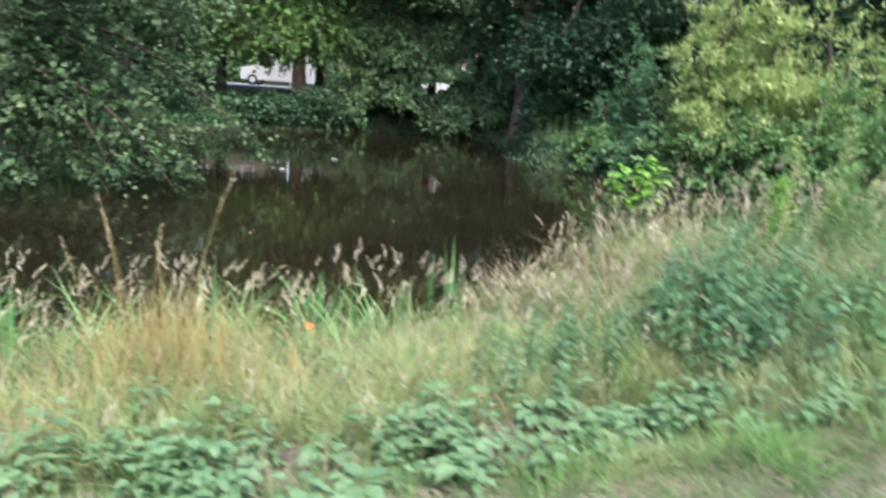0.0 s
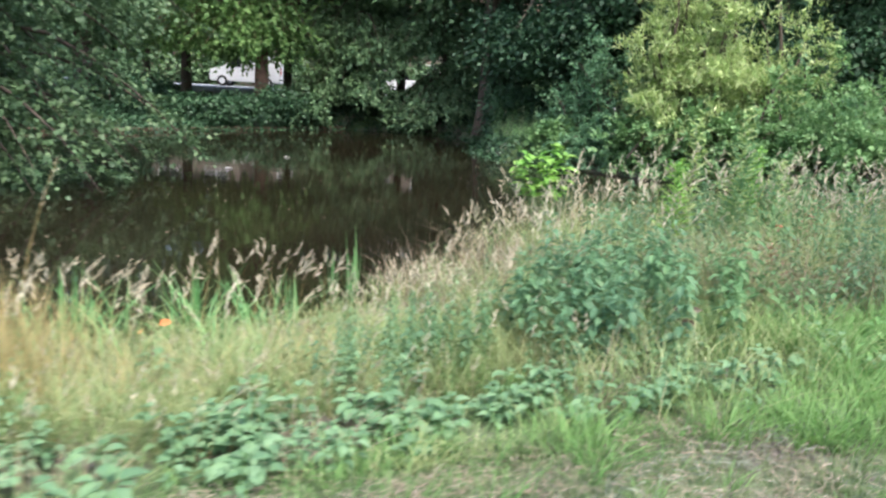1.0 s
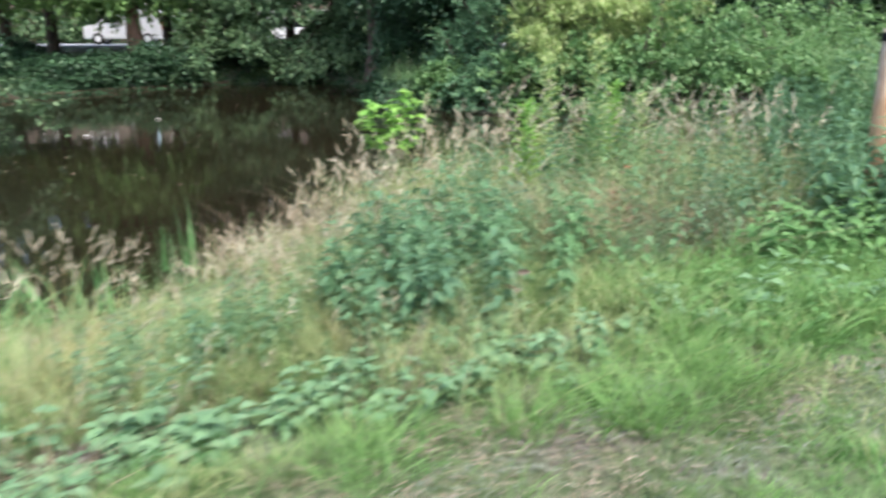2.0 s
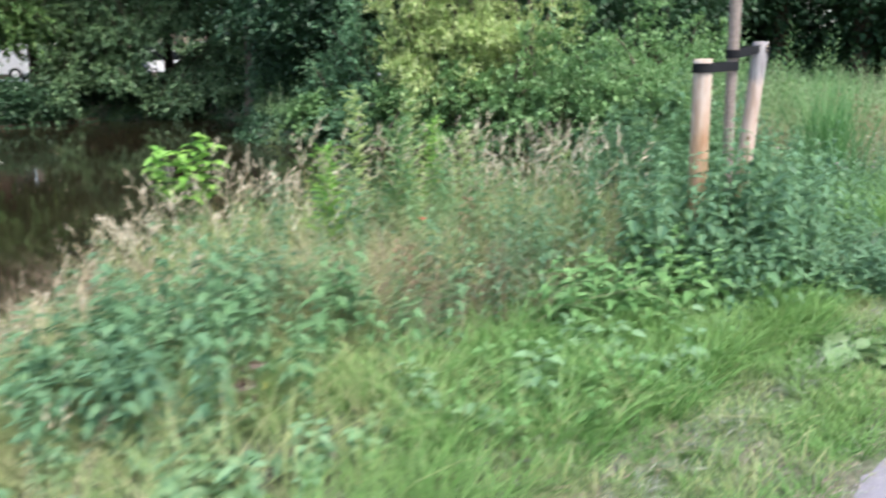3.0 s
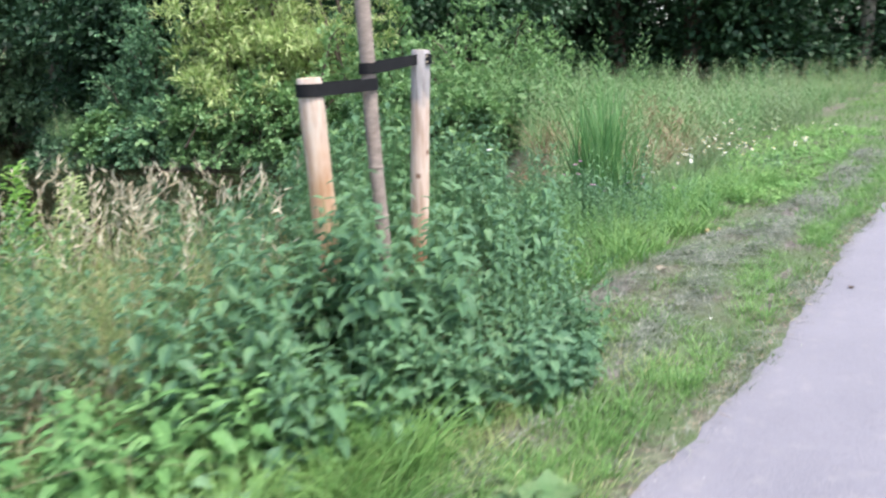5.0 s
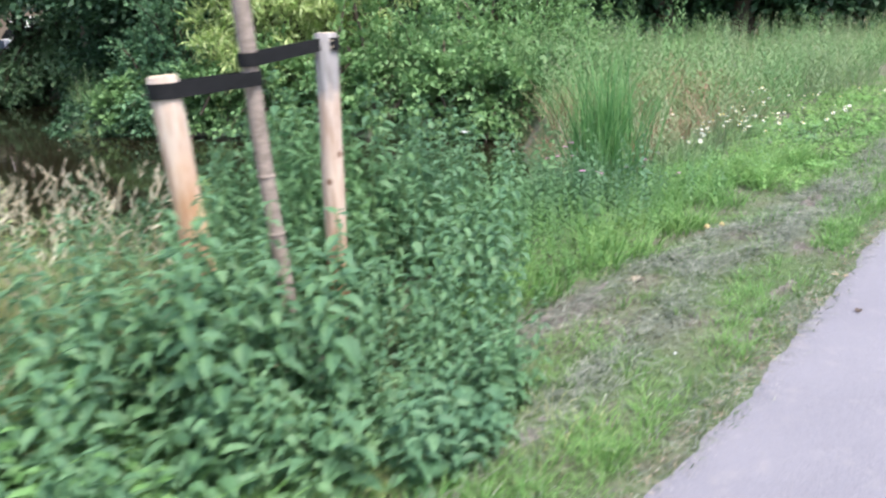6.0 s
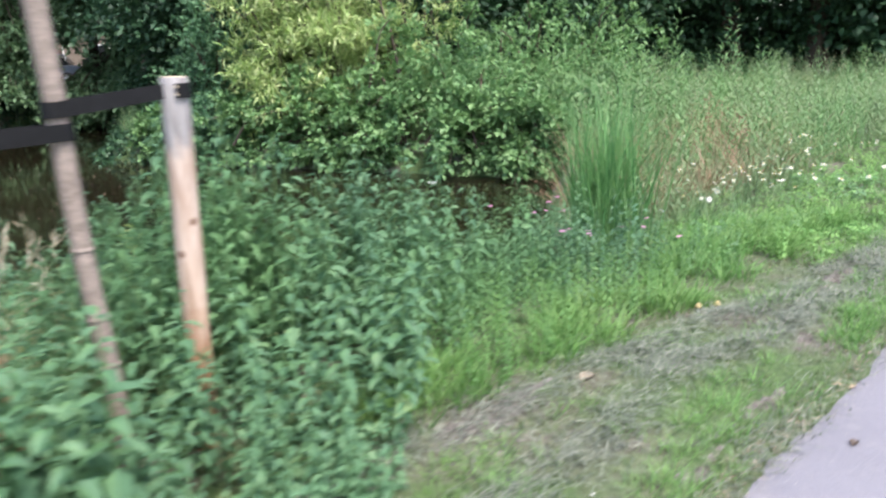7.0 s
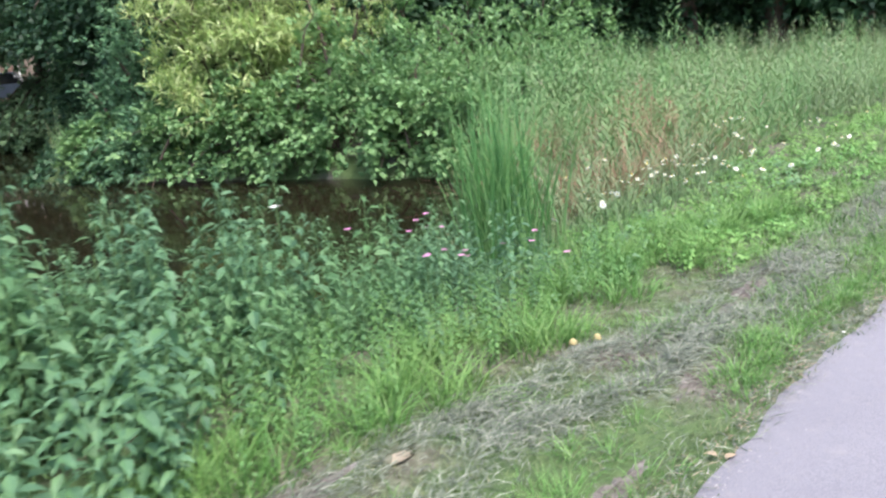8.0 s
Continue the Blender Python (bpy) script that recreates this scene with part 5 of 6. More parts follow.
    return stuff(name, blades(p, hh, w * rng.uniform(0.7, 1.3, n), rng.uniform(0, 6.28, n), np.abs(rng.normal(0, lean, n)), np.abs(rng.normal(bend, vary, n)), rows), mat, label, "grass")


def seeding_grass(name, label, p, h, head, mat_head, spikes=5):
    """Stalks with loose panicles of small spikelets, nodding one way."""
    n = len(p)
    hh = h * rng.uniform(0.6, 1.2, n)
    az, lean, bend = rng.normal(0.6, 1.5, n), np.abs(rng.normal(0, 0.16, n)), np.abs(rng.normal(0.1, 0.12, n))
    ob = stuff(name, blades(p, hh, 0.003, az, lean, bend, 4), M_STRAW, label, "grass")
    tip = np.stack([p[:, 0] + hh * (lean + bend) * np.cos(az), p[:, 1] + hh * (lean + bend) * np.sin(az), p[:, 2] + hh * (1 - 0.45 * bend)], -1)
    way = unit(np.stack([np.cos(az) * (0.15 + lean + 2 * bend), np.sin(az) * (0.15 + lean + 2 * bend), np.full(n, 0.8)], -1))
    size = head * rng.uniform(0.7, 1.3, n)
    pieces = []
    for k in range(spikes):
        f = k / spikes
        w = way + rng.normal(0, 0.32, (n, 3))
        pieces.append(leaves(tip - way * (size * (0.75 - 1.15 * f) + 0.01)[:, None] + rng.normal(0, 0.004, (n, 3)), w, rand_dirs(n), size * (0.62 - 0.25 * f), size * 0.085, HEAD))
    part("seed_heads", joined(*pieces), mat_head, ob)
    return ob


def bell(n, mid, width):
    return np.exp(-((n - mid) / width) ** 2)


def make_grasses():
    # mown verge: green tussocks, yellowish turf, bare soil between
    p, s, n = scatter(-3.0, 14.0, -0.06, 1.6, 66000)
    turf = 0.7 * (s < 3.2) * (n > 0.35) + 0.8 * bell(n, 0.5 * (row_a(s) + row_b(s)), 0.12) * (patches(p, 0.4, 3) > 0.3) + 0.6 * (n > 0.95) + 0.5
    p = p[(rng.random(len(p)) < turf * (1 - 0.85 * on_bare(s, n) ** 2)) & (rng.random(len(p)) < np.clip((n - path_edge(s)) * 7 - 0.05, 0, 1))]
    grass("verge_grass", "short mown yellowish grass beside the path", p, 0.036, 0.0048, M_MOWN, 0.5, 0.6, 3)
    c, s, n = scatter(-1.0, 14.0, 0.03, 1.3, 4200)
    c = c[rng.random(len(c)) < (1 - on_bare(s, n)) * smooth((n - path_edge(s) - 0.03) / 0.08) * (bell(n, 0.2, 0.16) * (patches(c, 0.3, 1) > 0.4) + 0.5 * bell(n, 0.8, 0.16) * (patches(c, 0.35, 6) > 0.55) + 0.06)]
    tufts("verge_tussocks", "fresh green tussocks in the mown verge", c, 24, 0.028, 0.07, 0.0048, M_LUSH)
    # clippings in rows
    p, s, n = scatter(-1.0, 14.0, -0.12, 1.3, 330000)
    heap = bell(n, row_b(s), 0.07) + bell(n, row_a(s), 0.07)
    row = bell(n, row_b(s), 0.1) + bell(n, row_a(s), 0.09) + 0.3 * bell(n, path_edge(s) + 0.06, 0.06) + 0.07 * (n > path_edge(s))
    m = rng.random(len(p)) < row * (0.12 + 1.0 * patches(p, 0.3, 4)) * (1 - 0.55 * on_bare(s, n) ** 2) * np.interp(s, [3.0, 5.6, 6.4], [0.12, 0.2, 1.0])
    p, heap = p[m], heap[m]
    p[:, 2] += 0.003 + rng.random(len(p)) * (0.012 + 0.055 * heap * patches(p, 0.3, 4))
    k = len(p)
    a = rng.normal(0.53, 0.9, k)
    way = np.stack([np.cos(a), np.sin(a), rng.normal(0.05, 0.22, k)], -1)
    stuff("grass_clippings", leaves(p, way, np.array([0, 0, 1.0]) + rng.normal(0, 0.4, (k, 3)), rng.uniform(0.03, 0.13, k), 0.0034, LEAF2), M_CLIP, "grey dried grass clippings lying in rows", "clippings")
    # bleached cuttings on the near verge
    p, s, n = scatter(-3.4, 3.9, 0.3, 2.0, 46000)
    m = rng.random(len(p)) < within(DRY, s, n) * (0.3 + 0.7 * patches(p, 0.2, 12))
    p = p[m]
    p[:, 2] += rng.uniform(0.004, 0.045, len(p))
    k = len(p)
    stuff("dry_cuttings", leaves(p, rand_dirs(k, -0.2, 0.3), rand_dirs(k, 0.3, 1), rng.uniform(0.025, 0.09, k), 0.0036, LEAF2), M_BLEACHED, "bleached dry cuttings lying on the verge", "clippings")
    # crumbled grit and sand along the worn edge of the asphalt
    p, s, n = scatter(-3.0, 16.0, -0.16, 0.1, 16000)
    p = p[rng.random(len(p)) < 0.25 + 0.75 * bell(n, path_edge(s) - 0.02, 0.045)]
    p[:, 2] = np.maximum(p[:, 2], 0.004) + 0.004
    k = len(p)
    stuff("edge_grit", leaves(p, rand_dirs(k, -0.2, 0.2), np.array([0, 0, 1.0]) + rng.normal(0, 0.3, (k, 3)), rng.uniform(0.003, 0.011, k), rng.uniform(0.003, 0.009, k), HEAD), M_GRIT, "pale grit and sand crumbling off the path's edge", "grit")
    p, s, n = scatter(-3.0, 13.0, 0.0, 0.22, 15000)
    p = p[rng.random(len(p)) < bell(n, path_edge(s) + 0.05, 0.045) * (0.25 + 0.75 * patches(p, 0.35, 3))]
    p[:, 2] = np.maximum(p[:, 2], 0.004) + rng.uniform(0.003, 0.015, len(p))
    k = len(p)
    stuff("dry_cuttings", leaves(p, rand_dirs(k, -0.15, 0.2), rand_dirs(k, 0.3, 1), rng.uniform(0.015, 0.07, k), 0.0036, LEAF2), M_BLEACHED, "dry brownish litter on the lip of the asphalt", "clippings")
    c, s, n = scatter(-3.0, 15.0, -0.02, 0.18, 800)
    c = c[(patches(c, 0.3, 7) > np.where(s > 6, 0.36, 0.52)) & (n > path_edge(s) + np.where(s > 6, -0.02, 0.02))]
    tufts("edge_grass", "short grass growing over the edge of the asphalt", c, 14, 0.03, 0.036, 0.0042, M_MOWN)
    # lush grass at the edge of the tall plants
    c, s, n = scatter(6.6, 11.5, 1.0, 1.9, 880)
    lo = row_a(s) + np.interp(s, [6.6, 7.3, 9.5, 11.5], [0.2, 0.16, 0.14, 0.2])
    keep = (n > lo + 0.06 * np.sin(s * 7.0)) & (n < lo + np.interp(s, [7.0, 8.0, 9.5], [0.35, 0.55, 0.8]))
    c = c[keep]
    k = patches(c, 0.22, 3)
    tufts("lush_grass", "long fresh green grass at the edge of the verge", c[k > 0.64], 13, 0.035, 0.2, 0.008, M_LUSH)
    tufts("lush_grass", "darker grass between the fresh tufts", c[(k > 0.36) & (k <= 0.64)], 11, 0.05, 0.16, 0.008, M_GRASS)
    p, s, n = scatter(6.9, 9.6, 1.1, 1.75, 150)
    keep = (n > row_a(s) + 0.2) & (patches(p, 0.3, 8) > 0.35)
    nettle_bed("nettle_bed", "small fresh nettles and herbs in the long grass", p[keep], rng.uniform(0.22, 0.4, keep.sum()), M_YOUNGNETTLE)
    p, s, n = scatter(7.2, 10.5, 1.15, 2.0, 150)
    keep = n > row_a(s) + 0.22
    forb_bed("verge_herbs", "leafy light green herbs in the long grass", p[keep], rng.uniform(0.2, 0.36, keep.sum()), M_LUSH)
    c, s, n = scatter(2.7, 5.4, 0.6, 1.75, 540)
    keep = (within(HERBS, s, n) < 0.4) & (n > np.interp(s, [2.7, 3.4, 4.2, 5.4], [0.86, 0.74, 0.72, 0.68]) + 0.06 * np.sin(s * 5)) & (rng.random(len(c)) < 1.4 - 0.6 * smooth((n - 1.2) / 0.4))
    c = c[keep]
    k = patches(c, 0.2, 4)
    tufts("lush_grass", "long bright green grass before the nettles", c[k > 0.42], 22, 0.045, 0.24, 0.0075, M_LUSH)
    tufts("lush_grass", "shorter grass between the bright tufts", c[(k > 0.2) & (k <= 0.42)], 16, 0.05, 0.16, 0.0075, M_LUSH)
    tufts("pale_grass", "pale strands of grass before the nettles", c[::4], 7, 0.05, 0.2, 0.006, M_BANKGRASS)
    p, s, n = scatter(2.7, 4.7, 0.82, 1.5, 64)
    m = patches(p, 0.25, 9) > 0.5
    herb_bed("herb_bed", "pale broad-leaved herbs in the bright grass", p[m], rng.uniform(0.5, 0.95, m.sum()), M_HERB)
    nettle_bed("nettle_bed", "small nettles in the bright grass", p[~m], rng.uniform(0.22, 0.38, (~m).sum()), M_YOUNGNETTLE, YOUNG_NETTLES)
    # uncut yellowish green strip between the asphalt and the bright grass
    c, s, n = scatter(2.3, 6.2, 0.17, 0.85, 560)
    free = (on_bare(s, n) < 0.5) & (within(DOCKS, s, n) < 0.5)
    c, s = c[free], s[free]
    k = patches(c, 0.3, 5)
    m = rng.random(len(c)) < np.interp(s, [2.3, 3.0, 5.4, 6.2], [0.4, 1.0, 1.0, 0.2])
    tufts("verge_grass", "tufts of green verge grass beside the asphalt", c[m & (k > 0.5)], 18, 0.045, 0.085, 0.006, M_GRASS)
    tufts("verge_grass", "tufts of yellowing verge grass beside the asphalt", c[m & (k <= 0.5)], 14, 0.05, 0.08, 0.0055, M_BANKGRASS)
    c, s, n = scatter(1.05, 2.7, 0.75, 1.5, 150)
    keep = (within(HERBS, s, n) < 0.35) & (within(DRY, s, n) < 0.55)
    tufts("lush_grass", "fresh tufts of green grass beside the herbs", c[keep], 22, 0.045, 0.17, 0.0055, M_LUSH)
    c, s, n = scatter(-3.5, 3.2, 0.55, 2.9, 1500)
    free = (within(HERBS, s, n) < 0.5) & (within(DRY, s, n) < 0.4)
    k = patches(c, 0.4, 9)
    tufts("lush_grass", "fresh green grass between the herbs", c[free & (k > 0.52) & (n > 1.2)], 22, 0.05, 0.16, 0.0055, M_GRASS)
    tufts("pale_grass", "pale half-dry grass between the herbs", c[free & (k <= 0.52) & (n > 1.5)], 22, 0.05, 0.15, 0.0055, M_BANKGRASS)
    tufts("pale_grass", "short yellowish grass at the edge of the herbs", c[(k <= 0.52) & (n <= 1.5) & (within(HERBS, s, n) < 0.5)], 18, 0.05, 0.08, 0.0045, M_MOWN)
    c, s, n = scatter(-3.4, 2.2, 1.0, 2.0, 260)
    tufts("lush_grass", "thin green grass coming up through the dry cuttings", c[within(DRY, s, n) > 0.3], 9, 0.03, 0.12, 0.005, M_GRASS)
    c, s, n = scatter(1.5, 3.0, 1.1, 2.9, 190)
    tufts("pale_grass", "thin pale grass coming up through herbs and nettles", c, 9, 0.05, 0.3, 0.005, M_BANKGRASS)
    # tall pale grass on the bank
    c, s, n = scatter(-5.0, 2.4, 2.3, 5.3, 1000, -0.08)
    low = (s > -0.2) & (n > 3.4)
    edgy = ~low & (n > 3.3)
    tufts("bank_grass", "tussocks of tall pale green grass on the bank of the pond", c[~low & ~edgy], 28, 0.06, 0.27, 0.0055, M_BANKGRASS)
    tufts("bank_grass", "lower pale tussocks towards the waterline", c[edgy], 22, 0.06, 0.17, 0.0065, M_BANKGRASS)
    tufts("bank_grass", "short pale grass at the open waterline", c[low], 18, 0.05, 0.13, 0.006, M_BANKGRASS)
    c, s, n = scatter(-4.5, 1.3, 3.7, 5.0, 120, -0.15)
    tufts("bank_grass", "broad green sedge leaves at the waterline", c, 7, 0.05, 0.4, 0.015, M_REED)
    c, s, n = scatter(-4.2, 1.2, 3.1, 4.7, 80, -0.1)
    tufts("bank_grass", "single long grey-green grass leaves by the water", c[:50], 5, 0.04, 0.42, 0.011, M_BANKGRASS)
    c, s, n = scatter(2.0, 6.0, 1.8, 5.0, 760, -0.08)
    m = patches(c, 0.6, 4) > 0.3
    c, s, n = c[m], s[m], n[m]
    for lo, hi in ((2.0, 3.0), (3.0, 4.0), (4.0, 6.0)):
        m = (s >= lo) & (s < hi)
        tufts("bank_grass", "tall pale green grass among the nettles", c[m], 26, 0.06, 0.58 * float(rise((lo + hi) / 2)), 0.0062, M_BANKGRASS)
    c, s, n = scatter(3.0, 4.5, 1.6, 2.7, 40, 0.1)
    tufts("dry_grass", "beige and pinkish-brown dead grass between the nettles", c, 20, 0.07, 0.48, 0.006, M_DEADGRASS)
    c, s, n = scatter(3.3, 4.3, 2.0, 3.0, 40, 0.1)
    tufts("dry_grass", "lying bleached pinkish grass on the mound", c, 20, 0.08, 0.36, 0.006, M_BLEACHED)
    p, s, n = scatter(3.0, 4.6, 1.5, 2.7, 50, 0.1)
    nettle_bed("nettle_bed", "single grey-green nettles in the dead grass", p[:34], rng.uniform(0.4, 0.6, 34), M_NETTLE, MID_NETTLES)
    forb_bed("bank_herbs", "pale leafy herbs in the dead grass", p[34:], rng.uniform(0.45, 0.75, len(p) - 34), M_HERB)
    c, s, n = scatter(4.8, 5.8, 2.1, 3.4, 40, 0.1)
    tufts("dry_grass", "grey-beige withered grass beside the nettles", c, 22, 0.07, 0.55, 0.0055, M_DEADGRASS)
    p, s, n = scatter(4.7, 5.9, 2.1, 3.6, 150)
    seeding_grass("seeding_grass", "pale feathery panicles beside the nettles", p, 0.8, 0.12, M_SEED)
    c, s, n = scatter(2.0, 4.6, 2.8, 4.6, 55, -0.05)
    tufts("dry_grass", "bleached grass on the flank of the bank", c, 22, 0.06, 0.5, 0.0055, M_DEADGRASS)
    p, s, n = scatter(5.5, 9.8, 2.6, 4.2, 2600, -0.1)
    grass("bank_grass", "green grass along the water", p, 0.24, 0.006, M_GRASS, 0.2, 0.35)
    p, s, n = scatter(2.6, 6.2, 2.2, 4.7, 120, 0.05)
    forb_bed("bank_herbs", "leafy upright herbs among the bank grass", p, rng.uniform(0.5, 0.9, len(p)) * rise(s), M_BRAMBLE)
    p, s, n = scatter(-3.5, 2.4, 1.9, 4.6, 90, 0.05)
    forb_bed("bank_herbs", "small leafy herbs in the bank grass", p, rng.uniform(0.3, 0.55, len(p)), M_BRAMBLE)
    # straw tuft
    q = on_ground(-0.62 + rng.normal(0, 0.2, 800), 3.25 + rng.normal(0, 0.3, 800))
    grass("straw_tuft", "dry straw-coloured grass tuft", q, 0.52, 0.005, M_STRAW, 0.16, 0.2)
    c, s, n = scatter(-1.8, 1.3, 2.5, 3.3, 46)
    tufts("straw_tuft", "yellowing grass spreading from the dry tuft", c, 20, 0.06, 0.24, 0.005, M_STRAW)
    # seed heads
    p, s, n = scatter(-4.0, 1.3, 3.2, 4.7, 320)
    seeding_grass("seeding_grass", "grass stalks with pale seed heads by the water", p, 0.56, 0.1, M_SEED)
    c, s, n = scatter(-3.6, 2.2, 1.7, 3.8, 75)
    tufts("dry_grass", "faded beige grass on the bank of the pond", c, 22, 0.07, 0.26, 0.005, M_DEADGRASS)
    p, s, n = scatter(-3.5, 2.6, 1.9, 3.2, 220)
    seeding_grass("seeding_grass", "thin grass stalks with pale heads on the bank", p, 0.36, 0.07, M_SEED)
    p, s, n = scatter(1.6, 6.0, 2.9, 5.1, 430)
    for lo, hi in ((1.6, 2.3), (2.3, 3.0), (3.0, 4.0), (4.0, 6.0)):
        m = (s >= lo) & (s < hi)
        seeding_grass("seeding_grass", "tall grass with pale seed heads on the bank", p[m], 0.86 * float(rise((lo + hi) / 2)), 0.095, M_SEED)
    # tall spires behind the brambles
    x, y = rng.uniform(7.6, 12.5, 150), rng.uniform(12.6, 17.0, 150)
    m = (shore_distance(x, y) > 0.8) & (y < 23 - 0.75 * x)
    p = np.stack([x, y, ground_z(x, y)], -1)
    forb_bed("tall_herbs", "tall upright willowherb spires behind the brambles", p[m], rng.uniform(1.3, 2.1, m.sum()), M_BRAMBLE)
    forb_bed("tall_herbs", "tall herbs at the side of the hedge", p[~m & (shore_distance(x, y) > 0.5)], rng.uniform(1.0, 1.5, (~m & (shore_distance(x, y) > 0.5)).sum()), M_MEADOWGREEN)
    x, y = rng.uniform(8.2, 10.6, 60), rng.uniform(11.2, 13.2, 60)
    m = shore_distance(x, y) > 0.15
    forb_bed("tall_herbs", "pale upright herbs at the end of the brambles", np.stack([x, y, ground_z(x, y)], -1)[m], rng.uniform(0.9, 1.5, m.sum()), M_MEADOWGREEN)
    p, s, n = scatter(1.8, 4.3, 3.3, 5.0, 170)
    for lo, hi in ((1.8, 2.6), (2.6, 3.4), (3.4, 4.3)):
        m = (s >= lo) & (s < hi)
        seeding_grass("seeding_grass", "bleached panicles along the outer flank of the bank", p[m], 0.92 * float(rise((lo + hi) / 2)), 0.13, M_SEED)
    # meadow
    p, s, n = scatter(9.8, 36.0, 1.6, 26.0, 120000, 0.3)
    keep = (n > 2.0 + 0.25 * np.sin(s)) & (p[:, 1] < 24) & (rng.random(len(p)) < np.clip(9.0 / (s - 5), 0.16, 1))
    p, s = p[keep], s[keep]
    k = patches(p, 2.2, 3)
    tall = 1 + 0.8 * smooth((s - 11) / 4) * smooth((16.5 - p[:, 0]) / 5)
    grass("meadow_grass", "tall uncut meadow grass", p[k < 0.5], 0.5 * tall[k < 0.5], 0.0095, M_MEADOW, 0.22, 0.5, 3)
    grass("meadow_grass", "greener patches of tall meadow grass", p[k >= 0.5], 0.48 * tall[k >= 0.5], 0.0095, M_MEADOWGREEN, 0.22, 0.5, 3)
    p, s, n = scatter(9.9, 34.0, 1.9, 24.0, 9500, 0.3)
    keep = (p[:, 1] < 24) & (rng.random(len(p)) < np.clip(12.0 / (s - 3), 0.3, 1))
    p, s = p[keep], s[keep]
    k = patches(p, 1.5, 8)
    tall = 1 + 0.25 * smooth((s - 11) / 4) * smooth((16.5 - p[:, 0]) / 5)
    forb_bed("meadow_herbs", "bushy green herbs in the tall meadow", p[k > 0.5], rng.uniform(0.5, 1.05, (k > 0.5).sum()) * tall[k > 0.5], M_MEADOWGREEN)
    forb_bed("meadow_herbs", "pale bushy herbs in the tall meadow", p[k <= 0.5], rng.uniform(0.5, 1.0, (k <= 0.5).sum()) * tall[k <= 0.5], M_MEADOW)
    c, s, n = scatter(11.2, 14.5, 2.3, 4.4, 150)
    tufts("dry_grass", "rusty withered growth in the meadow", c[patches(c, 0.6, 2) > 0.5], 24, 0.07, 0.6, 0.007, M_RUST)
    p, s, n = scatter(10.5, 32.0, 2.0, 24.0, 1100, 0.3)
    p = p[p[:, 1] < 23]
    seeding_grass("seeding_grass", "meadow stalks with brownish seed heads", p, 0.72, 0.1, M_SEED, 3)
    p, s, n = scatter(10.0, 46.0, -0.05, 1.9, 18000)
    grass("verge_grass", "bright green grass between path and meadow", p, 0.11, 0.008, M_GRASS, 0.3, 0.5, 3)
    p, s, n = scatter(-7, 17, -8, -2.88, 9000)
    grass("verge_grass", "short grass on the other side of the path", p, 0.08, 0.009, M_MOWN, 0.5, 0.6, 3)
    # far bank cover: leaf colour darkened to give the shade along the waterline
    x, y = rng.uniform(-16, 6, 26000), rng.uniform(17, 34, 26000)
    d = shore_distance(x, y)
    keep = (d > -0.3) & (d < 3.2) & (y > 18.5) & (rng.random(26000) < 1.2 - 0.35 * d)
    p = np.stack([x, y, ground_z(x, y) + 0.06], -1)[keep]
    stuff("ivy_cover", clump_leaves(p, (0.12, 0.12, 0.06), 10, 0.11, 0.085, LEAF2), M_SHADELEAF, "ivy over the far bank, shade put into its dark leaf colour", "ivy")
    # specks drifting on the pond
    x, y = rng.uniform(-9, 6, 900), rng.uniform(5.5, 22, 900)
    m = (shore_distance(x, y) < -0.3) & (patches(np.stack([x, y], -1), 1.6, 2) > 0.45)
    k = int(m.sum())
    p = np.stack([x[m], y[m], np.full(k, WATER_Z + 0.004)], -1)
    a = rng.uniform(0, 6.28, k)
    stuff("floating_specks", leaves(p, np.stack([np.cos(a), np.sin(a), 0 * a], -1), np.tile([[0, 0, 1.0]], (k, 1)), rng.uniform(0.015, 0.05, k), rng.uniform(0.01, 0.03, k), HEAD), M_DRYLEAF, "pale specks of leaf litter floating on the pond", "litter")
    # reeds
    q = on_ground(9.85 + rng.normal(0, 0.12, 460), 2.35 + rng.normal(0, 0.13, 460))
    grass("reed_clump", "clump of tall upright green reed leaves", q, 1.14, 0.016, M_REED, 0.09, 0.17, 6, 0.14)


make_nettles()
make_herbs()
make_grasses()


# ---------------------------------------------------------------- single plants and small things
def offset(vf, p):
    return vf[0] + np.asarray(p, float), vf[1]


def make_daisies():
    """Ox-eye daisies: stem, ring of petals, yellow disc."""
    first = thing("daisy", "white ox-eye daisy standing in the verge herbs", "flower", pose(0, 0, -50), "daisies beside the meadow")
    part("stem", tube([[0, 0, -0.3], [0.01, 0, -0.12], [0, 0, 0]], [0.003, 0.002, 0.002], 4), M_STEM, first)
    a = np.arange(12) * 2 * np.pi / 12
    way = np.stack([np.cos(a), np.sin(a), np.full(12, 0.12)], -1)
    part("petals", leaves(way * 0.004, way, np.tile([[0, 0, 1.0]], (12, 1)), 0.026, 0.012, LEAF4), M_WHITE, first)
    part("disc", tube([[0, 0, 0.0], [0, 0, 0.006], [0, 0, 0.008]], [0.009, 0.008, 0.003], 8), M_YELLOW, first, "yellow centre")
    spots = [(10.75 + rng.normal(0, 0.5), 1.75 + rng.normal(0, 0.3), rng.uniform(0.3, 0.52)) for _ in range(42)]
    spots += [(12.4 + rng.normal(0, 0.3), 1.75 + rng.normal(0, 0.2), rng.uniform(0.4, 0.6)) for _ in range(7)]
    spots += [(rng.uniform(10.8, 14.2), rng.uniform(0.9, 2.0), rng.uniform(0.26, 0.42)) for _ in range(34)]
    for i, (s, n, h) in enumerate(spots):
        p = on_ground(s, n)
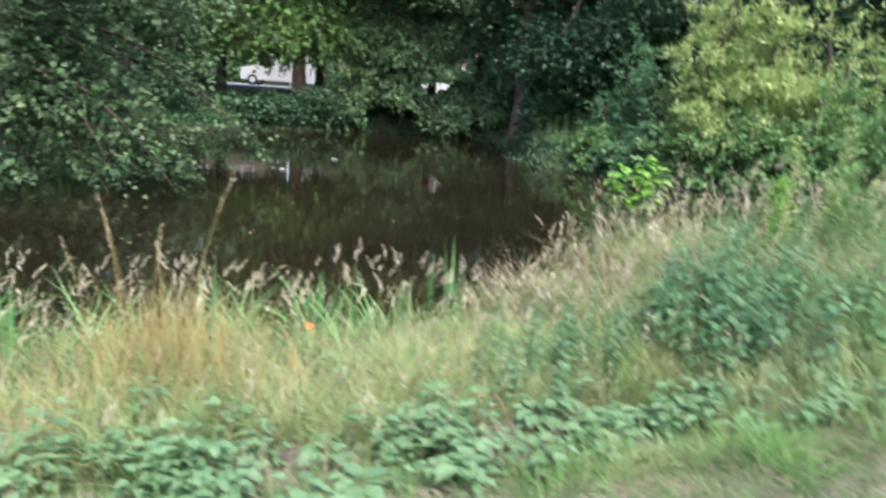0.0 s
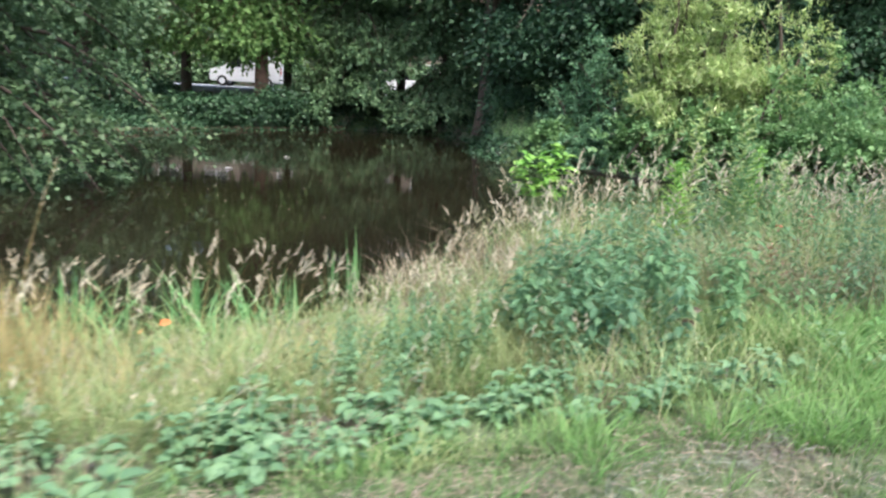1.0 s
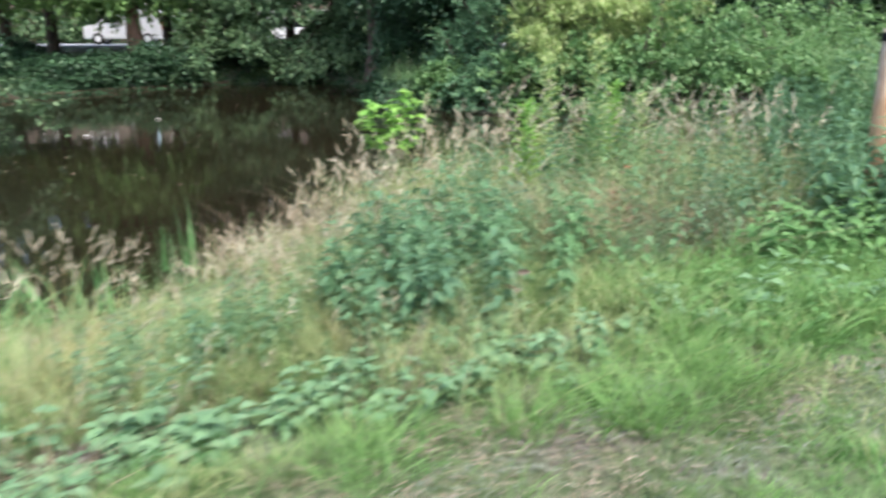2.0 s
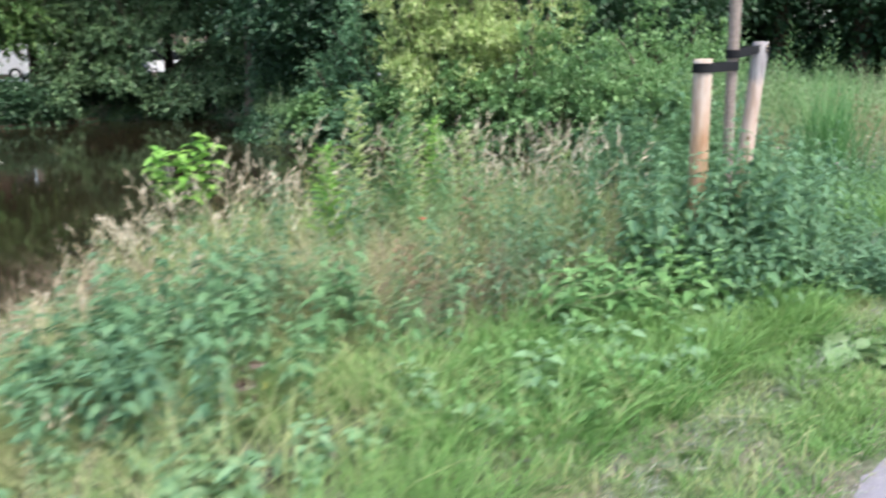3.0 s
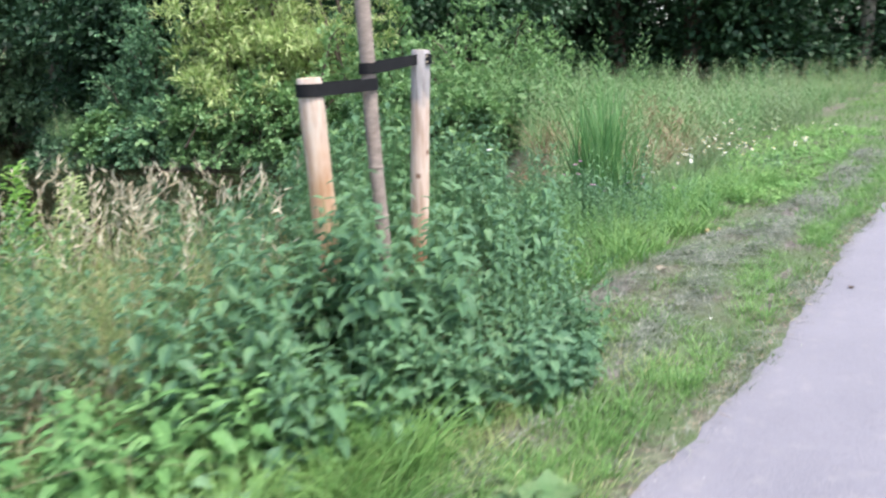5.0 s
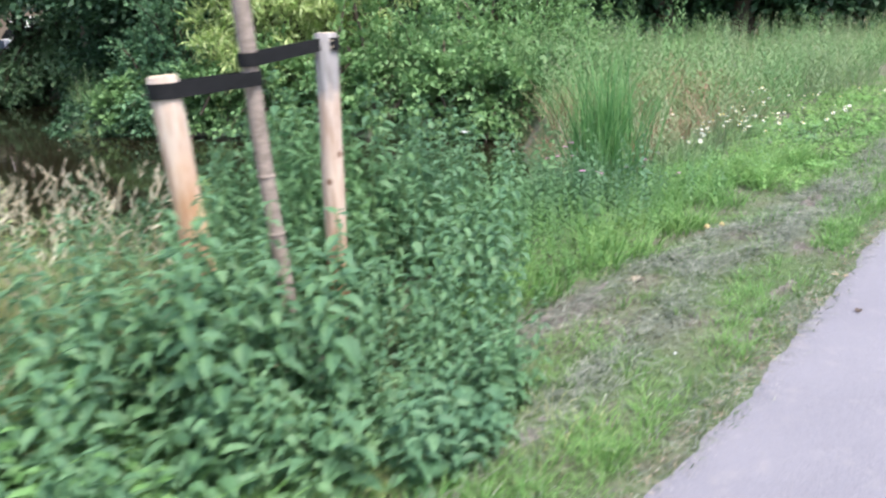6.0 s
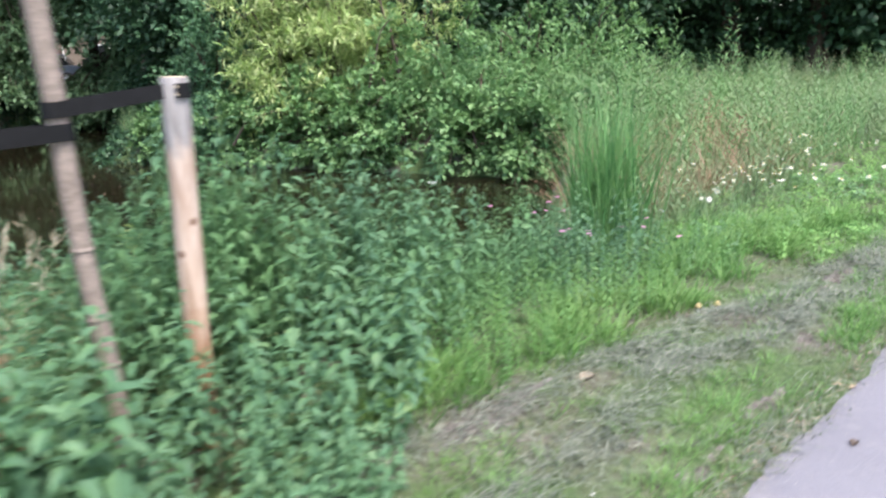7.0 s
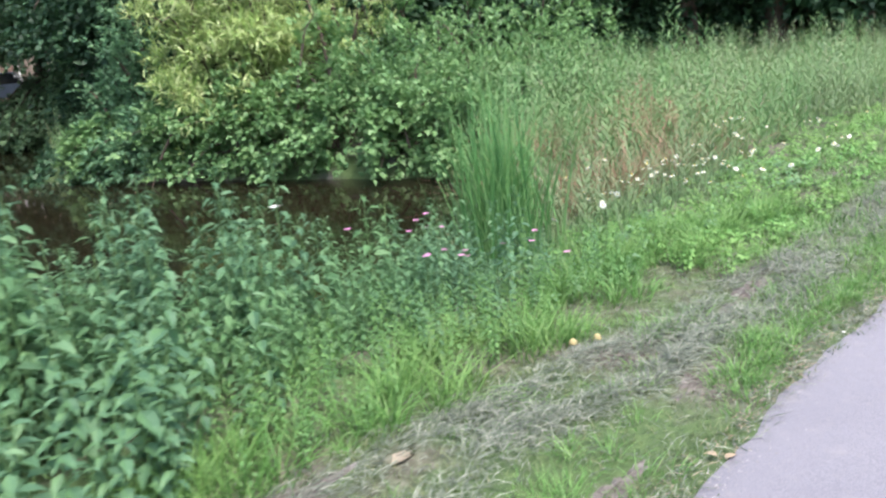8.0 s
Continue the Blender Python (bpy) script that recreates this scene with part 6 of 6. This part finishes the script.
        m = pose(p[0], p[1], p[2] + h, rng.normal(22, 20), rng.normal(0, 20), rng.uniform(0, 360)) @ Matrix.Diagonal((*[rng.uniform(0.5, 0.78)] * 2, max(0.8, h / 0.3), 1))
        if i == 0:
            first.matrix_basis = m
        else:
            d = copy_thing(first, m)
            d.matrix_basis = m


def make_willowherbs():
    """Pink-flowered herbs between nettles and reeds."""
    for s, n, h, heads in ((9.13, 1.9, 0.32, 4), (8.86, 2.17, 0.6, 3), (9.4, 1.75, 0.3, 4), (9.15, 2.3, 0.52, 3), (8.75, 1.95, 0.45, 2)):
        b = on_ground(s, n)
        plant = thing("pink_willowherb", "slender herb with small pink flowers beside the reeds", "flower", pose(*b), "pink flowers by the reeds")
        lv = []
        for k in range(heads):
            tip = np.array([rng.normal(0, 0.09), rng.normal(0, 0.09), h * rng.uniform(0.85, 1.05)])
            part("stem", tube([[0, 0, -0.03], tip * (0.4, 0.4, 0.55), tip], [0.004, 0.003, 0.002], 4), M_STEM, plant)
            c = tip * np.linspace(0.2, 0.95, 9)[:, None]
            lv.append(leaves(c, rand_dirs(9, -0.1, 0.5), np.tile([[0, 0, 1.0]], (9, 1)), 0.07, 0.018, LEAF4))
            a = np.arange(5) * 2 * np.pi / 5
            way = np.stack([np.cos(a), np.sin(a), np.full(5, 0.25)], -1)
            part("flower", leaves(tip + way * 0.003, way, np.tile([[0, 0, 1.0]], (5, 1)), 0.021, 0.021, LEAF4), M_PINK, plant, "pink petals")
        part("leaves", joined(*lv), M_NETTLE, plant)


def make_plume(s, n, h, label, mat):
    """A tall herb with many short side shoots, narrowing to the tip."""
    b = on_ground(s, n)
    plant = thing("tall_herb", label, "herb", pose(*b))
    tip = np.array([rng.normal(0, 0.06), rng.normal(0, 0.06), h])
    part("stem", tube([[0, 0, -0.05], tip * (0.3, 0.3, 0.5), tip], [0.006, 0.005, 0.002], 5), M_STEM, plant)
    k = 46
    t = np.linspace(0.25, 1, k)
    a = np.arange(k) * 2.4
    c = tip * t[:, None]
    out = np.stack([np.cos(a), np.sin(a), np.full(k, 0.75)], -1)
    L = 0.2 * (1.05 - t) + 0.05
    lv = [leaves(c, out, np.tile([[0, 0, 1.0]], (k, 1)), L, 0.03, LEAF4)]
    for q in (0.4, 0.7, 1.0):
        lv.append(leaves(c + unit(out) * (L * q)[:, None], rand_dirs(k, 0.0, 0.8), rand_dirs(k, 0.3, 1), 0.06, 0.018, LEAF4))
    part("leaves", joined(*lv), mat, plant)


def make_dock(s, n, r, count, label, mat):
    """A loose rosette of large floppy leaves with wavy torn rims, each one a part."""
    plant = thing("dock_plant", label, "herb", pose(*on_ground(s, n)))
    t = np.linspace(0, 1, 9)
    across = np.linspace(-1, 1, 5)
    for i in range(count):
        long = r * rng.uniform(0.55, 1.15)
        a = i * 2.4 + rng.normal(0, 0.6)
        half = long * rng.uniform(0.26, 0.36) * np.sin(np.pi * np.clip(t * 0.95 + 0.05, 0, 1)) ** 0.6
        lift, sag = rng.uniform(0.0, 0.3), rng.uniform(0.25, 0.6)
        rim = np.abs(across)[None] * (1 + 0.25 * np.sin(t * 17 + i)[:, None] + rng.normal(0, 0.08, (9, 5)))
        x = 0.015 + long * t[:, None] + rng.normal(0, 0.006, (9, 5)) * (np.abs(across) > 0.9)
        y = np.sign(across)[None] * half[:, None] * rim
        z = 0.035 + 0.014 * (i % 3) + long * (lift * t - sag * t ** 2)[:, None] + 0.018 * rim * np.sin(t * 8 + i)[:, None] + 0.012 * (1 - np.cos(2.2 * across))[None]
        v = np.stack(np.broadcast_arrays(x * np.cos(a) - y * np.sin(a), x * np.sin(a) + y * np.cos(a), np.maximum(z, 0.02)), -1).reshape(-1, 3)
        f = [(j * 5 + k, j * 5 + k + 1, j * 5 + k + 6, j * 5 + k + 5) for j in range(8) for k in range(4)]
        part("leaf", (v, np.array(f)), mat, plant, smooth=True)


def make_leafy_sprig():
    """The lime-green sapling over the water's edge."""
    b = on_ground(3.62, 4.52)
    plant = thing("lime_sapling", "bright lime-green leafy sapling at the edge of the water", "sapling", pose(*b))
    lv = []
    for a, out, h in ((0.3, 0.16, 1.0), (2.6, 0.3, 0.92), (1.4, 0.1, 1.08), (4.4, 0.14, 0.98), (3.3, 0.22, 1.0)):
        tip = np.array([np.cos(a) * out, np.sin(a) * out, h])
        part("stem", tube([[0, 0, -0.1], tip * (0.5, 0.5, 0.6), tip], [0.008, 0.006, 0.003], 5), M_STEM, plant)
        c = np.repeat(tip * np.linspace(0.68, 1.0, 7)[:, None], 4, 0)
        lv.append(leaves(c, rand_dirs(28, -0.25, 0.35), np.array([0, 0, 1.0]) + rng.normal(0, 0.2, (28, 3)), rng.uniform(0.09, 0.15, 28), 0.07, LEAF8))
    part("leaves", joined(*lv), M_LIME, plant)


def make_soil_patches():
    """Scuffed bare earth showing through the mown verge."""
    for s0, n0, a, b in BARE:
        rings, segs = 7, 28
        th = np.linspace(0, 2 * np.pi, segs, endpoint=False)
        edge = 1 + 0.25 * np.sin(3 * th + s0) + 0.15 * np.sin(7 * th + 2 * n0) + rng.normal(0, 0.06, segs)
        q = np.linspace(0.04, 1, rings)[:, None]
        s, n = s0 + a * q * edge * np.cos(th), n0 + b * q * edge * np.sin(th)
        x, y = at(s, n)
        z = ground_z(x, y) + 0.008 * (1 - q ** 2) - 0.012 * q ** 2 + rng.normal(0, 0.005, x.shape) * (1 - q ** 4)
        v = np.stack([x.ravel(), y.ravel(), z.ravel()], -1)
        i = np.arange(rings - 1)[:, None] * segs
        j = np.arange(segs)[None]
        k = (j + 1) % segs
        f = np.stack([i + j, i + k, i + segs + k, i + segs + j], -1).reshape(-1, 4)[:, ::-1]
        tagged(part("soil_patch", (v, f), M_VERGESOIL, smooth=True), "bare grey-brown earth scuffed open in the verge", "soil", "bare patches of the verge", "structure")


def make_tall_stalks():
    """Dry stalks of old grass standing over the straw tuft."""
    for s, n, h, az, head in ((-0.5, 3.55, 1.12, 0.3, 0.13), (-0.8, 3.5, 0.88, 2.6, 0.1), (-0.7, 3.45, 0.8, 1.6, 0.1), (-0.95, 3.6, 0.74, 3.0, 0.1), (-0.6, 3.62, 0.7, 2.2, 0.09), (-0.75, 3.7, 0.95, 2.9, 0.11)):
        b = on_ground(s, n)
        plant = thing("dry_stalk", "tall dry grass stalk with a drooping seed head", "grass stalk", pose(*b))
        t = np.linspace(0, 1, 6)
        p = np.stack([0.2 * h * t ** 2 * np.cos(az), 0.2 * h * t ** 2 * np.sin(az), h * t], -1)
        part("stem", tube(p, np.linspace(0.0035, 0.0015, 6), 4), M_STRAW, plant)
        k = np.linspace(0.8, 1.0, 9)
        c = np.stack([np.interp(k, t, p[:, j]) for j in range(3)], -1)
        way = np.array([np.cos(az) * 0.6, np.sin(az) * 0.6, 0.7]) + rng.normal(0, 0.25, (9, 3))
        for j in range(9):
            part("spikelet", leaves(c[j:j + 1], way[j:j + 1], rand_dirs(1), head * 0.32, 0.006, HEAD), M_SEED, plant)


def make_iris():
    """Flag leaves at the water's edge."""
    for s, n, h in ((1.9, 5.2, 0.62), (2.08, 5.15, 0.7), (1.3, 4.5, 0.4), (0.6, 4.5, 0.5), (-0.2, 4.5, 0.55), (-1.3, 4.6, 0.6)):
        b = on_ground(s, n)
        plant = thing("flag_iris", "green sword-shaped iris leaves at the waterline", "iris", pose(*b))
        for k in range(5):
            part("leaf", blades(np.array([[rng.normal(0, 0.03), rng.normal(0, 0.03), -0.03]]), h * rng.uniform(0.7, 1.1), 0.044, rng.uniform(0, 6.28), 0.035, 0.03, 6), M_REED, plant)


def make_rusty_docks():
    for i, (s, n, h) in enumerate(((4.3, 2.5, 0.5), (3.5, 2.2, 0.45), (13.2, 3.1, 0.8), (13.5, 3.4, 0.85), (12.9, 3.3, 0.75), (12.5, 2.9, 0.7), (12.7, 2.6, 0.6), (13.0, 2.8, 0.7), (13.4, 2.7, 0.65), (12.3, 3.2, 0.7))):
        b = on_ground(s, n)
        plant = thing("dock_seed_stalk", "rust-brown dried dock stalk among the grass", "herb", pose(*b))
        part("stem", tube([[0, 0, -0.05], [0.01, 0.01, h / 2], [0.03, 0, h]], [0.004, 0.003, 0.002], 4), M_RUST, plant)
        k = 90
        t = rng.uniform(0.35, 1.0, k)
        c = np.stack([0.03 * t, 0 * t, h * t], -1) + rng.normal(0, 0.05, (k, 3))
        tagged(part("panicle", leaves(c, rand_dirs(k), rand_dirs(k), 0.025, 0.016, LEAF2), M_RUST, plant), kind="stuff")


def single_leaf(name, label, p, size, mat, turn=0.0, tilt=(0, 0, 1), category="leaf"):
    ob = part(name, leaves(np.array([[0, 0, 0.0]]), np.array([[math.cos(turn), math.sin(turn), 0.12]]), np.array([tilt], float), size, size * 0.55, LEAF8), mat)
    ob.matrix_basis = pose(*p)
    return tagged(ob, label, category)


def make_small_things():
    single_leaf("fallen_leaf", "curled brown leaf lying on the asphalt path", (6.72, 4.41, 0.014), 0.065, M_BROWNLEAF, 0.6)
    single_leaf("fallen_leaf", "pale brown leaf at the ragged edge of the path", (7.05, 4.8, 0.012), 0.05, M_DRYLEAF, 0.2)
    single_leaf("fallen_leaf", "long pale dry leaf lying on the bare soil", (6.03, 5.19, 0.035), 0.12, M_BLEACHED, 0.5)
    single_leaf("broad_leaf", "large pale green leaf at the corner of the nettles", (5.215, 4.93, 0.2), 0.15, M_PALEDOCK, -1.9, (0.2, -0.8, 0.6))
    single_leaf("fallen_leaf", "light dry leaf on the mown verge", (7.03, 4.81, 0.02), 0.05, M_DRYLEAF, 2.2)
    single_leaf("orange_leaf", "orange withered leaf in the bank grass", tuple(on_ground(0.22, 3.75) + (0, 0, 0.2)), 0.1, M_ORANGE, 1.0, (0, -1, 0.5))
    single_leaf("orange_leaf", "orange withered leaf in the bank grass", tuple(on_ground(0.12, 3.75) + (0, 0, 0.16)), 0.07, M_ORANGE, 2.0, (0, -1, 0.5))
    single_leaf("red_leaf", "bright red withered leaf among the bank plants", (2.11, 4.65, 0.47), 0.08, M_RED, 1.5, (0, -1, 0.3))
    single_leaf("yellow_leaf", "yellow withered leaf in the nettles", (1.2, 3.61, 0.06), 0.1, M_YELLOW, 1.2, (0, -1, 0.5))
    single_leaf("yellow_leaf", "yellow withered leaf in the nettles", (0.95, 3.7, 0.02), 0.08, M_YELLOW, 2.2, (0, -1, 0.5))
    for i in range(8):
        q = on_ground(2.4 + rng.normal(0, 0.06), 2.0 + rng.normal(0, 0.1)) + (0, 0, rng.uniform(0.03, 0.22))
        single_leaf("withered_leaf", "curled brown leaf in the hollow of the nettles", tuple(q), rng.uniform(0.05, 0.08), M_BROWNLEAF, rng.uniform(0, 6.28), (rng.normal(0, 0.4), -1, 0.4))
    b = on_ground(8.27, 2.59)
    bind = thing("bindweed", "white bindweed flower above the nettles", "flower", pose(*b))
    part("stem", tube([[0, 0, -0.03], [0.03, 0.01, 0.4], [0, 0, 0.62 - b[2]]], [0.003, 0.003, 0.002], 4), M_STEM, bind)
    a = np.arange(5) * 2 * np.pi / 5
    way = np.stack([np.cos(a), np.sin(a), np.full(5, 0.5)], -1)
    part("flower", leaves(np.tile([[0, 0, 0.62 - b[2]]], (5, 1)), way, np.tile([[0, 0, 1.0]], (5, 1)), 0.04, 0.04, LEAF4), M_WHITE, bind, "white trumpet flower")
    for x, y in ((-4.18, 14.57), (-3.57, 17.4)):
        single_leaf("white_scrap", "white scrap floating on the pond", (x, y, -0.49), 0.18, M_WHITE, 0.4, category="litter")
    for x, y, r in ((4.55, 3.06, 0.006), (5.73, 4.42, 0.007), (8.1, 5.45, 0.008)):
        bm = bmesh.new()
        bmesh.ops.create_icosphere(bm, subdivisions=2, radius=r)
        for q in bm.verts:
            q.co *= 1 + 0.25 * noise.noise(q.co * 60)
            q.co.z *= 0.6
        st = part("pebble", bm_arrays(bm), M_WHITEWOOD, smooth=True)
        st.matrix_basis = pose(x, y, float(ground_z(x, y)) + (0.012 if x < 4.6 else 0.004))
        tagged(st, "small white pebble at the edge of the path", "pebble", "pebbles by the path")
    # a pair of small pale mushrooms
    for x, y in ((7.0, 5.84), (7.13, 5.86)):
        m = thing("mushroom", "small pale yellow mushroom at the edge of the grass", "mushroom", pose(x, y, float(ground_z(x, y))), "mushrooms in the verge")
        part("stem", tube([[0, 0, -0.02], [0, 0, 0.035]], [0.008, 0.007], 8), M_WHITEWOOD, m)
        part("cap", tube([[0, 0, 0.03], [0, 0, 0.038], [0, 0, 0.05], [0, 0, 0.056]], [0.02, 0.019, 0.012, 0.004], 12), M_MUSHROOM, m, smooth=True)


make_daisies()
make_willowherbs()
for s, n, h, mat in ((5.5, 4.0, 1.0, M_WILLOW), (4.35, 3.6, 1.2, M_WILLOW), (4.65, 3.4, 1.28, M_WILLOW), (4.2, 3.1, 0.95, M_BRAMBLE), (4.95, 3.5, 1.0, M_LIME), (3.9, 3.3, 0.8, M_LIME), (5.2, 3.4, 0.9, M_WILLOW), (7.2, 3.4, 0.75, M_NETTLE), (6.7, 3.5, 0.8, M_WILLOW)):
    make_plume(s, n, h, "tall feathery yellow-green herb on the bank", mat)
make_dock(4.81, 0.27, 0.23, 9, "low plant with large pale green floppy leaves", M_PALEDOCK)
make_dock(4.5, 0.43, 0.19, 7, "low plant with large pale green floppy leaves", M_PALEDOCK)
make_dock(5.35, 0.98, 0.2, 6, "broad-leaved dock at the corner of the nettles", M_YOUNGNETTLE)
make_dock(2.3, 1.35, 0.1, 7, "broad-leaved dock among the verge herbs", M_HERB)
make_leafy_sprig()
make_soil_patches()
make_tall_stalks()
make_iris()
make_rusty_docks()
make_small_things()


# ---------------------------------------------------------------- far bank: revetment, street, van, houses
def make_revetment():
    """Boards along the far waterline."""
    rv = thing("wooden_revetment", "dark wet boards holding the far bank", "revetment", kind="structure")
    pts = [(-12.9, 19.55), (-9.35, 22.15), (-7.35, 25.55), (-5.35, 28.35), (-3.5, 30.15)]
    for (ax, ay), (bx, by) in zip(pts, pts[1:]):
        L = math.hypot(bx - ax, by - ay)
        k = max(1, round(L / 1.2))
        for i in range(k):
            t = (i + 0.5) / k
            bd = part("board", box(-L / k / 2 + 0.01, -0.02, -0.2, L / k / 2 - 0.01, 0.02, 0.12, 0.006), M_PLANK, rv)
            bd.matrix_basis = pose(ax + (bx - ax) * t, ay + (by - ay) * t, WATER_Z + rng.normal(0, 0.01), 0, 0, math.degrees(math.atan2(by - ay, bx - ax)))


def make_street():
    v, f = box(-60, 40.5, 0.6, 12, 51.5, 0.79)
    tagged(part("road", (v, f), M_ROAD), "pale grey street beyond the trees", "road", kind="structure")


def wheel(parent, x, y, z, r):
    w = part("wheel", tube([[x, y - 0.1, z], [x, y - 0.09, z], [x, y + 0.09, z], [x, y + 0.1, z]], [r * 0.9, r, r, r * 0.9], 18), M_TYRE, parent, smooth=True)
    part("rim", tube([[x, y - 0.112, z], [x, y - 0.1, z]], [r * 0.45, r * 0.58], 14), M_VANPAINT, w)
    return w


def side_profile(outline, y0, y1, bevel=0.05):
    """A body from its side outline, rounded along the edges."""
    bm = bmesh.new()
    a = [bm.verts.new((x, y0, z)) for x, z in outline]
    face = bm.faces.new(a)
    ex = bmesh.ops.extrude_face_region(bm, geom=[face])
    for q in ex["geom"]:
        if isinstance(q, bmesh.types.BMVert):
            q.co.y = y1
    bmesh.ops.recalc_face_normals(bm, faces=bm.faces[:])
    bmesh.ops.bevel(bm, geom=bm.edges[:], offset=bevel, segments=2, affect='EDGES')
    return bm_arrays(bm)


def make_van():
    van = thing("delivery_van", "small white delivery van parked on the street", "van", pose(-11.35, 46.6, 0.79))
    part("body", side_profile([(-2.1, 0.3), (2.1, 0.3), (2.12, 1.7), (1.9, 1.86), (-0.6, 1.86), (-1.3, 1.15), (-2.1, 0.95)], -0.85, 0.85), M_VANPAINT, van)
    part("side_window", box(-1.0, -0.87, 1.15, -0.25, -0.852, 1.62, 0.006), M_GLASSDARK, van)
    part("windscreen", offset(box(-1.25, -0.7, 1.18, -0.72, 0.7, 1.7, 0.02), (-0.06, 0, 0.03)), M_GLASSDARK, van)
    part("door_handle", box(-0.2, -0.88, 0.98, -0.05, -0.853, 1.02, 0.004), M_TYRE, van)
    part("bumper", box(-2.2, -0.82, 0.3, -2.08, 0.82, 0.5, 0.02), M_TYRE, van)
    part("headlight", box(-2.14, -0.8, 0.72, -1.98, -0.55, 0.88, 0.02), M_GLASSDARK, van)
    part("tail_light", box(2.09, -0.84, 0.8, 2.14, -0.72, 1.2, 0.01), M_RED, van)
    for x in (-1.35, 1.3):
        for y in (-0.78, 0.78):
            wheel(van, x, y, 0.31, 0.31)


def make_car(x, y, label, mat, turn=0):
    car = thing("parked_car", label, "car", pose(x, y, 0.79, 0, 0, turn))
    part("body", side_profile([(-2.0, 0.3), (2.0, 0.3), (2.02, 0.85), (1.3, 0.92), (-1.2, 0.95), (-1.98, 0.78)], -0.82, 0.82), mat, car)
    part("cabin", side_profile([(-1.15, 0.93), (1.45, 0.93), (1.05, 1.42), (-0.45, 1.44)], -0.7, 0.7, 0.06), M_GLASSDARK, car)
    part("roof", box(-0.45, -0.66, 1.42, 1.02, 0.66, 1.47, 0.02), mat, car)
    part("bumper", box(-2.08, -0.75, 0.34, -1.96, 0.75, 0.52, 0.02), mat, car)
    for wx in (-1.25, 1.25):
        for wy in (-0.76, 0.76):
            wheel(car, wx, wy, 0.3, 0.3)


def make_house(x0, x1, y, storeys, label):
    house = thing("terraced_house", label, "house", pose(0, 0, 0.7))
    h = 2.8 * storeys
    part("wall", box(x0, y, 0, x1, y + 8, h, 0.02), M_BRICK, house)
    roof = side_profile([(y - 0.5, h - 0.1), (y + 8.5, h - 0.1), (y + 4, h + 3.2)], x0 - 0.3, x1 + 0.3, 0.03)
    rv = roof[0][:, [1, 0, 2]]
    part("roof", (rv, roof[1]), M_ROOF, house)
    part("fascia", box(x0 - 0.3, y - 0.55, h - 0.3, x1 + 0.3, y - 0.45, h - 0.05, 0.01), M_WHITEWOOD, house, "white fascia board")
    k = int((x1 - x0) // 3)
    for st in range(storeys):
        for i in range(k):
            cx, z0 = x0 + (i + 0.5) * (x1 - x0) / k, 0.9 + 2.8 * st
            if st == 0 and i % 3 == 1:
                d = part("door", box(cx - 0.5, y - 0.04, 0, cx + 0.5, y - 0.004, 2.1, 0.01), M_DOOR, house)
                for e in (-0.58, 0.5):
                    part("frame", box(cx + e, y - 0.07, 0, cx + e + 0.08, y - 0.005, 2.18, 0.01), M_WHITEWOOD, d)
            else:
                w = part("window", box(cx - 0.8, y - 0.03, z0, cx + 0.8, y - 0.004, z0 + 1.3, 0.005), M_GLASSDARK, house)
                for a in ((cx - 0.88, z0 - 0.08, cx + 0.88, z0), (cx - 0.88, z0 + 1.3, cx + 0.88, z0 + 1.38), (cx - 0.88, z0, cx - 0.8, z0 + 1.3), (cx + 0.8, z0, cx + 0.88, z0 + 1.3), (cx - 0.04, z0, cx + 0.04, z0 + 1.3)):
                    part("frame", box(a[0], y - 0.07, a[1], a[2], y - 0.005, a[3], 0.005), M_WHITEWOOD, w)


def make_street_hedges():
    """Hedges added between the street and the houses to darken view and reflection."""
    for i, x in enumerate(np.arange(-33, 14, 2.6)):
        if -13.4 < x < -10.6 or -8.5 < x < -3.5:
            continue
        make_shrub("garden_hedge", "hedge added before the terraced houses to darken view and reflection", (x, 53.3, 0.7), [((x, 53.3, 1.6), (1.6, 0.7, 1.5), 90, (0.35, 0.35, 0.3))], (0.3, 0.2), M_TREE, 3, 20, min_z=0.7)


make_revetment()
make_street()
make_street_hedges()
make_van()
make_car(-5.4, 44.5, "blue-grey car parked across the water", M_CARPAINT)
make_car(-2.6, 47.4, "pale car parked on the street", M_VANPAINT, 180)
make_house(-34, -14, 55, 2, "pale brick terraced house with white woodwork")
make_house(-12, 14, 55, 2, "pale brick terraced house with white woodwork")
